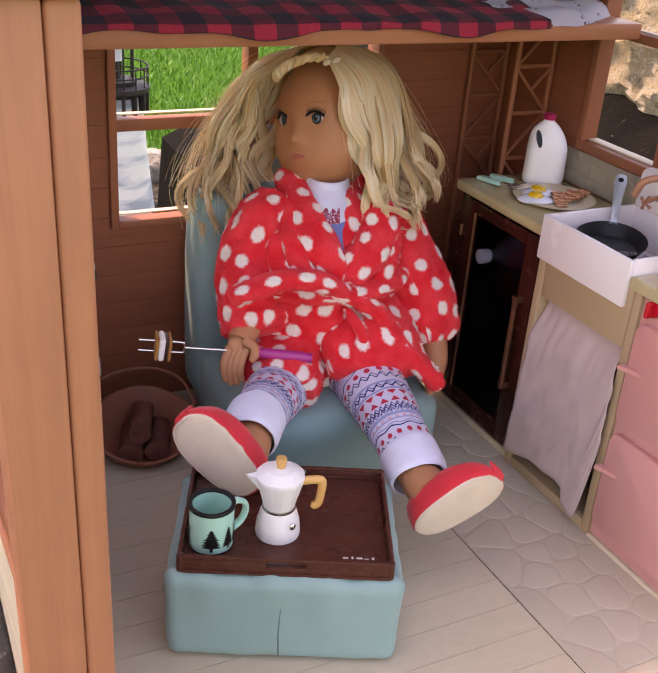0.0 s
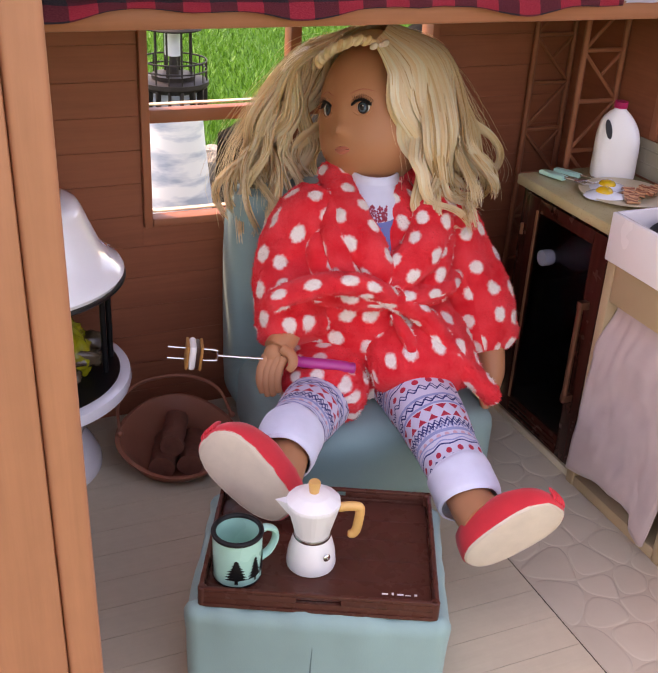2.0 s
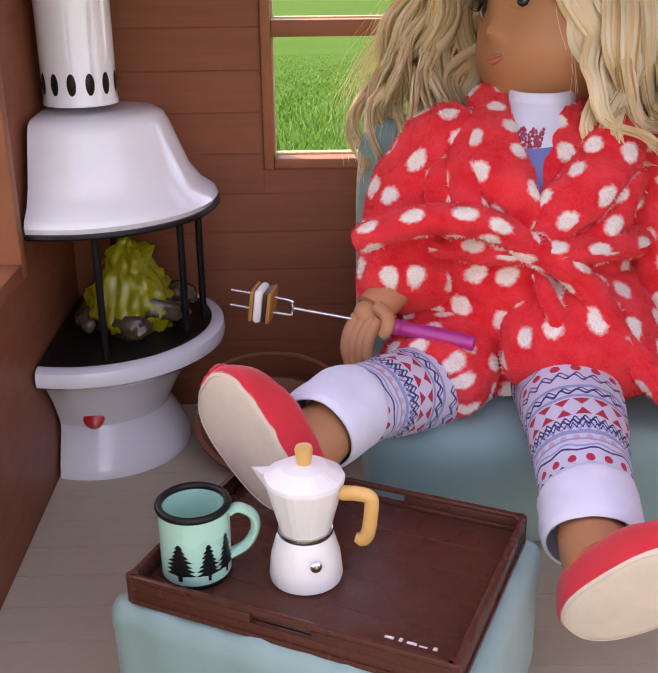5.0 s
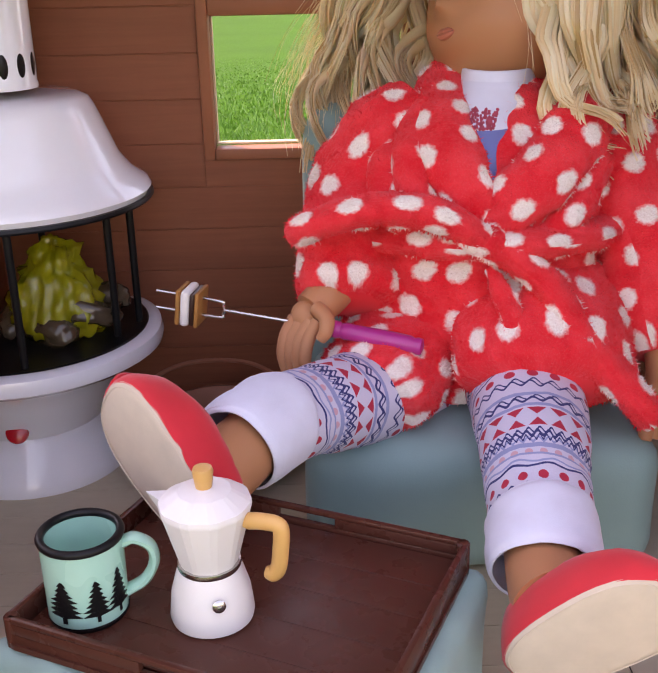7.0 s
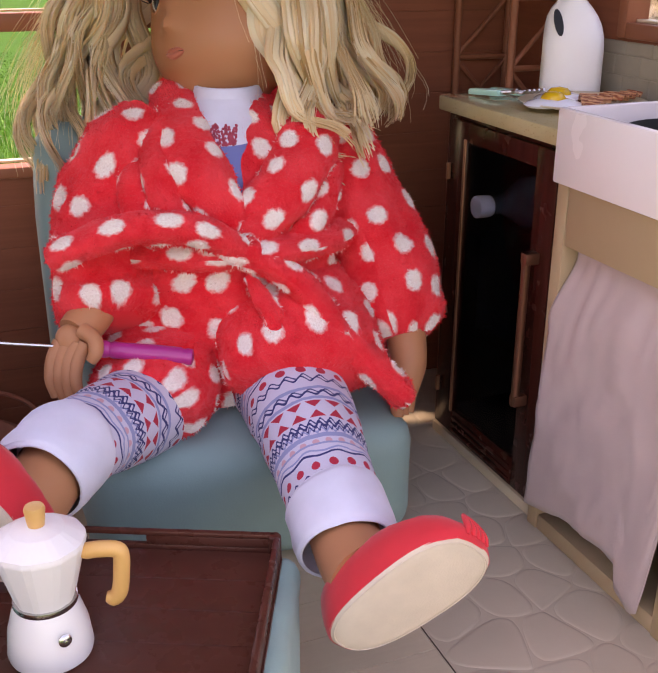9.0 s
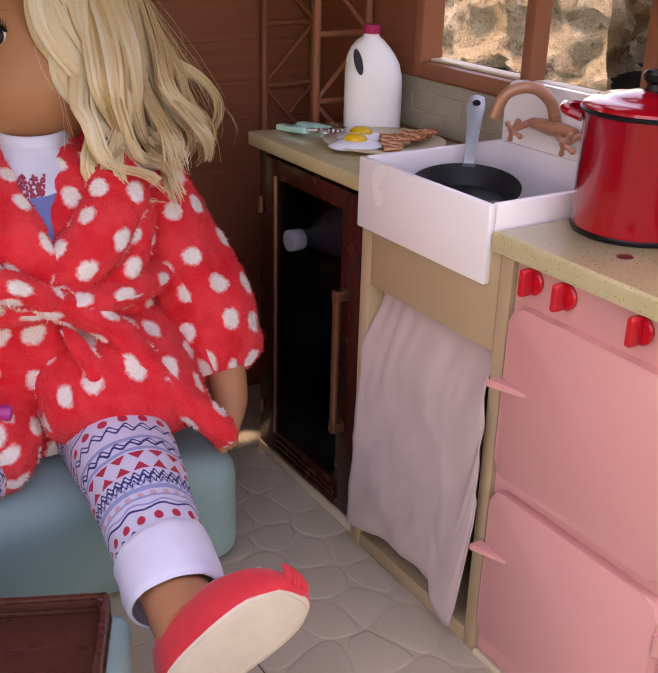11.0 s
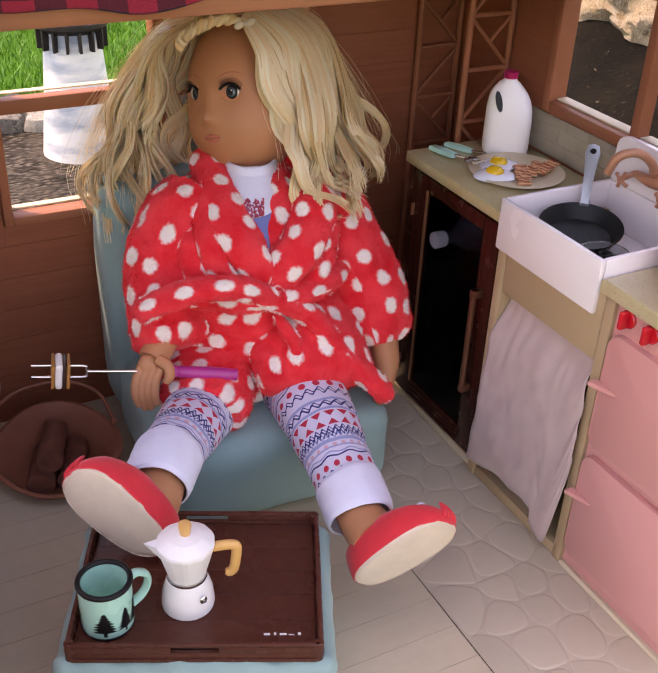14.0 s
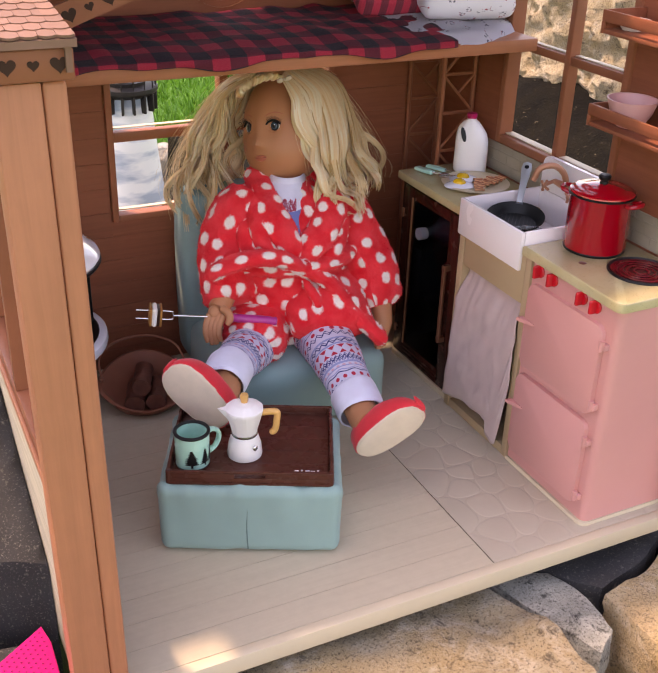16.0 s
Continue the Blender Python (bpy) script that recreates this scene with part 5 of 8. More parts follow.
def stripes_material():
    """Knitted bands: waves, triangles, dots and lines across a pale ground; u runs round the leg, v along it, in metres."""
    m, nt, b = material("patterned_knit")
    uv = nt.nodes.new("ShaderNodeSeparateXYZ")
    nt.links.new(coords(nt, "UV"), uv.inputs[0])
    u, v = uv.outputs[0], uv.outputs[1]
    base = mix(nt, noise_tex(nt, coords(nt, "UV"), 1500.0), (0.50, 0.48, 0.62), (0.63, 0.61, 0.74))
    navy, red, pink, blue = (0.03, 0.04, 0.16), (0.52, 0.03, 0.06), (0.62, 0.34, 0.40), (0.26, 0.30, 0.52)
    u = calc(nt, "DIVIDE", u, 1.45)
    vv = calc(nt, "MODULO", calc(nt, "MULTIPLY", v, -1 / 1.45), 0.058)

    def near(centre, half):
        return calc(nt, "LESS_THAN", calc(nt, "ABSOLUTE", calc(nt, "SUBTRACT", vv, centre)), half)

    def wave(centre, amp, freq, half, phase=0.0):
        s = calc(nt, "MULTIPLY", calc(nt, "SINE", calc(nt, "MULTIPLY_ADD", u, freq, phase)), amp)
        return calc(nt, "LESS_THAN", calc(nt, "ABSOLUTE", calc(nt, "SUBTRACT", calc(nt, "SUBTRACT", vv, centre), s)), half)

    def dots(centre, pitch, r):
        du = calc(nt, "SUBTRACT", calc(nt, "MODULO", calc(nt, "ADD", u, 1.0), pitch), pitch / 2)
        dv = calc(nt, "SUBTRACT", vv, centre)
        return calc(nt, "LESS_THAN", calc(nt, "ADD", calc(nt, "MULTIPLY", du, du), calc(nt, "MULTIPLY", dv, dv)), r * r)

    def triangles(centre, pitch, h, flip=1):
        du = calc(nt, "ABSOLUTE", calc(nt, "SUBTRACT", calc(nt, "MODULO", calc(nt, "ADD", u, 1.0), pitch), pitch / 2))
        dv = calc(nt, "MULTIPLY", calc(nt, "SUBTRACT", vv, centre), flip)
        inside = calc(nt, "LESS_THAN", calc(nt, "ADD", calc(nt, "MULTIPLY", du, 2 * h / (pitch * 0.85)), dv), h / 2)
        return calc(nt, "MULTIPLY", inside, calc(nt, "GREATER_THAN", dv, -h / 2))

    col = base
    for mask, tint in (
        (wave(0.004, 0.0016, 900.0, 0.0006), navy), (wave(0.0055, 0.0016, 900.0, 0.0005, 1.2), navy),
        (dots(0.0105, 0.0085, 0.0021), red), (wave(0.0155, 0.0007, 420.0, 0.0005), navy), (wave(0.0175, 0.0007, 420.0, 0.00045, 0.8), blue),
        (dots(0.0215, 0.0060, 0.0016), pink), (near(0.0250, 0.0012), blue), (wave(0.0280, 0.0011, 1500.0, 0.0007), blue),
        (wave(0.0310, 0.0013, 1400.0, 0.0009), navy), (wave(0.0326, 0.0013, 1400.0, 0.0006, 1.5), navy),
        (triangles(0.0375, 0.0085, 0.0042), red), (triangles(0.0435, 0.0085, 0.0042, -1), red),
        (near(0.0475, 0.0009), blue), (wave(0.0510, 0.0014, 900.0, 0.0008), navy), (wave(0.0523, 0.0014, 900.0, 0.0005, 1.4), navy), (near(0.0550, 0.0010), blue), (near(0.0205, 0.0005), blue), (wave(0.0290, 0.0012, 2300.0, 0.0006, 0.7), navy),
    ):
        col = mix(nt, mask, col, tint)
    nt.links.new(col, b.inputs["Base Color"])
    b.inputs["Roughness"].default_value = 0.8
    b.inputs["Specular IOR Level"].default_value = 0.15
    b.inputs["Sheen Weight"].default_value = 0.08
    bump(nt, b, noise_tex(nt, coords(nt, "UV"), 900.0, 2.0), 0.3, 0.0005)
    return m


knit_mat = stripes_material()
cuff_mat = simple("white_jersey", (0.66, 0.68, 0.81), 0.8, var=0.05, scale=60, grain=1500, bmp=0.25, sheen=0.2)
slip_mat = simple("red_slipper_cloth", (0.74, 0.030, 0.042), 0.65, var=0.1, scale=50, grain=1200, bmp=0.25, sheen=0.2)
sole_mat = simple("cream_felt_sole", (0.66, 0.55, 0.44), 0.8, var=0.07, scale=60, grain=900, bmp=0.3)
blue_mat = simple("blue_print", (0.14, 0.18, 0.42), 0.8, var=0.06)
print_mat = simple("red_print", (0.45, 0.06, 0.10), 0.7, var=0.3, scale=300)
eye_mat = simple("eye_white", (0.70, 0.68, 0.66), 0.1, var=0.02, coat=0.6)
iris_mat = simple("blue_iris", (0.055, 0.095, 0.125), 0.08, var=0.3, scale=400, coat=0.8)
dark_mat = simple("dark_lash", (0.012, 0.008, 0.008), 0.4)
lip_mat = simple("lip_paint", (0.52, 0.155, 0.10), 0.4, var=0.05)
DOLL_MATS = [skin_mat, hair_mat, robe_mat, knit_mat, cuff_mat, slip_mat, sole_mat, blue_mat, print_mat, eye_mat, iris_mat, dark_mat, lip_mat]
SKIN, HAIR, ROBE, KNIT, CUFF, SLIP, SOLE, BLUE, PRINT, EYE, IRIS, DARK, LIP = range(13)

doll = bmesh.new()
V = Vector


def folds(p, s, amp):
    """Soft swells with narrow creases between them."""
    crease = max(0.0, 0.22 - abs(noise.noise(V((p.x * 34 + s * 1.7, p.y * 34, p.z * 19 + s))))) / 0.22
    return amp * (noise.noise(V((p.x * 30 + s, p.y * 30, p.z * 34))) + 0.6 * noise.noise(V((p.x * 90, p.y * 90 + s, p.z * 60))) - 0.75 * crease)


def lobed(rows, mat, n=44, turn=0.0, amp=0.002, sup=2.4, seedv=0.0, cap0=True, cap1=True):
    """A cloth body of rings: rows of (centre, half width, half depth)."""
    rings, uvs, run = [], [], 0.0
    ct, st_ = math.cos(turn), math.sin(turn)
    for i, (c, rx, ry) in enumerate(rows):
        c = V(c)
        ring = []
        for k in range(n):
            a = 2 * math.pi * k / n
            cs, sn = math.cos(a), math.sin(a)
            q = (abs(cs) ** sup + abs(sn) ** sup) ** (-1 / sup)
            p = V((rx * cs * q, ry * sn * q, 0))
            p = c + V((p.x * ct - p.y * st_, p.x * st_ + p.y * ct, 0))
            o = (p - c).normalized()
            ring.append(p + o * folds(p, seedv, amp))
        if rings:
            run += sum((p - q).length for p, q in zip(ring, rings[-1])) / n
        rings.append(ring)
        steps_ = [0.0]
        for k in range(n):
            steps_.append(steps_[-1] + (ring[(k + 1) % n] - ring[k]).length)
        uvs.append([(rows[len(rows) // 3][1] * 5.9 * s / steps_[-1], run) for s in steps_])
    skin_rings(doll, rings, mat=mat, uv=uvs, cap0=cap0, cap1=cap1)


def limb(points, radii, mat, n=24, amp=0.0012, steps=5, flat=1.0, seedv=0.0, cap=True, u0=0.0, from_end=False):
    """A cloth or vinyl limb along a bent line."""
    pts = smooth_line(points, steps)
    rr = [r for r in np.interp(np.linspace(0, 1, len(pts)), np.linspace(0, 1, len(radii)), radii)]
    if mat == ROBE and cap:
        # rolled hem at the open end
        for k, f in ((1, 0.62), (2, 0.88), (3, 0.98)):
            rr[-k] *= f
    rings, uvs, run, side = [], [], 0.0, None
    for i, p in enumerate(pts):
        d = (pts[min(i + 1, len(pts) - 1)] - pts[max(i - 1, 0)]).normalized()
        side = d.cross(V((0, 0, 1))) if side is None else side
        side = side if side.length > 1e-3 else V((1, 0, 0))
        side = (side - d * side.dot(d)).normalized()
        other = d.cross(side)
        if i:
            run += (p - pts[i - 1]).length
        ring = []
        for k in range(n):
            a = 2 * math.pi * k / n
            o = side * math.cos(a) + other * flat * math.sin(a)
            q = p + o * rr[i]
            ring.append(q + o * folds(q, seedv, amp))
        rings.append(ring)
        uvs.append([(u0 + rr[len(rr) // 2] * 6.2832 * k / n, u0 + run) for k in range(n + 1)])
    if from_end:
        uvs = [[(a, c - u0 - run) for a, c in row] for row in uvs]
    skin_rings(doll, rings, mat=mat, uv=uvs, cap0=cap, cap1=cap)


# robe body
TURN = radians(-22)
rows = []
for z, x, y, rx, ry in ((0.096, -0.060, -0.135, 0.080, 0.062), (0.112, -0.060, -0.133, 0.086, 0.065), (0.135, -0.058, -0.130, 0.088, 0.067), (0.160, -0.056, -0.128, 0.084, 0.066), (0.182, -0.055, -0.126, 0.077, 0.064), (0.194, -0.054, -0.125, 0.074, 0.063), (0.206, -0.053, -0.123, 0.077, 0.066), (0.225, -0.050, -0.118, 0.079, 0.064), (0.245, -0.047, -0.111, 0.077, 0.057), (0.262, -0.044, -0.104, 0.069, 0.048), (0.275, -0.041, -0.098, 0.055, 0.040), (0.285, -0.039, -0.092, 0.036, 0.032), (0.288, -0.039, -0.090, 0.022, 0.022)):
    rows.append(((x, y, z), rx, ry))
fine = []
for (c0_, a0, b0), (c1_, a1, b1) in zip(rows, rows[1:]):
    for k in range(4):
        t = k / 4
        fine.append((tuple(V(c0_).lerp(V(c1_), t)), a0 + (a1 - a0) * t, b0 + (b1 - b0) * t))
lobed(fine + [rows[-1]], ROBE, 84, TURN, 0.0055, 2.3)
# skirts of the robe over the thighs, parting in the middle
limb([(-0.098, -0.130, 0.128), (-0.110, -0.170, 0.118), (-0.128, -0.203, 0.115), (-0.138, -0.216, 0.112)], [0.046, 0.044, 0.041, 0.038], ROBE, 40, 0.0036, 6, 0.72, 5.0, u0=0.31)
limb([(-0.020, -0.130, 0.150), (-0.024, -0.178, 0.146), (-0.027, -0.212, 0.134), (-0.030, -0.234, 0.120)], [0.058, 0.058, 0.055, 0.051], ROBE, 40, 0.0036, 6, 0.66, 9.0, u0=0.57)
# sleeves
limb([(-0.092, -0.098, 0.262), (-0.119, -0.112, 0.240), (-0.136, -0.130, 0.205), (-0.143, -0.152, 0.174), (-0.145, -0.169, 0.155)], [0.029, 0.036, 0.037, 0.035, 0.032], ROBE, 36, 0.0046, 7, 1.0, 2.0, u0=0.13)
limb([(0.002, -0.106, 0.262), (0.026, -0.116, 0.242), (0.043, -0.134, 0.210), (0.054, -0.162, 0.172), (0.054, -0.196, 0.125)], [0.030, 0.036, 0.036, 0.035, 0.034], ROBE, 36, 0.0046, 7, 1.0, 4.0, u0=0.77)
# collar and crossing lapels
limb([(-0.040, -0.055, 0.288), (-0.068, -0.072, 0.287), (-0.080, -0.110, 0.277), (-0.083, -0.146, 0.262), (-0.076, -0.177, 0.240), (-0.062, -0.191, 0.208)], [0.012, 0.016, 0.019, 0.020, 0.019, 0.016], ROBE, 24, 0.0026, 6, 0.55, 6.0, u0=0.41)
limb([(-0.040, -0.055, 0.292), (-0.006, -0.078, 0.290), (0.010, -0.112, 0.278), (0.002, -0.150, 0.264), (-0.024, -0.180, 0.238), (-0.064, -0.194, 0.210)], [0.012, 0.016, 0.019, 0.022, 0.021, 0.016], ROBE, 24, 0.0026, 6, 0.55, 8.0, u0=0.92)
# belt, its knot and its two ends
ring = []
for k in range(25):
    a = 2 * math.pi * k / 24
    p = V((0.081 * math.cos(a), 0.071 * math.sin(a), 0))
    ring.append((-0.054 + p.x * math.cos(TURN) - p.y * math.sin(TURN), -0.126 + p.x * math.sin(TURN) + p.y * math.cos(TURN), 0.195 + 0.006 * math.sin(a + 2.6)))
limb(ring, [0.0140] * 2, ROBE, 18, 0.0020, 3, 0.7, 1.0, cap=False, u0=0.21)
limb([(-0.062, -0.200, 0.203), (-0.082, -0.203, 0.216), (-0.108, -0.201, 0.224), (-0.136, -0.195, 0.223), (-0.162, -0.190, 0.214), (-0.180, -0.187, 0.207)], [0.012, 0.0145, 0.0150, 0.0150, 0.0145, 0.0125], ROBE, 20, 0.0022, 6, 0.72, 3.3, u0=0.66)
limb([(-0.066, -0.199, 0.204), (-0.046, -0.203, 0.194), (-0.026, -0.210, 0.178), (-0.010, -0.224, 0.155), (0.012, -0.243, 0.128), (0.030, -0.254, 0.106)], [0.012, 0.0140, 0.0140, 0.0145, 0.0150, 0.0140], ROBE, 20, 0.0022, 6, 0.72, 4.1, u0=0.05)
limb([(-0.080, -0.197, 0.208), (-0.070, -0.201, 0.206), (-0.058, -0.200, 0.203), (-0.052, -0.198, 0.201)], [0.008, 0.0125, 0.0125, 0.009], ROBE, 20, 0.0016, 5, 0.8, 2.9, u0=0.37)
# folds: gathers over the chest and the front edge below the belt
for pts, r_, sd_ in (
    ([(-0.078, -0.100, 0.283), (-0.099, -0.136, 0.262), (-0.104, -0.168, 0.238), (-0.094, -0.190, 0.210)], 0.0125, 1.1),
    ([(-0.100, -0.112, 0.268), (-0.118, -0.146, 0.244), (-0.116, -0.170, 0.220), (-0.104, -0.184, 0.202)], 0.0115, 2.3),
    ([(0.004, -0.128, 0.272), (0.010, -0.158, 0.244), (-0.006, -0.182, 0.218), (-0.030, -0.196, 0.200)], 0.0125, 3.7),
    ([(-0.060, -0.200, 0.186), (-0.050, -0.219, 0.166), (-0.046, -0.232, 0.142), (-0.048, -0.236, 0.116)], 0.0085, 4.9),
):
    limb(pts, [r_ * 0.7, r_, r_, r_ * 0.8], ROBE, 20, 0.0022, 6, 0.75, sd_, u0=sd_ * 0.17)
# shirt front in the opening of the robe
rows = [((-0.049, -0.116, 0.214), 0.031, 0.078), ((-0.048, -0.115, 0.224), 0.030, 0.076), ((-0.046, -0.112, 0.245), 0.029, 0.067), ((-0.043, -0.108, 0.262), 0.0275, 0.056), ((-0.041, -0.103, 0.275), 0.026, 0.046), ((-0.040, -0.100, 0.282), 0.0255, 0.040), ((-0.039, -0.098, 0.287), 0.0245, 0.035), ((-0.039, -0.097, 0.293), 0.0240, 0.0325), ((-0.039, -0.097, 0.2935), 0.0225, 0.0305)]
for k, (lo3, hi3) in enumerate(zip(rows, rows[1:])):
    lobed([lo3, hi3], (IRIS, BLUE, BLUE, CUFF, CUFF, CUFF, CUFF, CUFF)[k], 36, TURN, 0.0, 2.0, cap0=False, cap1=False)
for k in range(230):
    u, w = -0.0105 + 0.021 * rnd.random(), rnd.random()
    # a row of small peaks, filled with specks
    zz = 0.2625 + 0.0115 * w * (0.55 + 0.45 * abs(math.sin(u * 430)))
    t = (zz - 0.262) / 0.013
    cy, ry_, rx_ = -0.108 + 0.005 * t, 0.0565 - 0.010 * t, 0.0279 - 0.0015 * t
    a = u / rx_
    q = V((rx_ * math.sin(a), -ry_ * math.cos(a), 0))
    ball(doll, V((-0.043 + 0.002 * t + q.x * math.cos(TURN) - q.y * math.sin(TURN), cy + q.x * math.sin(TURN) + q.y * math.cos(TURN), zz)), (0.0009, 0.0005, 0.0009), PRINT, 6)

# legs
limb([(-0.098, -0.160, 0.100), (-0.140, -0.215, 0.111), (-0.175, -0.261, 0.124), (-0.195, -0.289, 0.128)], [0.036, 0.031, 0.0265, 0.025], KNIT, 32, 0.0012, 6, 0.95, 1.0, u0=0.012, from_end=True)
limb([(-0.186, -0.2765, 0.1290), (-0.190, -0.282, 0.1300), (-0.2035, -0.3015, 0.1292), (-0.2075, -0.308, 0.1282), (-0.2085, -0.3095, 0.1279)], [0.0258, 0.0278, 0.0276, 0.0266, 0.0240], CUFF, 36, 0.0010, 5, 0.97, 2.0, cap=False)
limb([(-0.188, -0.280, 0.131), (-0.208, -0.312, 0.126), (-0.224, -0.332, 0.122)], [0.019, 0.019, 0.021], SKIN, 20, 0.0, 4)
limb([(-0.030, -0.160, 0.106), (-0.040, -0.240, 0.106), (-0.050, -0.305, 0.100), (-0.055, -0.342, 0.093)], [0.040, 0.0345, 0.0285, 0.0265], KNIT, 32, 0.0012, 6, 0.95, 4.0, u0=0.034, from_end=True)
limb([(-0.0540, -0.331, 0.0953), (-0.0545, -0.337, 0.0938), (-0.058, -0.358, 0.0885), (-0.0595, -0.365, 0.0865), (-0.0598, -0.3665, 0.0860)], [0.0270, 0.0288, 0.0286, 0.0278, 0.0250], CUFF, 36, 0.0010, 5, 0.97, 5.0, cap=False)
limb([(-0.055, -0.335, 0.095), (-0.060, -0.368, 0.088), (-0.060, -0.392, 0.086)], [0.019, 0.019, 0.021], SKIN, 20, 0.0, 4)


def slipper(centre, toe, out, length, width, height):
    """A soft slipper: a felt sole seen from below and a rounded cloth upper."""
    u = V(toe).normalized()
    nrm = V(out)
    nrm = (nrm - u * nrm.dot(u)).normalized()
    w = nrm.cross(u)
    m = Matrix(((*u.to_4d()[:3],), (*w,), (*nrm,))).transposed().to_4x4()
    m.translation = V(centre)

    def foot(t, grow):
        a = 2 * math.pi * t
        cs, sn = math.cos(a), math.sin(a)
        q = (abs(cs) ** 2.6 + abs(sn) ** 2.6) ** (-1 / 2.6)
        wide = 1.0 + 0.12 * cs
        return (length / 2 * grow * cs * q, width / 2 * grow * wide * sn * q)

    n = 40
    rings = []
    for grow, h in ((0.0, 0.0012), (0.80, 0.0012), (0.93, 0.0004), (0.975, -0.0010)):
        rings.append([m @ V((*foot(k / n, max(grow, 0.01)), h)) for k in range(n)])
    skin_rings(doll, rings, mat=SOLE, cap1=False)
    rings = []
    for grow, h, ins in ((0.965, -0.0004, 0), (1.0, -0.003, 0), (1.01, -0.010, 0), (0.99, -0.018, 0.1), (0.94, -0.026, 0.25), (0.78, -0.032, 0.4), (0.55, -0.036, 0.5)):
        ring = []
        for k in range(n):
            x, y = foot(k / n, grow)
            lift = h * (1.0 if x < 0 else 1.0 - 0.25 * (x / (length / 2)) ** 2)
            p = V((x - ins * length * 0.10, y, lift * height / 0.036))
            ring.append(m @ (p + V((0, 0, folds(p * 1.3, length * 100, 0.0012)))))
        rings.append(ring)
    skin_rings(doll, rings, mat=SLIP, cap0=False, cap1=True)
    pom = m @ V((length * 0.30, 0, -height * 0.82))
    ball(doll, pom, 0.0048, CUFF, 12)
    # a gathered tuck at the toe and stitches along the sole
    for k in range(5):
        a = (k - 2) * 0.022
        lo_ = [V((*foot(a, 1.0 + 0.006 * (k % 2)), -0.003)), V((*foot(a * 0.8, 1.022), -0.010 * height / 0.036)), V((*foot(a * 0.5, 0.985), -0.021 * height / 0.036))]
        tube(smooth_line([m @ p for p in lo_], 3), [0.0010, 0.0016, 0.0019, 0.0019, 0.0019, 0.0016, 0.0008], 6, doll, SLIP)
    tube([m @ V((*foot(k / 60, 0.925), 0.0007)) for k in range(61)], 0.00035, 4, doll, SOLE)


slipper((-0.2475, -0.3335, 0.1345), (-0.050, 0.046, 0.058), (-0.62, -0.74, -0.10), 0.090, 0.056, 0.031)
slipper((-0.0505, -0.4175, 0.0885), (0.058, -0.026, 0.060), (-0.22, -0.88, -0.30), 0.092, 0.050, 0.031)

# arms and hands: the fingers hang over the fork's shaft, the thumb lies before it
limb([(-0.147, -0.160, 0.172), (-0.157, -0.173, 0.163), (-0.167, -0.181, 0.156)], [0.0150, 0.0138, 0.0125], SKIN, 20, 0.0, 4)
ball(doll, V((-0.1705, -0.184, 0.1525)), (0.0098, 0.0082, 0.0115), SKIN, 20, Matrix.Rotation(radians(-24), 4, "Y"))
for k in range(4):
    f_ = 0.0048 * k
    limb([(-0.1775 + f_, -0.1835 - 0.0028 * k, 0.1530), (-0.1835 + f_ * 0.95, -0.1870 - 0.0026 * k, 0.1425), (-0.1860 + f_ * 0.95, -0.1905 - 0.0026 * k, 0.1315), (-0.1845 + f_ * 0.95, -0.1935 - 0.0024 * k, (0.1205, 0.1175, 0.1185, 0.1225)[k])], [0.0046, 0.0046, 0.0042, 0.0030], SKIN, 14, 0.0, 5)
limb([(-0.1640, -0.1890, 0.1605), (-0.1585, -0.1975, 0.1570), (-0.1590, -0.2020, 0.1500), (-0.1625, -0.2020, 0.1445)], [0.0052, 0.0049, 0.0045, 0.0034], SKIN, 14, 0.0, 5)
limb([(0.056, -0.184, 0.150), (0.054, -0.201, 0.128), (0.050, -0.214, 0.112), (0.042, -0.226, 0.096)], [0.0150, 0.0140, 0.0125, 0.008], SKIN, 18, 0.0, 5)
for k in range(3):
    limb([(0.039 + 0.005 * k, -0.219 + 0.002 * k, 0.108), (0.035 + 0.005 * k, -0.229 + 0.002 * k, 0.094), (0.033 + 0.005 * k, -0.234 + 0.002 * k, 0.085)], [0.006, 0.0055, 0.004], SKIN, 10, 0.0, 3)

# head: built facing -y about its own centre, then turned towards the fire
HEADM = Matrix.Translation((-0.0300, -0.0660, 0.3385)) @ Matrix.Rotation(radians(-59.5), 4, "Z") @ Matrix.Rotation(radians(-14), 4, "Y") @ Matrix.Rotation(radians(-10.5), 4, "X") @ Matrix.Scale(1.06, 4)


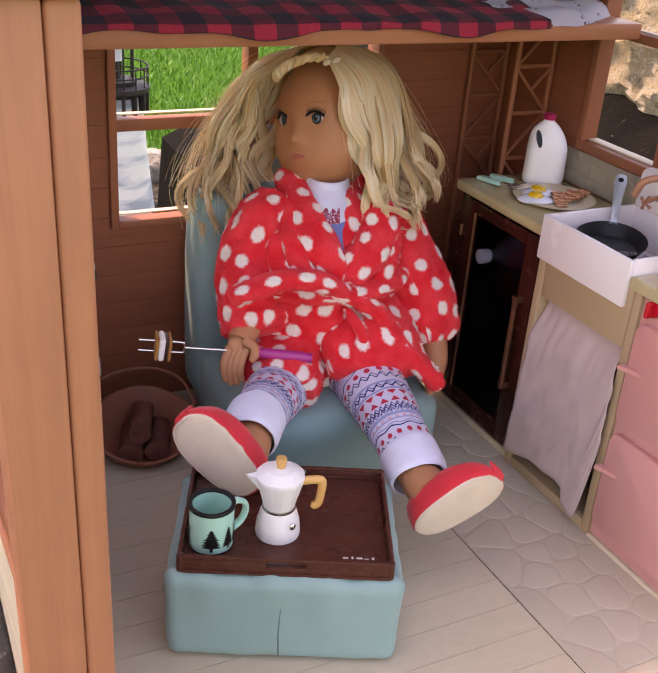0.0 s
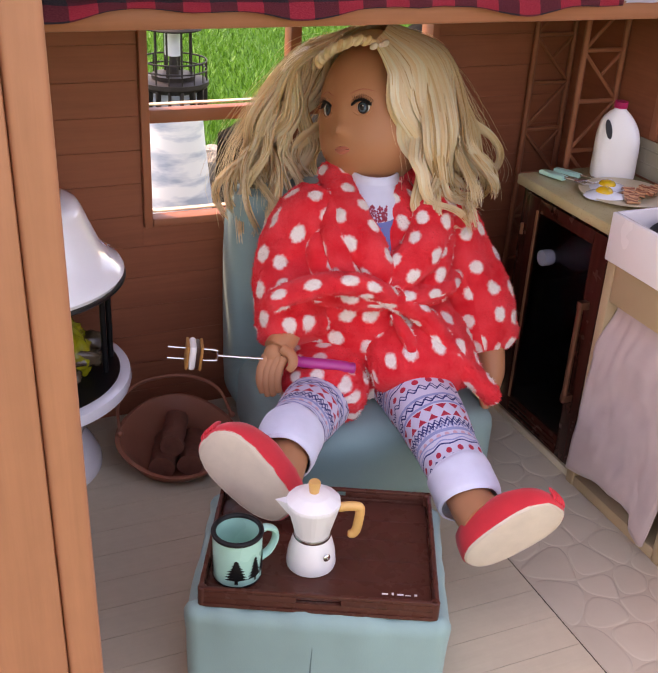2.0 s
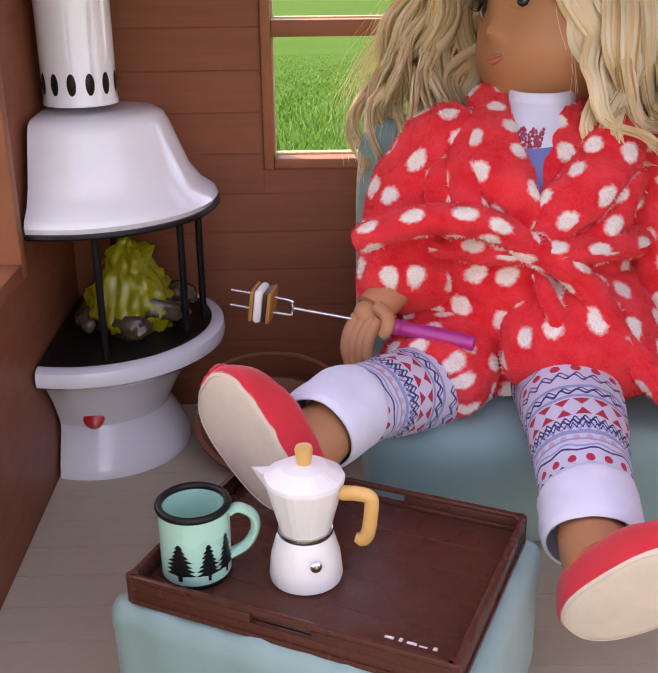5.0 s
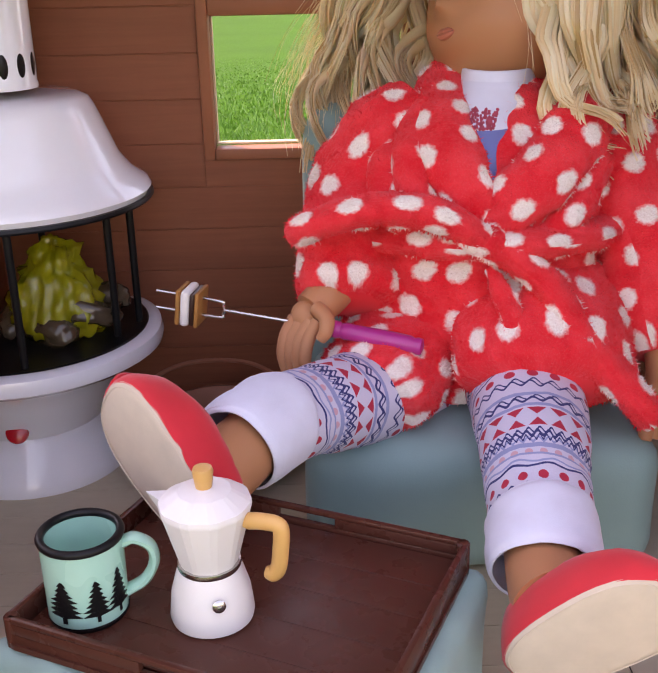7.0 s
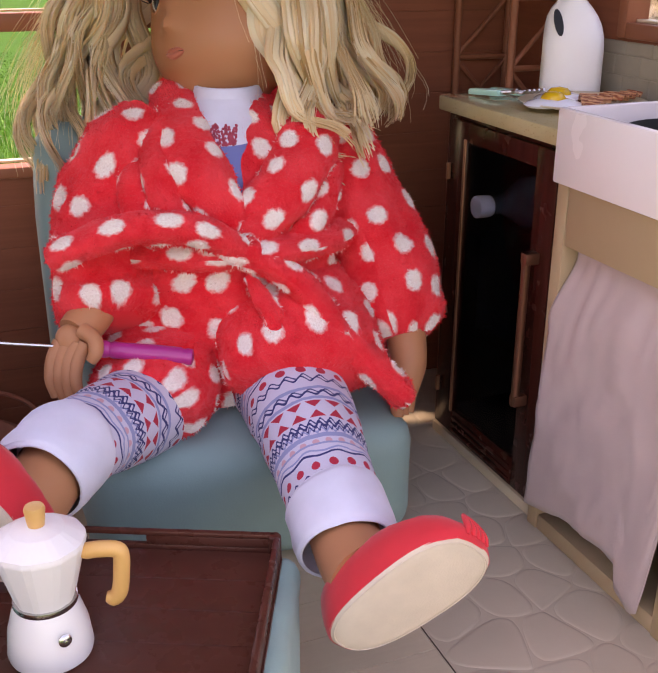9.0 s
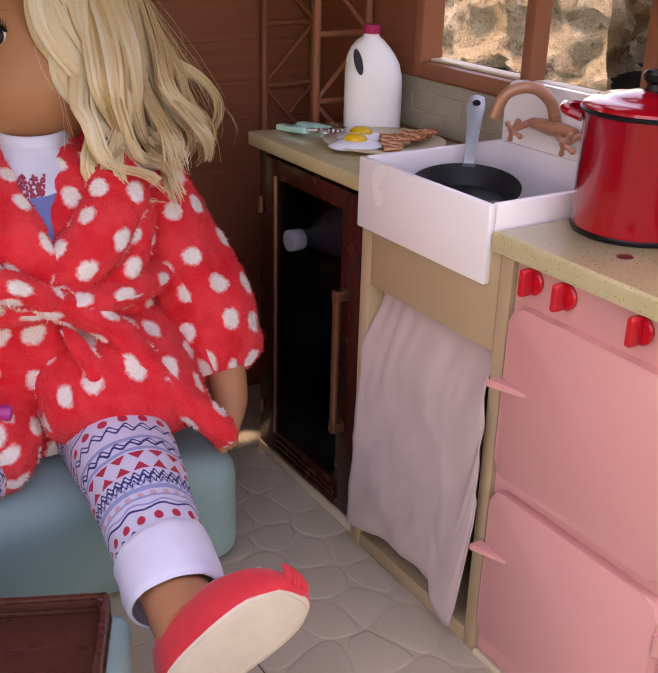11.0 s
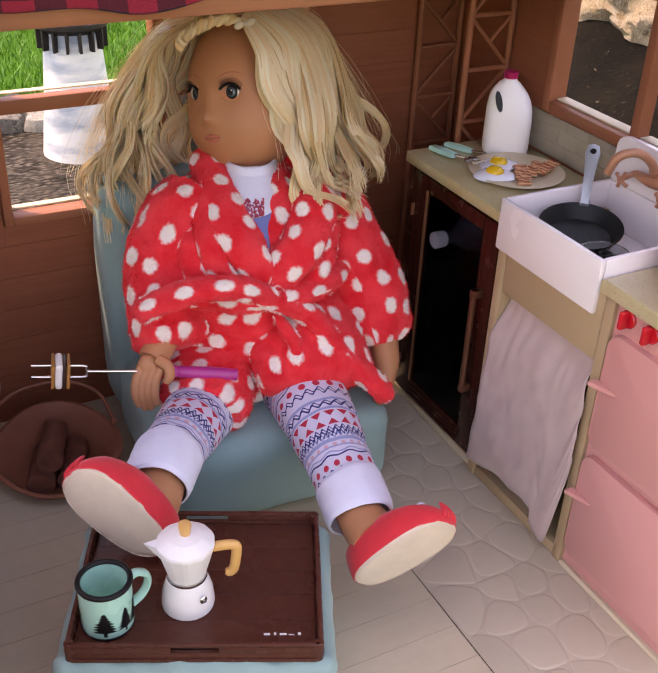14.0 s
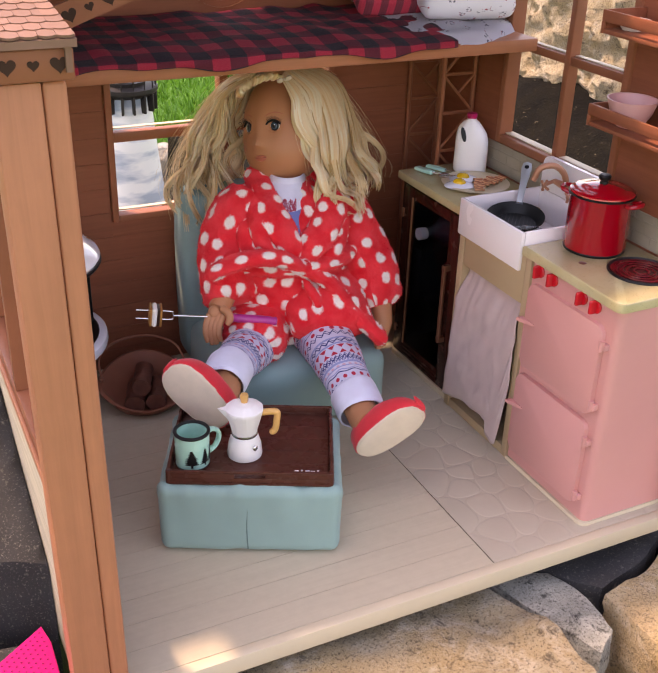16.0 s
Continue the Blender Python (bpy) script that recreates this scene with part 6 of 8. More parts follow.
def skin_at(x, y, z):
    """From the unit ball to the doll's face: cheeks, brow, eye hollows, nose and chin."""
    front = max(0.0, -y)
    wx = 0.0490 * (1 + 0.30 * max(0, -z) * (1 + z)) if z < 0 else 0.0490
    full = math.sqrt((1 - abs(z) ** 3 + 1e-6) / (1 - z * z + 1e-6)) if z < 0 else 1.0
    full = min(full, 1.22)
    p = V((x * wx * (0.4 + 0.6 * full), y * full * (0.0485 if y < 0 else 0.046), z * (0.066 if z > 0 else 0.067)))
    cheek = 0.0030 * math.exp(-((z + 0.46) ** 2) / 0.06 - (abs(x) - 0.45) ** 2 / 0.08)
    nose = 0.0076 * math.exp(-((x / 0.115) ** 2) - ((z + 0.235) / 0.085) ** 2) + 0.0014 * math.exp(-((x / 0.10) ** 2) - ((z + 0.02) / 0.20) ** 2)
    wings = 0.0018 * math.exp(-(((abs(x) - 0.13) / 0.07) ** 2) - ((z + 0.28) / 0.07) ** 2)
    hollow = 0.0030 * math.exp(-(((abs(x) - 0.40) / 0.17) ** 2) - ((z - 0.06) / 0.14) ** 2)
    muzzle = 0.0030 * math.exp(-((x / 0.26) ** 2) - ((z + 0.56) / 0.13) ** 2)
    cleft = 0.0016 * math.exp(-((x / 0.22) ** 2) - ((z + 0.70) / 0.05) ** 2)
    chin = 0.0040 * math.exp(-((x / 0.24) ** 2) - ((z + 0.84) / 0.12) ** 2)
    p.y -= (cheek + nose + wings - hollow + muzzle - cleft + chin) * (1 if front > 0 else 0)
    return p


head = bmesh.new()
ball(head, V((0, 0, 0)), 1.0, SKIN, 72)
for v in head.verts:
    v.co = skin_at(*v.co)


def on_face(x, z, out=0.0):
    ux, uz = x / 0.0495, z / 0.066
    uz = z / 0.067 if z < 0 else uz
    p = skin_at(ux, -math.sqrt(max(0.01, 1 - ux * ux - uz * uz)), uz)
    return V((x, p.y - out, z))


MZ = -0.0325
for sgn, r in ((1, 0.0020), (-1, 0.0026)):
    lip = []
    for t in (-1, -0.6, -0.25, 0, 0.25, 0.6, 1):
        arch = 0.0016 - 0.0014 * t * t - (0.0008 if t == 0 else 0) if sgn > 0 else -0.0016 + 0.0016 * t * t
        lip.append(on_face(0.0082 * t, MZ + arch, 0.0002))
    tube(smooth_line(lip, 4), [r * max(0.15, (1 - ((k - 12) / 12.2) ** 2) ** 0.6) for k in range(25)], 8, head, LIP)
tube(smooth_line([on_face(0.0078 * t, MZ + 0.0002 * t * t, 0.0016 - 0.0008 * t * t) for t in (-1, -0.5, 0, 0.5, 1)], 3), 0.00028, 5, head, DARK)
for s in (-1, 1):
    ex, ez = s * 0.0193, 0.0035
    e = on_face(ex, ez)
    tilt = Matrix.Rotation(radians(s * 20), 4, "Z")
    ball(head, e + V((0, 0.0022, 0)), (0.0068, 0.0048, 0.0064), EYE, 20, tilt)
    look_x = 0.0012
    ball(head, e + V((look_x, -0.0010, 0)), (0.0050, 0.0021, 0.0055), DARK, 18, tilt)
    ball(head, e + V((look_x, -0.0012, 0)), (0.0044, 0.0022, 0.0049), IRIS, 18, tilt)
    ball(head, e + V((look_x + 0.0003, -0.0027, 0)), (0.0025, 0.0009, 0.0028), DARK, 12, tilt)
    # glint on the pupil, modelled as a small white speck
    ball(head, e + V((look_x + 0.0014, -0.0033, 0.0014)), (0.0006, 0.0004, 0.0006), EYE, 8, tilt)
    lid = [on_face(ex + s * t * 0.0085, ez + 0.0066 - 0.0050 * t * t, 0.0018) for t in (-0.95, -0.5, 0, 0.5, 1.0)]
    tube(smooth_line(lid, 4), [0.0005] + [0.0013] * 15 + [0.0007], 8, head, DARK)
    cover = [on_face(ex + s * t * 0.0090, ez + 0.0092 - 0.0050 * t * t, -0.0006) for t in (-1, -0.5, 0, 0.5, 1.0)]
    tube(smooth_line(cover, 4), [0.0006] + [0.0019] * 15 + [0.0006], 8, head, SKIN)
    under = [on_face(ex + s * t * 0.0075, ez - 0.0068 + 0.0042 * t * t, 0.0003) for t in (-1, -0.5, 0, 0.5, 1.0)]
    tube(smooth_line(under, 4), [0.0003] + [0.0009] * 15 + [0.0003], 6, head, SKIN)
    for t in np.linspace(-0.5, 1.05, 12):
        p = on_face(ex + s * t * 0.0085, ez + 0.0068 - 0.0050 * t * t, 0.0024)
        tube([p, p + V((s * (0.0006 + 0.0016 * t), -0.0030, 0.0016)), p + V((s * (0.0014 + 0.0032 * t), -0.0042, 0.0050))], [0.0004, 0.0003, 0.0001], 4, head, DARK)
    brow = [on_face(ex + s * t * 0.011, 0.0190 - 0.0035 * t * t + 0.001 * t, 0.0001) for t in (-0.9, -0.3, 0.3, 1.0)]
    tube(smooth_line(brow, 4), [0.0001] + [0.0004] * 10 + [0.0002, 0.0001], 5, head, LIP)
bmesh.ops.transform(head, matrix=HEADM, verts=head.verts)
tmp = bpy.data.meshes.new("tmp")
head.to_mesh(tmp)
head.free()
doll.from_mesh(tmp)
bpy.data.meshes.remove(tmp)
limb([(-0.040, -0.092, 0.285), (-0.036, -0.080, 0.305), (-0.034, -0.075, 0.320)], [0.021, 0.020, 0.022], SKIN, 24, 0.0, 4)

# hair: locks that start on the scalp, run over the skull and fall in waves
hr = random.Random(11)


def lock(points, r, mat=HAIR, n=5, flat=0.45, u0=0.0):
    pts = [V(p) for p in points]
    m = len(pts)
    rr = [r * (0.55 + 0.45 * min(1, 4 * k / m)) * (1 - 0.93 * max(0, (k / m - 0.45) / 0.55) ** 1.3) + 0.0001 for k in range(m)]
    rings, uvs, run, side = [], [], 0.0, None
    hc = HEADM.translation
    for i, p in enumerate(pts):
        d = (pts[min(i + 1, m - 1)] - pts[max(i - 1, 0)]).normalized()
        o = (p - hc)
        o = (o - d * o.dot(d)).normalized()
        s = d.cross(o)
        run += (p - pts[i - 1]).length if i else 0
        rings.append([p + s * rr[i] * math.cos(2 * math.pi * k / n) + o * rr[i] * flat * math.sin(2 * math.pi * k / n) for k in range(n)])
        uvs.append([(u0 + 0.012 * k / n, run) for k in range(n + 1)])
    skin_rings(doll, rings, mat=mat, uv=uvs)


def skull(az, el, lift=1.0):
    """A place on the scalp: az from the brow (0) to either side, el from the ears (0) to the crown (90)."""
    a, e = radians(az), radians(el)
    return HEADM @ V((0.0485 * lift * math.sin(a) * math.cos(e), -0.0495 * lift * math.cos(a) * math.cos(e), 0.0585 * lift * math.sin(e)))


cap_ = bmesh.new()
ball(cap_, V((0, 0.003, 0.004)), (0.0512, 0.0512, 0.0712), HAIR, 32)
kill = [f for f in cap_.faces if (lambda c: c.y < 0.006 and c.z < 0.063)(f.calc_center_median()) or f.calc_center_median().z < -0.035]
bmesh.ops.delete(cap_, geom=kill, context="FACES")
bmesh.ops.transform(cap_, matrix=HEADM, verts=cap_.verts)
tmp = bpy.data.meshes.new("tmp")
cap_.to_mesh(tmp)
cap_.free()
doll.from_mesh(tmp)
bpy.data.meshes.remove(tmp)

# hair lines over the ear by the fire
FIRE_SIDE = [
    [(-0.088, -0.078, 0.407), (-0.104, -0.044, 0.380), (-0.110, -0.030, 0.338), (-0.119, -0.038, 0.298), (-0.128, -0.076, 0.260), (-0.132, -0.094, 0.226)],
    [(-0.080, -0.078, 0.414), (-0.110, -0.056, 0.388), (-0.126, -0.042, 0.343), (-0.145, -0.046, 0.302), (-0.154, -0.062, 0.258), (-0.146, -0.080, 0.204)],
    [(-0.066, -0.066, 0.418), (-0.102, -0.042, 0.396), (-0.134, -0.030, 0.350), (-0.160, -0.032, 0.308), (-0.176, -0.040, 0.264), (-0.166, -0.052, 0.220)],
    [(-0.048, -0.050, 0.419), (-0.066, -0.016, 0.394), (-0.092, -0.008, 0.342), (-0.118, -0.014, 0.298), (-0.132, -0.022, 0.256), (-0.128, -0.034, 0.216)],
]
# behind the head, then down to the cheek by the kitchen
KITCHEN_SIDE = [
    [(-0.020, -0.040, 0.420), (0.006, -0.010, 0.396), (0.014, -0.008, 0.340), (0.022, -0.012, 0.294), (0.024, -0.020, 0.268), (0.018, -0.026, 0.250)],
    [(-0.008, -0.046, 0.421), (0.046, -0.034, 0.396), (0.070, -0.052, 0.346), (0.088, -0.070, 0.312), (0.098, -0.084, 0.282), (0.086, -0.094, 0.258)],
    [(-0.012, -0.058, 0.422), (0.042, -0.072, 0.398), (0.062, -0.098, 0.348), (0.076, -0.112, 0.312), (0.086, -0.122, 0.284), (0.076, -0.136, 0.260)],
    [(-0.026, -0.076, 0.421), (0.008, -0.104, 0.396), (0.018, -0.130, 0.345), (0.017, -0.146, 0.304), (0.024, -0.164, 0.270), (0.048, -0.178, 0.250)],
    [(-0.046, -0.096, 0.414), (-0.038, -0.118, 0.388), (-0.0335, -0.128, 0.352), (-0.0255, -0.131, 0.312), (-0.022, -0.162, 0.274), (0.012, -0.188, 0.241)],
]
GUIDES = FIRE_SIDE + KITCHEN_SIDE


def along_guides(q, depth):
    """A hair line between two neighbouring guides; depth pulls it towards the head."""
    q = q * (len(GUIDES) - 1)
    i = min(int(q), len(GUIDES) - 2)
    f = q - i
    hc = HEADM.translation
    out = []
    for k in range(6):
        p = V(GUIDES[i][k]).lerp(V(GUIDES[i + 1][k]), f)
        pull = V((hc.x, hc.y, p.z)).lerp(p, 1.0 - depth * (0.35 if i == len(GUIDES) - 2 else 1.0) * (0.10, 0.07, 0.26, 0.30, 0.30, 0.30)[k])
        out.append(pull)
    return out


def hair_line(q, depth, centre, cdepth, wave, off, cling):
    """One hair of a lock: gathered to the lock's centre line and bent in its waves."""
    phase, freq, amp, ends, cut, sway = wave
    line = smooth_line(along_guides(min(max(q, 0), 1), depth), 6)
    mid = smooth_line(along_guides(centre, cdepth), 6)
    pts, last = [], len(line) - 1
    hc = HEADM.translation
    for n_, p in enumerate(line):
        t = n_ / last
        if t > cut:
            break
        tangent = (line[min(n_ + 1, last)] - line[max(n_ - 1, 0)]).normalized()
        o = p - hc
        o = (o - tangent * o.dot(tangent)).normalized()
        s_ = tangent.cross(o)
        w = amp * min(1.0, max(0.0, (t - 0.20) / 0.34)) * math.sin(freq * t + phase)
        p = p.lerp(mid[n_], cling * min(1.0, max(0.0, (t - 0.15) / 0.5)))
        spread = 1.0 - 0.45 * max(0.0, (t - 0.5) / 0.5)
        pts.append(p + (s_ * off[0] + o * off[1]) * spread * min(1.0, 4 * t + 0.3) + s_ * w * 1.25 + o * w * (0.75 if sway > 0.5 else -0.55) + ends * max(0.0, t - 0.35) ** 1.5 * 1.7)
    return pts


LOCKS = 32
for g_ in range(LOCKS + 28):
    inner = g_ >= LOCKS
    centre = (g_ + 0.5) / LOCKS if not inner else (g_ - LOCKS + 0.5) / 28
    fire_side = centre < 0.42
    cdepth = hr.uniform(0.45, 0.95) if inner else hr.uniform(0.0, 0.24)
    wave = (hr.uniform(0, 6.28), hr.uniform(10.0, 13.5) if fire_side else hr.uniform(8.5, 11.5), hr.uniform(0.0095, 0.0145) * (1.3 if fire_side else 0.85), V((hr.gauss(0, 0.006), hr.gauss(0, 0.004), hr.gauss(0.003, 0.005))), hr.uniform(0.92, 1.0), hr.random())
    # the broad body of the lock, then the hairs that lie over it
    for k in range(4):
        pts = hair_line(centre + hr.gauss(0, 0.30 / LOCKS), cdepth + 0.06, centre, cdepth + 0.06, wave, (hr.gauss(0, 0.0028), -0.0010), 0.6)
        lock(pts, 0.0046, n=8, flat=0.30, u0=hr.random())
    for k in range(20 if inner else 40):
        own = (wave[0] + hr.gauss(0, 0.07), wave[1], wave[2] * hr.uniform(0.92, 1.08), wave[3] + V((hr.gauss(0, 0.0008), hr.gauss(0, 0.0008), hr.gauss(0, 0.001))), min(1.0, wave[4] * hr.uniform(0.93, 1.02)), wave[5])
        a_, r_ = hr.uniform(0, 6.28), 0.0044 * hr.random() ** 0.6
        pts = hair_line(centre + hr.gauss(0, 0.40 / LOCKS), max(0.0, cdepth + hr.gauss(0, 0.03)), centre, cdepth, own, (r_ * math.cos(a_), 0.0004 + 0.45 * abs(r_ * math.sin(a_))), 0.68)
        if k % 4 == 3:
            lock(pts, hr.uniform(0.0003, 0.0005), n=3, flat=0.8, u0=hr.random())
        else:
            lock(pts, hr.uniform(0.0011, 0.0021), n=5, flat=0.42, u0=hr.random())
# stray hairs that catch the light
for i in range(340):
    q = hr.random() if hr.random() < 0.38 else 0.42 * hr.random()
    ph_, am_ = hr.uniform(0, 6.28), hr.uniform(0.002, 0.008)
    line = along_guides(q, -0.25 * hr.random())
    drift = V((hr.gauss(-0.006 if q < 0.45 else 0.003, 0.010), hr.gauss(0, 0.008), hr.gauss(0.004, 0.010)))
    pts = smooth_line([p + drift * (k / 5) ** 1.3 + (V((hr.gauss(0, 0.002), hr.gauss(0, 0.002), hr.gauss(0, 0.002))) + V((0.8, 0.6, 0)) * am_ * math.sin(2.6 * k + ph_)) * (k > 0) for k, p in enumerate(line)], 4)
    tube(pts[: hr.randint(12, len(pts) - 2)], 0.00013, 3, doll, HAIR, cap=False)
# twisted hair band with its bow clip over the brow
band = [(-0.096, -0.082, 0.394), (-0.093, -0.091, 0.403), (-0.084, -0.099, 0.411), (-0.068, -0.103, 0.416), (-0.050, -0.100, 0.414)]
limb(band, [0.0034, 0.0052, 0.0058, 0.0058, 0.0046], HAIR, 16, 0.0016, 6, 0.8, 3.0)
line = smooth_line(band, 2)
for k, p in enumerate(line[:-1]):
    q_ = (line[k + 1] - p).normalized()
    m_ = q_.to_track_quat("X", "Z").to_matrix().to_4x4() @ Matrix.Rotation(radians(38), 4, "Y")
    ball(doll, p + V((0, -0.0016, 0.0006)), (0.0032, 0.0054, 0.0066), HAIR, 14, m_)
BOW = V((-0.046, -0.103, 0.412))
for s in (-1, 1):
    ball(doll, BOW + V((s * 0.0055, -0.001, 0.0012 * s)), (0.0046, 0.0022, 0.0032), SOLE, 12, Matrix.Rotation(radians(-20), 4, "Y"))
ball(doll, BOW + V((0, -0.0022, 0)), (0.0018, 0.0020, 0.0022), SOLE, 8)

# pile of the fleece
lay = doll.loops.layers.uv.verify()
robe_faces = [f for f in doll.faces if f.material_index == ROBE and len(f.verts) == 4]
areas = np.array([f.calc_area() for f in robe_faces])
doll.normal_update()
fr_ = random.Random(2)
tufts = []
for f, count in zip(robe_faces, np.random.default_rng(6).poisson(areas / areas.sum() * 95000)):
    for _ in range(int(count)):
        a, c = fr_.random(), fr_.random()
        v0, v1, v2, v3 = (l.vert.co for l in f.loops)
        u0_, u1_, u2_, u3_ = (l[lay].uv for l in f.loops)
        p = v0.lerp(v1, a).lerp(v3.lerp(v2, a), c)
        q = u0_.lerp(u1_, a).lerp(u3_.lerp(u2_, a), c)
        tufts.append((p.copy(), f.normal.copy(), q.copy()))
for p, nrm, q in tufts:
    d = (nrm + V((fr_.gauss(0, 0.55), fr_.gauss(0, 0.55), fr_.gauss(-0.35, 0.55)))).normalized()
    s = d.cross(V((fr_.random() - 0.5, fr_.random() - 0.5, fr_.random() - 0.5))).normalized() * 0.00045
    ln = 0.0014 + 0.0016 * fr_.random()
    vs = [doll.verts.new(p - s - nrm * 0.0004), doll.verts.new(p + s - nrm * 0.0004), doll.verts.new(p + d * ln)]
    f = doll.faces.new(vs)
    f.material_index = ROBE
    for l in f.loops:
        l[lay].uv = q

doll_ob = part("doll", doll, DOLL_MATS, None, "blonde vinyl doll in red dotted robe, seated on the chair", category="doll")

# ---- bedding on the loft ----
plaid_mat, nt, b = material("red_black_plaid_fleece")
uvs_ = nt.nodes.new("ShaderNodeSeparateXYZ")
nt.links.new(coords(nt, "UV"), uvs_.inputs[0])
P2 = 0.040


def chk(sock):
    return calc(nt, "LESS_THAN", calc(nt, "MODULO", calc(nt, "ADD", sock, 2.0), P2), P2 / 2)


s_ = calc(nt, "ADD", chk(uvs_.outputs[0]), chk(uvs_.outputs[1]))
fz = noise_tex(nt, coords(nt, "UV"), 700.0, 3.0)
c1 = mix(nt, ramp(nt, fz, 0.3, 0.7), (0.56, 0.018, 0.050), (0.72, 0.07, 0.11))
c2 = mix(nt, ramp(nt, fz, 0.3, 0.7), (0.16, 0.016, 0.034), (0.27, 0.045, 0.065))
c3 = mix(nt, ramp(nt, fz, 0.3, 0.7), (0.025, 0.018, 0.028), (0.07, 0.045, 0.06))
cc = mix(nt, calc(nt, "GREATER_THAN", s_, 0.5), c1, c2)
cc = mix(nt, calc(nt, "GREATER_THAN", s_, 1.5), cc, c3)
nt.links.new(cc, b.inputs["Base Color"])
b.inputs["Roughness"].default_value = 0.9
b.inputs["Sheen Weight"].default_value = 0.05
bump(nt, b, fz, 0.5, 0.001)
sheet_mat, nt, b = material("white_printed_cotton")
vor = nt.nodes.new("ShaderNodeTexVoronoi")
vor.inputs["Scale"].default_value = 75.0
nt.links.new(coords(nt, "UV", False, (1.0, 0.6, 1)), vor.inputs["Vector"])
wq = noise_tex(nt, coords(nt, "UV"), 240.0, 3.0)
mk = calc(nt, "MULTIPLY", calc(nt, "LESS_THAN", vor.outputs["Distance"], 0.34), calc(nt, "GREATER_THAN", wq, 0.56))
nt.links.new(mix(nt, mk, (0.76, 0.74, 0.80), mix(nt, calc(nt, "GREATER_THAN", noise_tex(nt, coords(nt, "UV"), 60.0), 0.55), (0.05, 0.05, 0.10), (0.40, 0.04, 0.08))), b.inputs["Base Color"])
b.inputs["Roughness"].default_value = 0.8


def drape(x0, x1, y0, y1, fn, nx=70, ny=40, thick=0.0014):
    bm = bmesh.new()
    layer = bm.loops.layers.uv.verify()
    g = [[bm.verts.new(fn(x0 + (x1 - x0) * i / nx, y0 + (y1 - y0) * j / ny, i / nx, j / ny)) for i in range(nx + 1)] for j in range(ny + 1)]
    for j in range(ny):
        for i in range(nx):
            f = bm.faces.new((g[j][i], g[j][i + 1], g[j + 1][i + 1], g[j + 1][i]))
            for loop, (a, c) in zip(f.loops, ((i, j), (i + 1, j), (i + 1, j + 1), (i, j + 1))):
                loop[layer].uv = (x0 + (x1 - x0) * a / nx, y0 + (y1 - y0) * c / ny)
    geo = bmesh.ops.solidify(bm, geom=bm.faces[:], thickness=thick)
    return bm


def blanket_at(x, y, s, t):
    soft = 0.003 * noise.noise(V((x * 40, y * 30, 4)))
    if t < 0.12:
        # the part that hangs over the beam, with a broad wavy edge
        f = 1 - t / 0.12
        drop = 0.0030 + 0.0060 * (0.5 + 0.5 * math.sin(x * 31 + 0.6)) + 0.0030 * (0.5 + 0.5 * math.sin(x * 67))
        return (x, -0.2192 - 0.0028 * (1 - (1 - f) ** 2) - 0.0016 * math.sin(x * 31 + 0.6) * f, 0.4700 - drop * f * 1.2 + soft * 0.4)
    r = (t - 0.12) / 0.88
    z = 0.4705 + 0.008 * (1 - math.exp(-r * 5)) + 0.006 * abs(noise.noise(V((x * 16, y * 16, 0)))) * min(1, 3 * r)
    return (x, -0.2192 + 0.2092 * r, max(z + soft, 0.4684))


blanket = thing("plaid_blanket", "red and black plaid fleece blanket hanging over the loft edge", "blanket")
part("cloth", drape(-0.405, 0.125, -0.2225, -0.01, blanket_at), plaid_mat, blanket)


def sheet_at(x, y, s, t):
    z = 0.4755 + 0.004 * noise.noise(V((x * 30, y * 30, 8))) + 0.010 * t
    edge = -0.2235 + 0.055 * abs(s - 0.42) ** 1.4 * 2.0
    fy = edge + (y + 0.2235) * (1 - (edge + 0.2235) / 0.21)
    if t < 0.08:
        z -= (0.08 - t) / 0.08 * 0.011
    return (x, fy, z)


sheet = thing("bed_sheet", "white printed cotton sheet folded over the loft bed", "sheet")
part("cloth", drape(0.085, 0.240, -0.2235, -0.02, sheet_at, 50, 30), sheet_mat, sheet)
pillow = thing("pillow", "white printed pillow on the loft bed", "pillow", at=(0.186, -0.122, 0.512), rz=-12)
pw = box(-0.060, 0.060, -0.050, 0.050, -0.018, 0.018, 0.012, 3)
bmesh.ops.subdivide_edges(pw, edges=[e for e in pw.edges if e.calc_length() > 0.03], cuts=7, use_grid_fill=True)
lay2 = pw.loops.layers.uv.verify()
for f in pw.faces:
    for lp in f.loops:
        lp[lay2].uv = (lp.vert.co.x, lp.vert.co.y + lp.vert.co.z * 1.3)
for v in pw.verts:
    f = (1 - (v.co.x / 0.076) ** 4) * (1 - (v.co.y / 0.051) ** 4)
    v.co.z *= 0.55 + 0.75 * max(0, f)
part("pillow_case", pw, sheet_mat, pillow).matrix_basis = pose(0, 0, 0, 24, 0, 0)
cush = thing("plaid_cushion", "dark red plaid cushion on the loft bed", "cushion", at=(0.102, -0.085, 0.505), rz=-6)
pw = box(-0.045, 0.045, -0.030, 0.030, -0.016, 0.016, 0.010, 3)
lay2 = pw.loops.layers.uv.verify()
for f in pw.faces:
    for lp in f.loops:
        lp[lay2].uv = (lp.vert.co.x * 2, lp.vert.co.y * 2)
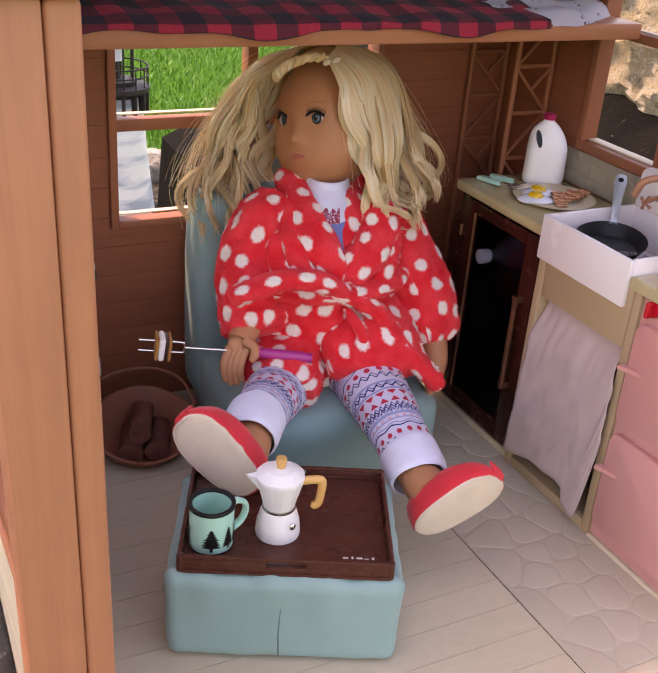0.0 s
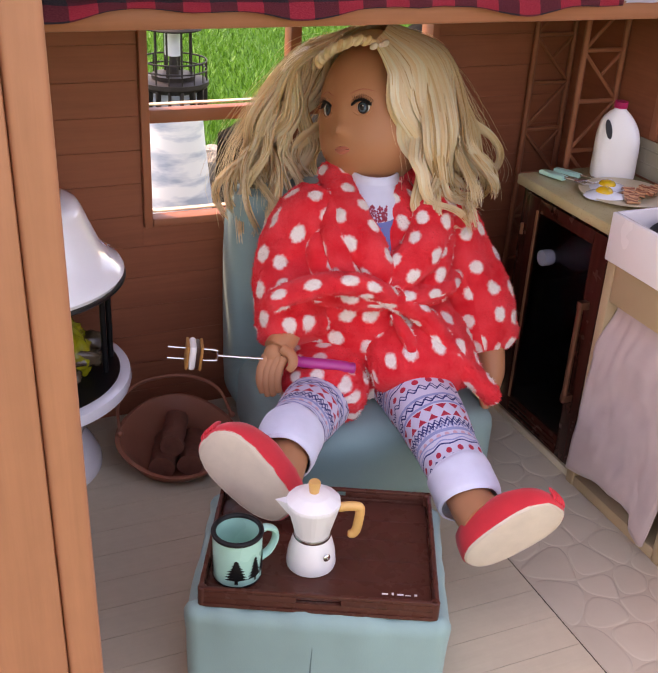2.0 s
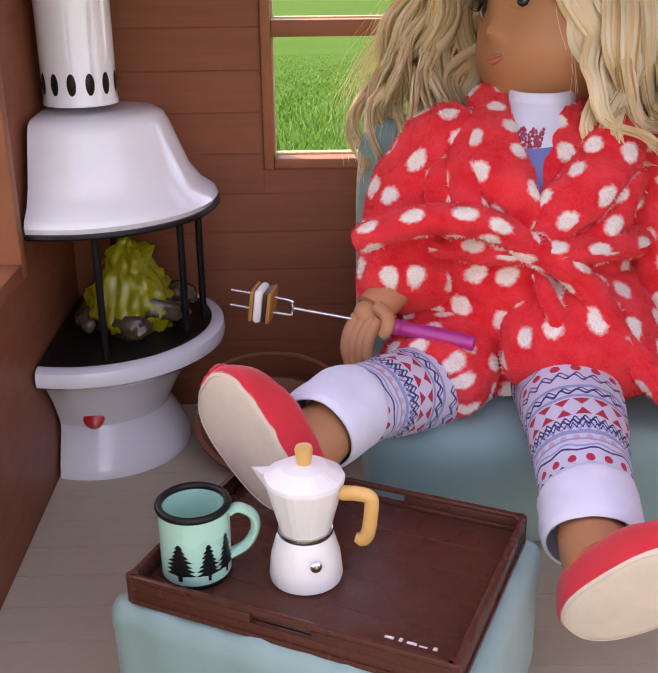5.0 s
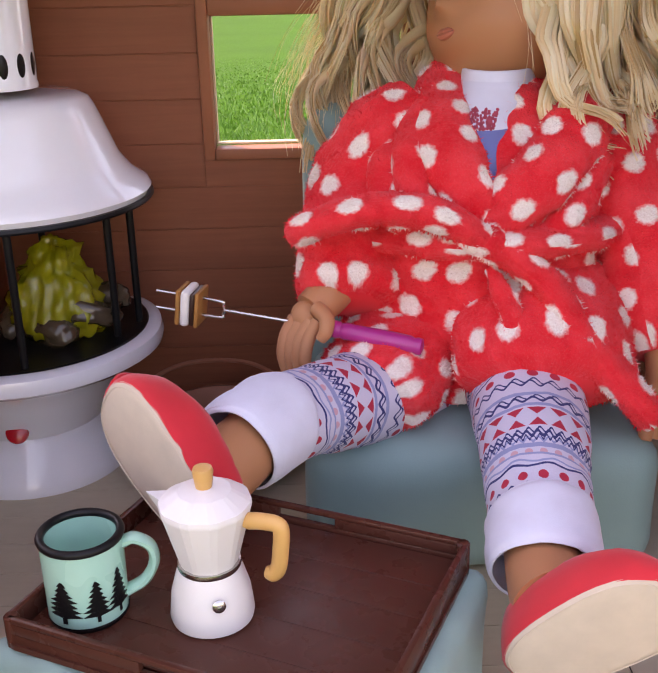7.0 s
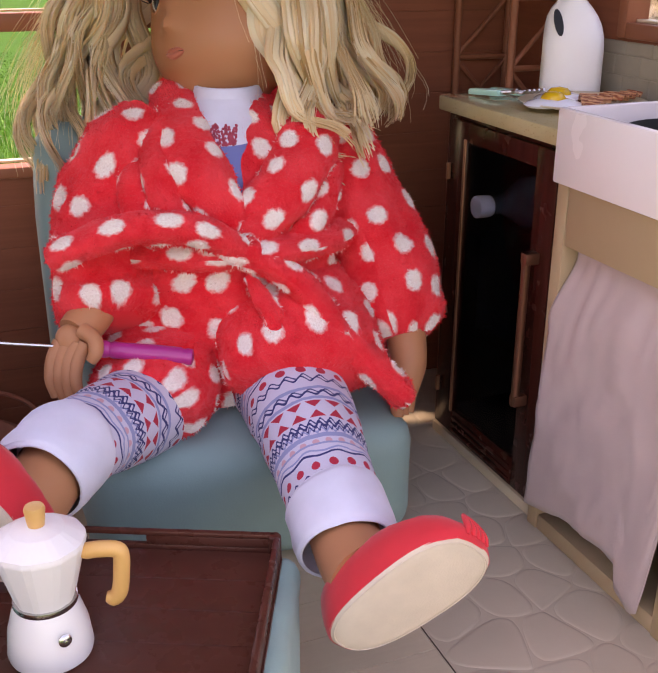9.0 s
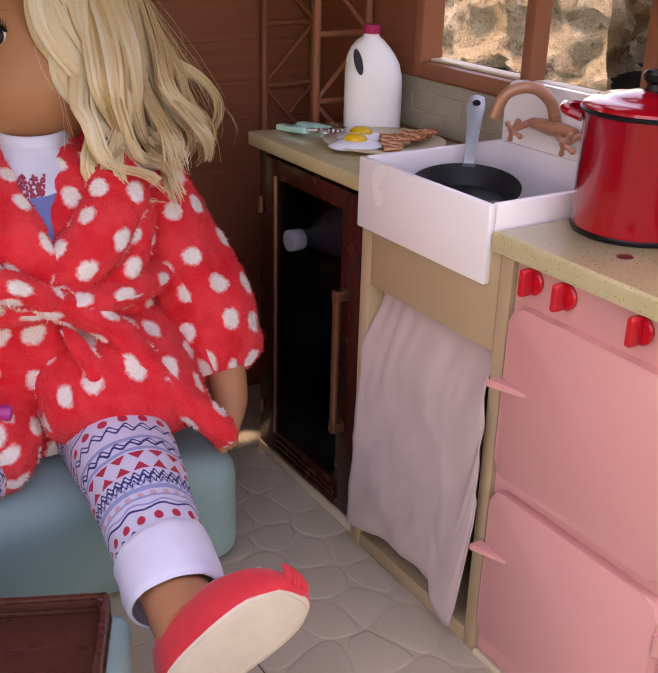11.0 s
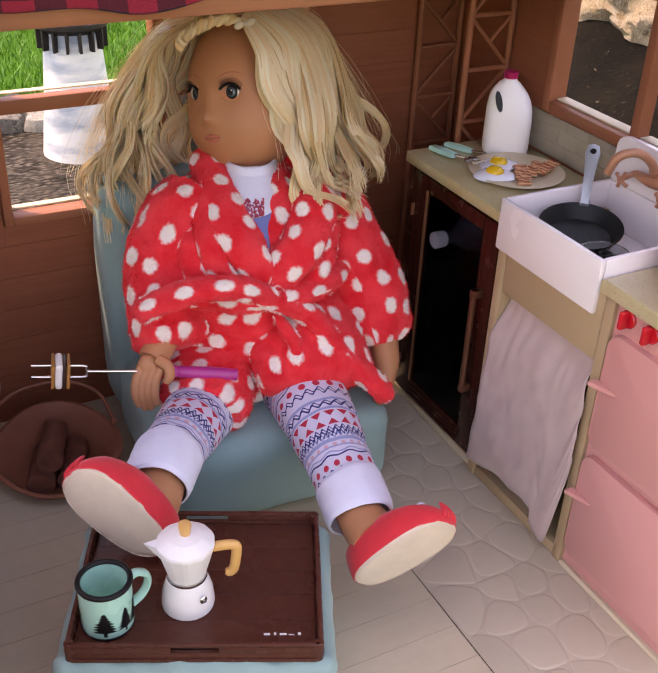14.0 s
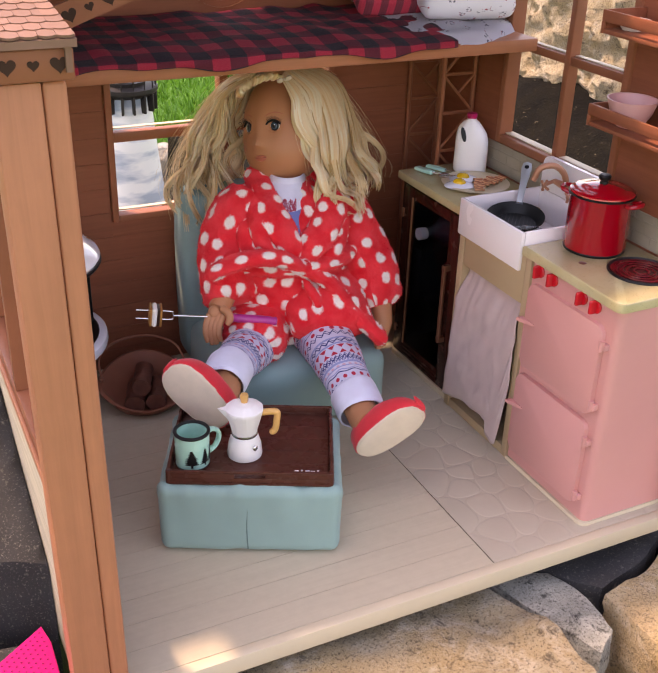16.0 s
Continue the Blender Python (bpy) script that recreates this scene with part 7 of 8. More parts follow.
part("cover", pw, plaid_mat, cush).matrix_basis = pose(0, 0, 0, 30, 0, 0)

# ---- lattice uprights beside the worktop ----
for y, rz in ((-0.006, 0), (-0.092, 0)):
    lt = thing("lattice_upright", "brown plastic lattice upright under the loft", "trellis", "lattice uprights", at=(0.2165, y, 0))
    for x in (-0.0245, 0.0245):
        part("stile", tube([(x, 0, 0.0), (x, 0, 0.4495)], 0.0032, 10), trim_mat, lt)
    zs = [0.03 + 0.0525 * k for k in range(9)]
    for k, z in enumerate(zs):
        part("rung", tube([(-0.0245, 0, z), (0.0245, 0, z)], 0.0024, 8), trim_mat, lt)
        if k < 8:
            a, e = (-0.0235, 0.0235) if k % 2 else (0.0235, -0.0235)
            part("brace", tube([(a, 0, z + 0.002), (e, 0, z + 0.050)], 0.0020, 8), trim_mat, lt)
            if k % 2 == 0:
                part("brace", tube([(0.0, 0, z + 0.026), (0.0225, 0, z + 0.049)], 0.0018, 8), trim_mat, lt)

# ---- outdoors ----
grass_ground, nt, b = material("lawn_ground")
v = coords(nt)
g1, g2 = noise_tex(nt, v, 1.4, 4.0), noise_tex(nt, v, 60.0, 3.0)
c = mix(nt, ramp(nt, g1, 0.3, 0.7), (0.024, 0.108, 0.006), (0.041, 0.150, 0.010))
c = mix(nt, ramp(nt, g2, 0.35, 0.7), (0.022, 0.095, 0.006), c)
nt.links.new(c, b.inputs["Base Color"])
b.inputs["Roughness"].default_value = 0.8
b.inputs["Specular IOR Level"].default_value = 0.05
bump(nt, b, g2, 0.6, 0.02)
GZ = -0.62
ground = bmesh.new()
gs = [ground.verts.new(p) for p in ((-600, -600, GZ), (600, -600, GZ), (600, 600, GZ), (-600, 600, GZ))]
ground.faces.new(gs)
part("ground", ground, grass_ground, None, "bright green mown lawn", category="lawn", kind="structure")
blade_mat, nt, b = material("grass_blade")
isl = nt.nodes.new("ShaderNodeNewGeometry").outputs["Random Per Island"]
nt.links.new(mix(nt, isl, (0.055, 0.19, 0.016), (0.10, 0.29, 0.03)), b.inputs["Base Color"])
b.inputs["Roughness"].default_value = 0.5
b.inputs["Transmission Weight"].default_value = 0.0
gr = np.random.default_rng(5)
NB = 60000
d_ = gr.random(NB) ** 1.7
gy = 1.9 + d_ * 7.5
gx = -1.1 + gr.random(NB) * (1.8 + 0.55 * gy)
hh = 0.022 + 0.03 * gr.random(NB)
wa = gr.random(NB) * 6.283
wd = 0.0022 + 0.0006 * gy
bx, by = np.cos(wa) * wd, np.sin(wa) * wd
hh *= np.clip((9.6 - gy) / 5.0, 0.12, 1.0)
lx, ly = gr.normal(0, 0.4, NB) * hh, gr.normal(0, 0.4, NB) * hh
out_bed = ~((gx > -1.05) & (gx < 1.05) & (gy < 2.72))
gx, gy, hh, bx, by, lx, ly = (a[out_bed] for a in (gx, gy, hh, bx, by, lx, ly))
NB = len(gx)
co = np.empty((NB * 3, 3))
co[0::3] = np.c_[gx - bx, gy - by, np.full(NB, GZ)]
co[1::3] = np.c_[gx + bx, gy + by, np.full(NB, GZ)]
co[2::3] = np.c_[gx + lx, gy + ly, GZ + hh]
gm = bpy.data.meshes.new("grass")
gm.from_pydata(co.tolist(), [], np.arange(NB * 3).reshape(-1, 3).tolist())
gm.materials.append(blade_mat)
tagged(new("grass", gm), "short sunlit blades of lawn grass", "grass", kind="stuff")



def rock_material(name, base, warm, pale, pit, pits=0.56):
    m, nt, b = material(name)
    v = coords(nt, "Object", True)
    n1, n2, n3 = noise_tex(nt, v, 11.0, 8.0, 0.65), noise_tex(nt, v, 48.0, 8.0, 0.75, 0.4), noise_tex(nt, v, 330.0, 4.0, 0.7)
    n4 = noise_tex(nt, v, 24.0, 7.0, 0.7, 1.0)
    c = mix(nt, ramp(nt, n1, 0.35, 0.62), base, warm)
    c = mix(nt, calc(nt, "MULTIPLY", ramp(nt, n4, 0.50, 0.66), 0.75), c, pale)
    c = mix(nt, calc(nt, "MULTIPLY", ramp(nt, n2, pits, pits + 0.08), 0.75), c, pit)
    c = mix(nt, calc(nt, "MULTIPLY", ramp(nt, n3, 0.53, 0.64), 0.70), c, pit)
    c = mix(nt, calc(nt, "MULTIPLY", ramp(nt, n3, 0.44, 0.30), 0.45), c, pale)
    nt.links.new(c, b.inputs["Base Color"])
    b.inputs["Roughness"].default_value = 0.88
    b.inputs["Specular IOR Level"].default_value = 0.25
    bump(nt, b, calc(nt, "ADD", n2, calc(nt, "ADD", calc(nt, "MULTIPLY", n3, 0.5), n1)), 1.0, 0.011)
    return m


rock_tan = rock_material("sandstone", (0.43, 0.36, 0.255), (0.43, 0.315, 0.18), (0.60, 0.53, 0.43), (0.07, 0.055, 0.04))
rock_grey = rock_material("speckled_granite", (0.24, 0.22, 0.18), (0.17, 0.16, 0.14), (0.42, 0.40, 0.34), (0.03, 0.03, 0.028), 0.52)
rock_ochre = rock_material("ochre_sandstone", (0.62, 0.47, 0.29), (0.56, 0.37, 0.18), (0.78, 0.68, 0.52), (0.12, 0.09, 0.06), 0.60)
rock_lichen = rock_material("lichen_speckled_stone", (0.50, 0.48, 0.41), (0.36, 0.35, 0.30), (0.70, 0.68, 0.60), (0.03, 0.03, 0.028), 0.55)
rock_pale = rock_material("pale_flat_stone", (0.42, 0.40, 0.35), (0.34, 0.33, 0.28), (0.56, 0.54, 0.50), (0.07, 0.07, 0.06), 0.60)
rock_dark, nt, b = material("dark_slate")
v = coords(nt, "Object", True)
n1, n2 = noise_tex(nt, v, 7.0, 5.0), noise_tex(nt, v, 90.0, 5.0, 0.7)
c = mix(nt, ramp(nt, n1, 0.3, 0.75), (0.022, 0.022, 0.024), (0.055, 0.053, 0.052))
c = mix(nt, ramp(nt, n2, 0.60, 0.72), c, (0.16, 0.145, 0.125))
c = mix(nt, ramp(nt, noise_tex(nt, v, 420.0, 3.0, 0.7), 0.58, 0.68), c, (0.13, 0.12, 0.11))
nt.links.new(c, b.inputs["Base Color"])
b.inputs["Roughness"].default_value = 0.8
b.inputs["Specular IOR Level"].default_value = 0.15
bump(nt, b, n2, 0.6, 0.003)
soil_mat, nt, b = material("dark_mulch")
v = coords(nt)
n1, n2 = noise_tex(nt, v, 12.0, 5.0), noise_tex(nt, v, 95.0, 5.0, 0.7)
c = mix(nt, ramp(nt, n1, 0.35, 0.7), (0.004, 0.0035, 0.003), (0.011, 0.009, 0.006))
c = mix(nt, ramp(nt, n2, 0.60, 0.70), c, (0.045, 0.036, 0.024))
nt.links.new(c, b.inputs["Base Color"])
b.inputs["Roughness"].default_value = 0.9
b.inputs["Specular IOR Level"].default_value = 0.06
bump(nt, b, n2, 0.8, 0.006)


def boulder(name, outline_pts, z0, z1, mat, label, seedv, rough=0.012, cuts=5, lean=0.03, category="rock", kind="", group="garden wall stones"):
    """A rough quarried stone: a polygon in plan, broken faces."""
    bm = bmesh.new()
    n = len(outline_pts)
    cx, cy = sum(p[0] for p in outline_pts) / n, sum(p[1] for p in outline_pts) / n
    rings = []
    for k in range(5):
        t = k / 4
        grow = 1.0 - lean * t
        rings.append([(cx + (x - cx) * grow, cy + (y - cy) * grow, z0 + (z1 - z0) * t) for x, y in outline_pts])
    skin_rings(bm, rings)
    bmesh.ops.triangulate(bm, faces=[f for f in bm.faces if len(f.verts) > 4])
    for _ in range(cuts):
        long = [e for e in bm.edges if e.calc_length() > 0.022]
        if not long or len(bm.verts) > 5000:
            break
        bmesh.ops.subdivide_edges(bm, edges=long, cuts=1)
        bmesh.ops.triangulate(bm, faces=[f for f in bm.faces if len(f.verts) > 4])
    bmesh.ops.smooth_vert(bm, verts=bm.verts, factor=0.5, use_axis_x=True, use_axis_y=True, use_axis_z=True)
    bm.normal_update()
    for v in bm.verts:
        q = v.co * 14 + V((seedv, seedv * 2, 0))
        v.co += v.normal * rough * (noise.noise(q) + 0.5 * noise.noise(q * 2.7) + 0.25 * noise.noise(q * 6))
    return part(name, bm, mat, None, label, category=category, kind=kind, group=group)


# the stone wall top that carries the cabin
boulder("wall_stone", [(-0.40, -0.48), (-0.20, -0.50), (0.00, -0.530), (0.030, -0.605), (0.046, -0.68), (0.03, -0.95), (-0.30, -0.98), (-0.50, -0.86)], -0.40, -0.040, rock_tan, "large pale sandstone block of the garden wall", 1.3, 0.010)
boulder("wall_stone", [(0.006, -0.53), (0.085, -0.555), (0.108, -0.605), (0.100, -0.66), (0.060, -0.685), (0.048, -0.65)], -0.36, -0.048, rock_lichen, "pale grey lichen-speckled stone wedged in the garden wall", 4.1, 0.006)
boulder("wall_stone", [(0.02, -0.50), (0.26, -0.49), (0.262, -0.556), (0.20, -0.588), (0.125, -0.606), (0.09, -0.57)], -0.38, -0.050, rock_dark, "dark grey stone under the cabin corner", 7.7, 0.006)
boulder("wall_stone", [(0.112, -0.612), (0.19, -0.596), (0.262, -0.562), (0.40, -0.50), (0.42, -0.64), (0.24, -0.78), (0.115, -0.74)], -0.42, -0.045, rock_ochre, "ochre sandstone block of the garden wall", 9.2, 0.010)
boulder("wall_stone", [(0.06, -0.72), (0.22, -0.76), (0.36, -0.66), (0.50, -0.80), (0.36, -1.0), (0.08, -0.98)], -0.60, -0.20, rock_ochre, "lower sandstone block of the garden wall", 12.2, 0.016)
boulder("wall_stone", [(-0.43, -0.52), (0.27, -0.52), (0.27, 0.10), (-0.43, 0.10)], -0.60, -0.073, rock_dark, "dark flat stone under the cabin", 15.0, 0.003)
slope_stone = boulder("flagstone", [(-0.4352, -0.44), (-0.44, 0.0), (-0.50, 0.6), (-1.5, 0.7), (-1.7, -0.30), (-0.80, -0.42), (-0.55, -0.40)], -0.30, -0.10, rock_dark, "dark grey flagstone beside the cabin", 17.0, 0.005, category="flagstone")
for v in slope_stone.data.vertices:
    v.co.z += min(0.24, max(0.0, 0.110 + 0.41 * (v.co.y + 0.49)))
    v.co.x = min(v.co.x + 0.025, -0.4352)
boulder("flagstone", [(-0.449, -0.445), (-0.60, -0.425), (-1.10, -0.50), (-1.0, -1.05), (-0.52, -0.90), (-0.452, -0.60)], -0.30, -0.026, rock_dark, "dark slate beside the cabin with a rough edge", 19.0, 0.006, category="flagstone")
pink_towel = simple("magenta_dotted_cloth", (0.50, 0.008, 0.13), 0.8, var=0.1, scale=40, grain=700, bmp=0.3)
tw = thing("magenta_mat", "magenta dotted rubbery mat lying beside the cabin", "mat", at=(-0.454, -0.464, -0.018))
mat_edge = [(0.0, 0.0), (-0.078, -0.055), (-0.048, -0.118), (0.003, -0.100), (0.0045, -0.024)]
part("mat_body", outline(mat_edge, 0.020, bev=0.003), pink_towel, tw)
db = bmesh.new()
for i in range(18):
    for j in range(18):
        a, c = 0.006 * i + 0.003 * (j % 2), 0.006 * j
        x, y = -a * 0.81 + c * 0.58, -a * 0.58 - c * 0.81
        inside = all((q[0] - p[0]) * (y - p[1]) - (q[1] - p[1]) * (x - p[0]) > 0.004 * math.hypot(q[0] - p[0], q[1] - p[1]) for p, q in zip(mat_edge, mat_edge[1:] + mat_edge[:1]))
        if inside:
            ball(db, V((x, y, 0.0203)), (0.0011, 0.0011, 0.0006), 0, 6)
part("raised_dots", db, simple("dark_magenta", (0.30, 0.01, 0.09), 0.8), tw, kind="stuff")

bark_mat = simple("pale_bark", (0.15, 0.12, 0.085), 0.8, var=0.3)
# soil bank and boulders beyond the kitchen window
bank = bmesh.new()
NG = 40
g = []
for j in range(NG + 1):
    row = []
    for i in range(NG + 1):
        x, y = 0.29 + 1.3 * i / NG, -1.0 + 2.6 * j / NG
        z = -0.09 + 0.31 * min(1.0, 1.3 * i / NG / 0.62) - 0.06 * max(0.0, y) + 0.018 * noise.noise(V((x * 6, y * 6, 1))) + 0.008 * noise.noise(V((x * 22, y * 22, 3)))
        if i == 0:
            z = GZ
        row.append(bank.verts.new((x, y, z)))
    g.append(row)
for j in range(NG):
    for i in range(NG):
        bank.faces.new((g[j][i], g[j][i + 1], g[j + 1][i + 1], g[j + 1][i]))
part("soil_bank", bank, soil_mat, None, "dark mulch bank with scattered pale chips", category="soil", kind="structure")
chips = bmesh.new()
for k in range(170):
    x, y = 0.36 + 0.55 * gr.random(), -0.55 + 1.5 * gr.random()
    z = -0.09 + 0.31 * min(1.0, (x - 0.29) / 0.62) - 0.06 * max(0.0, y) + 0.018 * noise.noise(V((x * 6, y * 6, 1)))
    ln_ = 0.0012 + 0.0036 * gr.random() ** 2
    box(-ln_, ln_, -0.0011, 0.0011, -0.0006, 0.0006, bm=chips, m=pose(x, y, z + 0.008, 40 * gr.random() - 20, -25 * gr.random(), 360 * gr.random()))
part("bark_chips", chips, bark_mat, None, "pale split bark chips scattered over the mulch", False, category="bark chips", kind="stuff")
boulder("boulder", [(0.93, -0.34), (1.25, -0.46), (1.6, -0.2), (1.6, 0.30), (1.2, 0.40), (0.90, 0.18)], 0.10, 0.62, rock_tan, "large yellowish boulder above the mulch", 21.0, 0.03, 6, 0.10, "boulder")
boulder("boulder", [(0.90, 0.24), (1.2, 0.44), (1.5, 0.6), (1.4, 1.1), (1.0, 1.0), (0.90, 0.6)], 0.06, 0.44, rock_tan, "yellowish boulder above the mulch", 24.0, 0.03, 6, 0.12, "boulder")
boulder("boulder", [(0.85, -0.95), (1.2, -1.0), (1.5, -0.8), (1.3, -0.45), (0.95, -0.40), (0.87, -0.6)], 0.08, 0.52, rock_tan, "pale boulder above the mulch", 27.0, 0.03, 6, 0.12, "boulder")

# lighthouse ornament on the lawn
lh_white, nt, b = material("weathered_white_paint")
v = coords(nt)
bands = noise_tex(nt, node(nt, "ShaderNodeMapping", Vector=v, Scale=(4, 4, 17)).outputs[0], 1.0, 4.0)
c = mix(nt, ramp(nt, bands, 0.42, 0.58), (0.78, 0.79, 0.75), (0.34, 0.41, 0.47))
nt.links.new(c, b.inputs["Base Color"])
b.inputs["Roughness"].default_value = 0.6
iron = simple("dark_bronze", (0.035, 0.028, 0.025), 0.5, var=0.3, scale=40, bmp=0.2)
LX, LY, LZ = 0.378, 2.28, -0.205
lh = thing("lighthouse_ornament", "weathered white garden lighthouse with a dark lantern gallery", "lighthouse", at=(LX, LY, LZ))
lh.scale = (1, 1, 1.13)
part("tower", spin([(0.0, GZ - LZ), (0.135, GZ - LZ), (0.105, -0.18), (0.088, 0.0), (0.086, 0.01), (0.0, 0.01)], 36), lh_white, lh)
part("gallery", spin([(0.088, 0.0), (0.110, 0.012), (0.116, 0.018), (0.116, 0.030), (0.10, 0.034), (0.0, 0.034)], 36), iron, lh)
for k in range(16):
    a = 2 * math.pi * k / 16
    part("bracket", box(0.086, 0.112, -0.004, 0.004, -0.045, 0.012, 0.002, m=Matrix.Rotation(a, 4, "Z")), iron, lh)
    part("baluster", tube([(0.110 * math.cos(a), 0.110 * math.sin(a), 0.03), (0.110 * math.cos(a), 0.110 * math.sin(a), 0.088)], 0.0022, 6), iron, lh)
for z in (0.062, 0.088):
    part("gallery_rail", tube([(0.110 * math.cos(2 * math.pi * k / 32), 0.110 * math.sin(2 * math.pi * k / 32), z) for k in range(33)], 0.0026, 6), iron, lh)
for k in range(8):
    a = 2 * math.pi * k / 8 + 0.2
    part("lantern_post", tube([(0.062 * math.cos(a), 0.062 * math.sin(a), 0.03), (0.062 * math.cos(a), 0.062 * math.sin(a), 0.178)], 0.0036, 8), iron, lh)
    part("roof_rib", tube([(0.070 * math.cos(a), 0.070 * math.sin(a), 0.195), (0.0, 0.0, 0.275)], 0.003, 6), iron, lh)
part("lantern_floor", spin([(0.0, 0.034), (0.072, 0.034), (0.074, 0.046), (0.0, 0.048)], 30), iron, lh)
part("lens", spin([(0.0, 0.10), (0.026, 0.10), (0.028, 0.105), (0.028, 0.172), (0.0, 0.175)], 24), white_gloss, lh, "pale lamp lens")
part("lens_foot", spin([(0.0, 0.048), (0.018, 0.048), (0.012, 0.10), (0.0, 0.10)], 16), iron, lh)
part("lantern_roof", spin([(0.0, 0.176), (0.098, 0.176), (0.102, 0.180), (0.096, 0.188), (0.070, 0.196), (0.04, 0.198), (0.0, 0.2)], 36), iron, lh)
part("roof_glass", spin([(0.050, 0.198), (0.048, 0.212), (0.0, 0.22)], 24), white_mat, lh)
part("finial", spin([(0.0, 0.27), (0.009, 0.272), (0.011, 0.28), (0.004, 0.290), (0.0, 0.31)], 14), iron, lh)
bed_mat, nt, b = material("grey_mulch")
v = coords(nt)
cell = node(nt, "ShaderNodeTexVoronoi", Vector=node(nt, "ShaderNodeMapping", Vector=v, Scale=(1, 1.8, 1)).outputs[0], Scale=38.0)
c = mix(nt, ramp(nt, cell.outputs[0], 0.1, 0.6), (0.16, 0.14, 0.115), (0.02, 0.017, 0.013))
c = mix(nt, ramp(nt, noise_tex(nt, v, 9.0, 5.0), 0.4, 0.65), c, (0.07, 0.06, 0.048))
nt.links.new(c, b.inputs["Base Color"])
b.inputs["Roughness"].default_value = 0.9
b.inputs["Specular IOR Level"].default_value = 0.1
bump(nt, b, cell.outputs[0], 1.0, 0.02)
part("mulch_bed", box(-1.05, 1.05, 1.55, 2.70, GZ - 0.05, GZ + 0.012, 0.01), bed_mat, None, "grey mulch bed round the garden lighthouse", category="mulch", kind="structure")
rs = random.Random(8)
for k in range(34):
    x = LX - 0.95 + 1.9 * (k % 17) / 17 + rs.uniform(-0.04, 0.04)
    y = LY + 0.30 + 0.10 * (k // 17) + rs.uniform(-0.05, 0.05)
    r = 0.07 + 0.06 * rs.random()
    pts = [(x + r * (0.8 + 0.5 * rs.random()) * math.cos(a), y + 0.7 * r * (0.8 + 0.5 * rs.random()) * math.sin(a)) for a in (0.2, 1.2, 2.3, 3.3, 4.3, 5.3)]
    if (x - LX) ** 2 + (y - LY) ** 2 < 0.16**2:
        continue
    boulder("border_stone", pts, GZ - 0.02, GZ + 0.035 + 0.045 * rs.random(), rs.choice((rock_grey, rock_pale, rock_grey, rock_dark)), "rough flat stone of the lawn border", k * 1.7, 0.014, 3, 0.16, "stone", group="border stones")

# ---- pieces of the floor and the back wall ----
ys = [0.0] + [-0.0242 - 0.0338 * k for k in range(16)] + [-0.5658]
for k in range(len(ys) - 1):
    y1, y0 = ys[k], ys[k + 1]
    part("plank", dome_plate([(-0.4115, y0 + 0.0002), (-0.0008, y0 + 0.0002), (-0.0008, y1 - 0.0002), (-0.4115, y1 - 0.0002)], -0.0005, 0.0, 0.0010), floor_mat, floor, smooth=False)

# cobbles: cells round jittered seeds
cr = random.Random(21)
seeds = []
for j in range(16):
    for i in range(7):
        seeds.append((0.018 + 0.036 * i + 0.018 * (j % 2) + cr.uniform(-0.010, 0.010), -0.556 + 0.0362 * j + cr.uniform(-0.010, 0.010)))
X0, X1, Y0, Y1 = 0.0008, 0.2455, -0.5658, 0.0


def clip(poly, a, b_, c):
    """Keeps the part of a polygon where a x + b y <= c."""
    out = []
    for k in range(len(poly)):
        p, q = poly[k], poly[(k + 1) % len(poly)]
        dp, dq = a * p[0] + b_ * p[1] - c, a * q[0] + b_ * q[1] - c
        if dp <= 0:
            out.append(p)
        if dp * dq < 0:
            t = dp / (dp - dq)
            out.append((p[0] + (q[0] - p[0]) * t, p[1] + (q[1] - p[1]) * t))
    return out


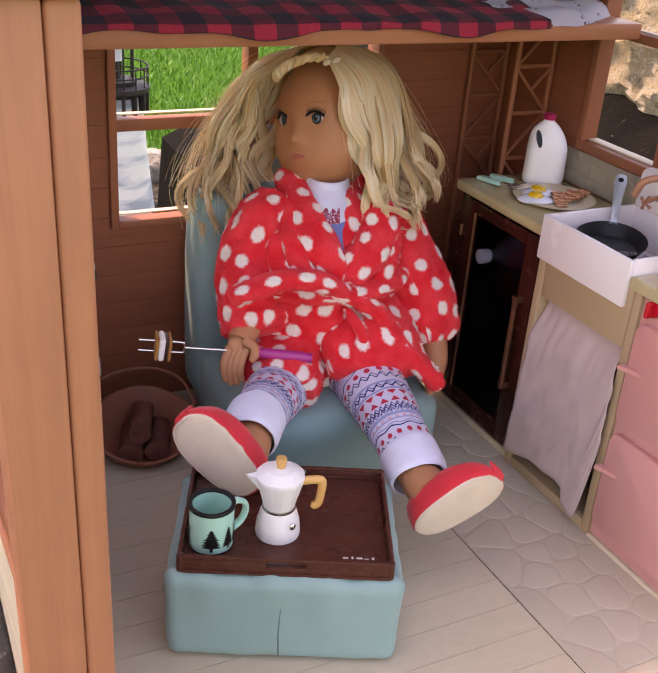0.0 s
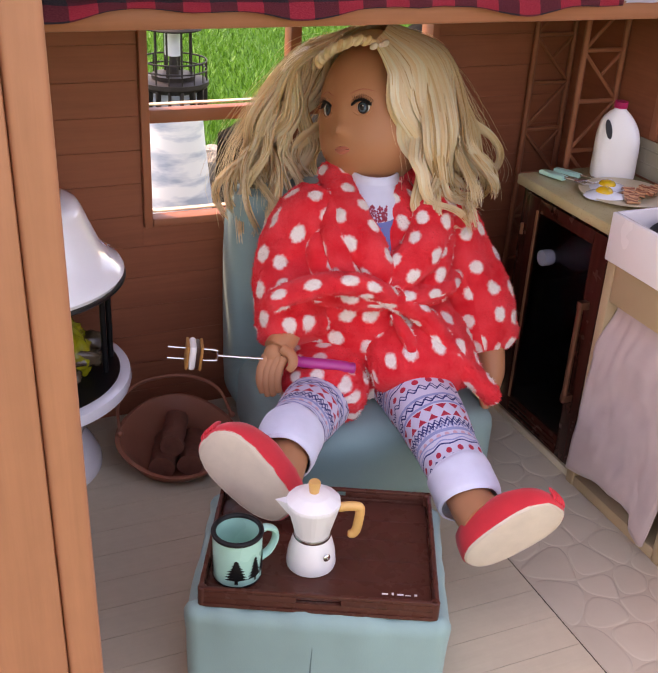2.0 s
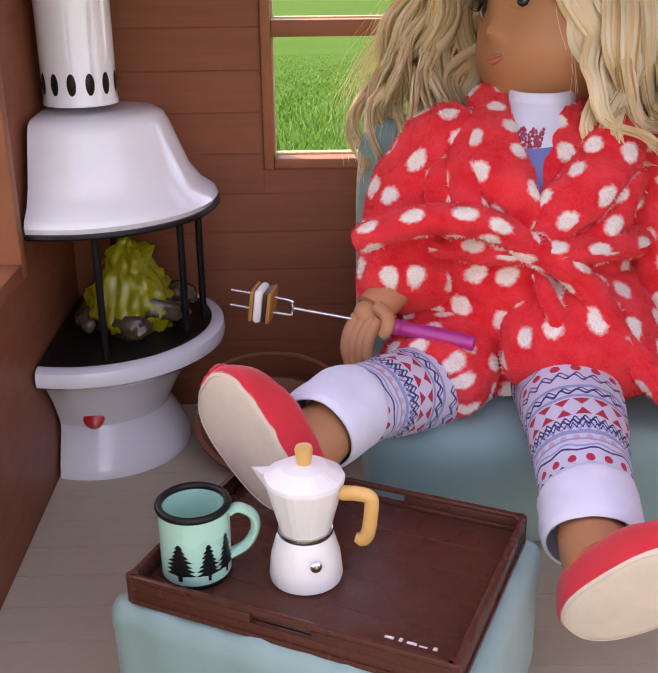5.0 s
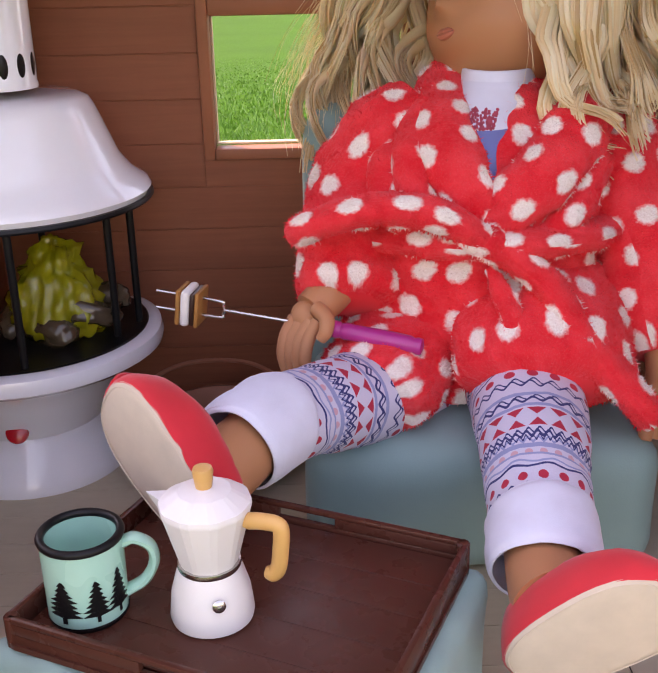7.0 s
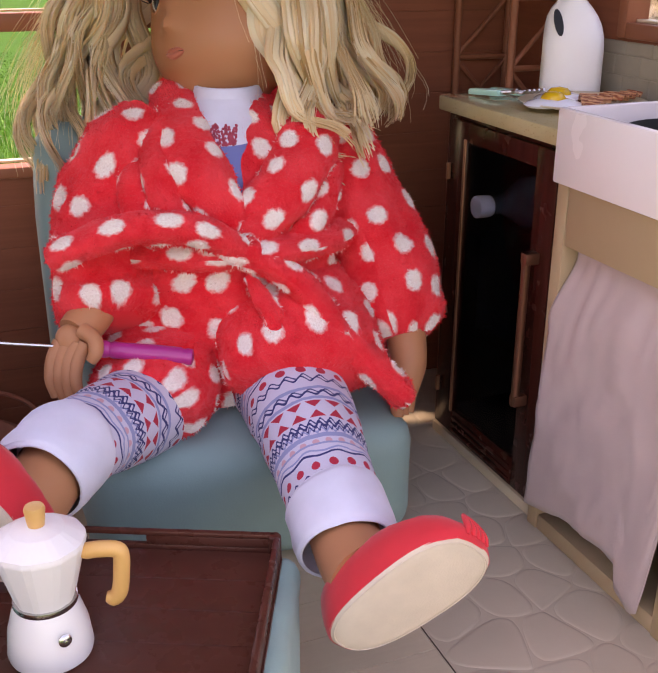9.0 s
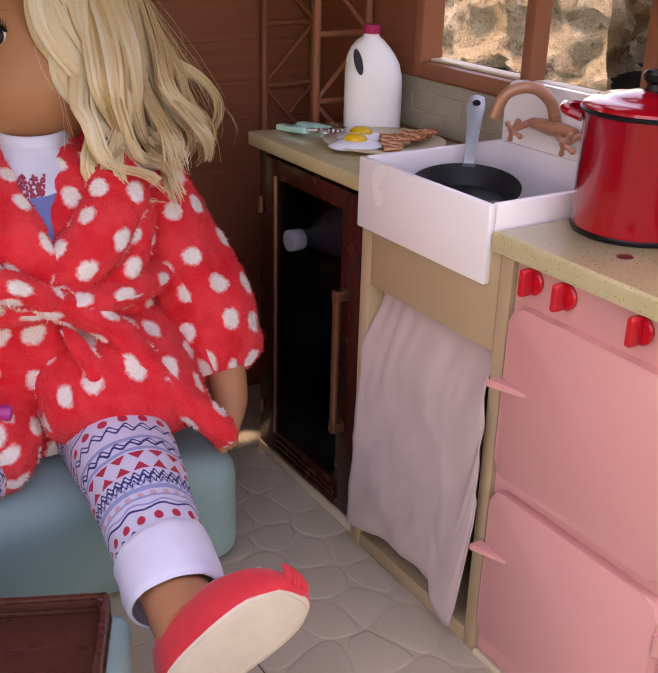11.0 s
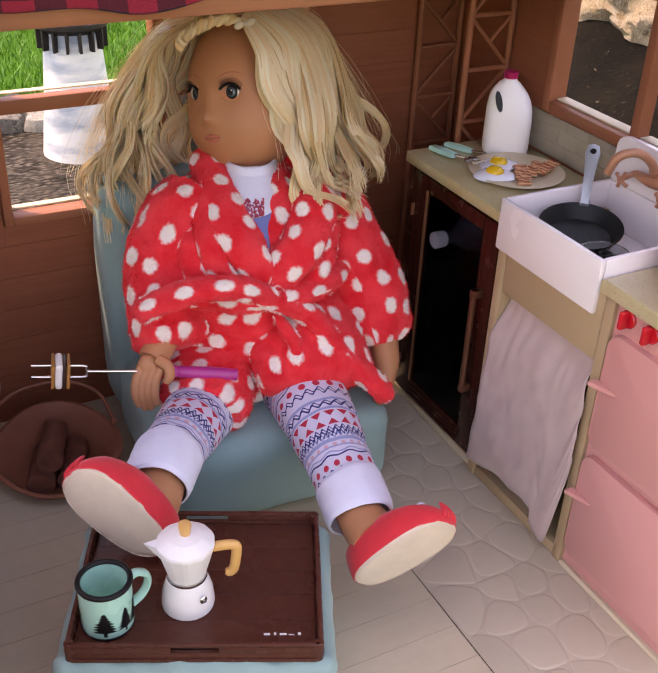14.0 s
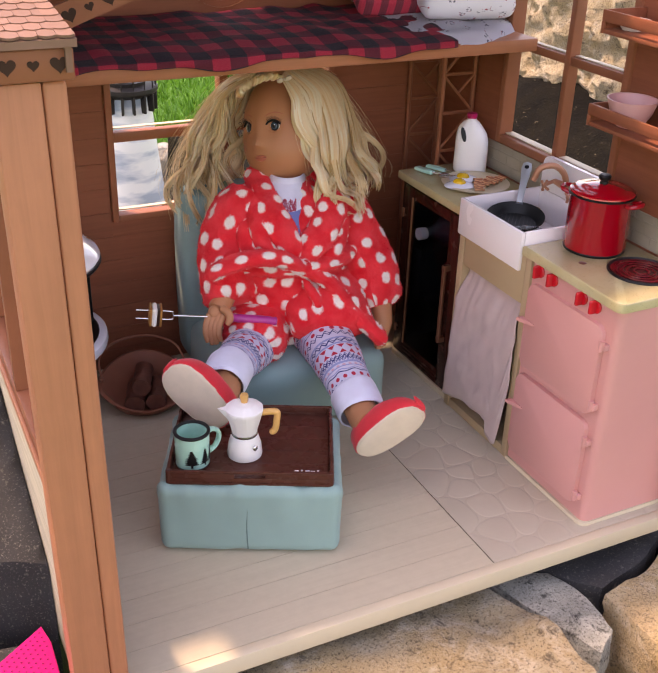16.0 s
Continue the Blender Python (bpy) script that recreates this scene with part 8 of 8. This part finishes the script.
for i, (sx, sy) in enumerate(seeds):
    poly = [(X0, Y0), (X1, Y0), (X1, Y1), (X0, Y1)]
    for j, (ox, oy) in enumerate(seeds):
        if i != j and poly:
            dx, dy = ox - sx, oy - sy
            gap = 0.0005
            ln = math.hypot(dx, dy)
            poly = clip(poly, dx / ln, dy / ln, (dx * (sx + ox) + dy * (sy + oy)) / 2 / ln - gap)
    if len(poly) < 3:
        continue
    # round the corners
    for _ in range(2):
        q = []
        for k in range(len(poly)):
            p, r_ = poly[k], poly[(k + 1) % len(poly)]
            q += [(p[0] * 0.78 + r_[0] * 0.22, p[1] * 0.78 + r_[1] * 0.22), (p[0] * 0.22 + r_[0] * 0.78, p[1] * 0.22 + r_[1] * 0.78)]
        poly = q
    part("cobble", dome_plate(poly, -0.0004, 0.00015, 0.0028), stonefloor_mat, floor)

zs = [-0.0016] + [0.0275 + 0.0337 * k for k in range(13)]
for k in range(len(zs) - 1):
    z0, z1 = zs[k] + 0.0003, zs[k + 1] - 0.0003
    spans = [(-0.4115, 0.2455)]
    if z1 > WZ0 - T and z0 < WZ1 + T:
        spans = [(-0.4115, WX0 - T - 0.0002), (WX1 + T + 0.0002, 0.2455)]
    for x0, x1 in spans:
        part("plank", box(x0 + 0.0002, x1 - 0.0002, 0.0, 0.0010, z0, min(z1, 0.4495), 0.0003, 1), wall_mat, wall_back, smooth=False)

# tiles of the splash strip behind the worktop
part("tile_backing", box(0.2456, 0.2462, -0.571, -0.1035, 0.2790, 0.3172), tile_mat, wall_right)
for j in range(3):
    z0 = 0.2795 + 0.0145 * j
    y = -0.1035 + 0.012 * (j % 2)
    while y > -0.570:
        e = y - 0.0295
        a0, a1 = min(y, -0.1035) - 0.0005, max(e, -0.572) + 0.0005
        if a0 - a1 > 0.004 and not (a0 < -0.262 and a1 > -0.392):
            part("tile", box(0.2450, 0.2463, a1, a0, z0, min(z0 + 0.0138, 0.3178), 0.0006, 1), tile_mat, wall_right, smooth=False)
        y = e

# shingles of the eave corner
sw = 0.0108
sh_points = [(0, 0.0135), (0, 0.0026), (-sw * 0.25, 0.0006), (-sw * 0.5, 0.0), (-sw * 0.75, 0.0006), (-sw, 0.0026), (-sw, 0.0135)]
shr = random.Random(12)
for j in range(12):
    y, z = -0.5885 + 0.0118 * j, 0.5718 + 0.00207 * j
    xr = -0.3985 - 0.0005 * j
    for k in range(24):
        x1 = min(xr - (sw + 0.0003) * k + (0.0055 if j % 2 else 0), xr)
        m_ = Matrix.Translation((x1, y + shr.uniform(-0.0006, 0.0006), z)) @ Matrix.Rotation(radians(7.0), 4, "X")
        part("shingle", outline(sh_points, 0.0016, m_), roof_mat, roof, smooth=False)
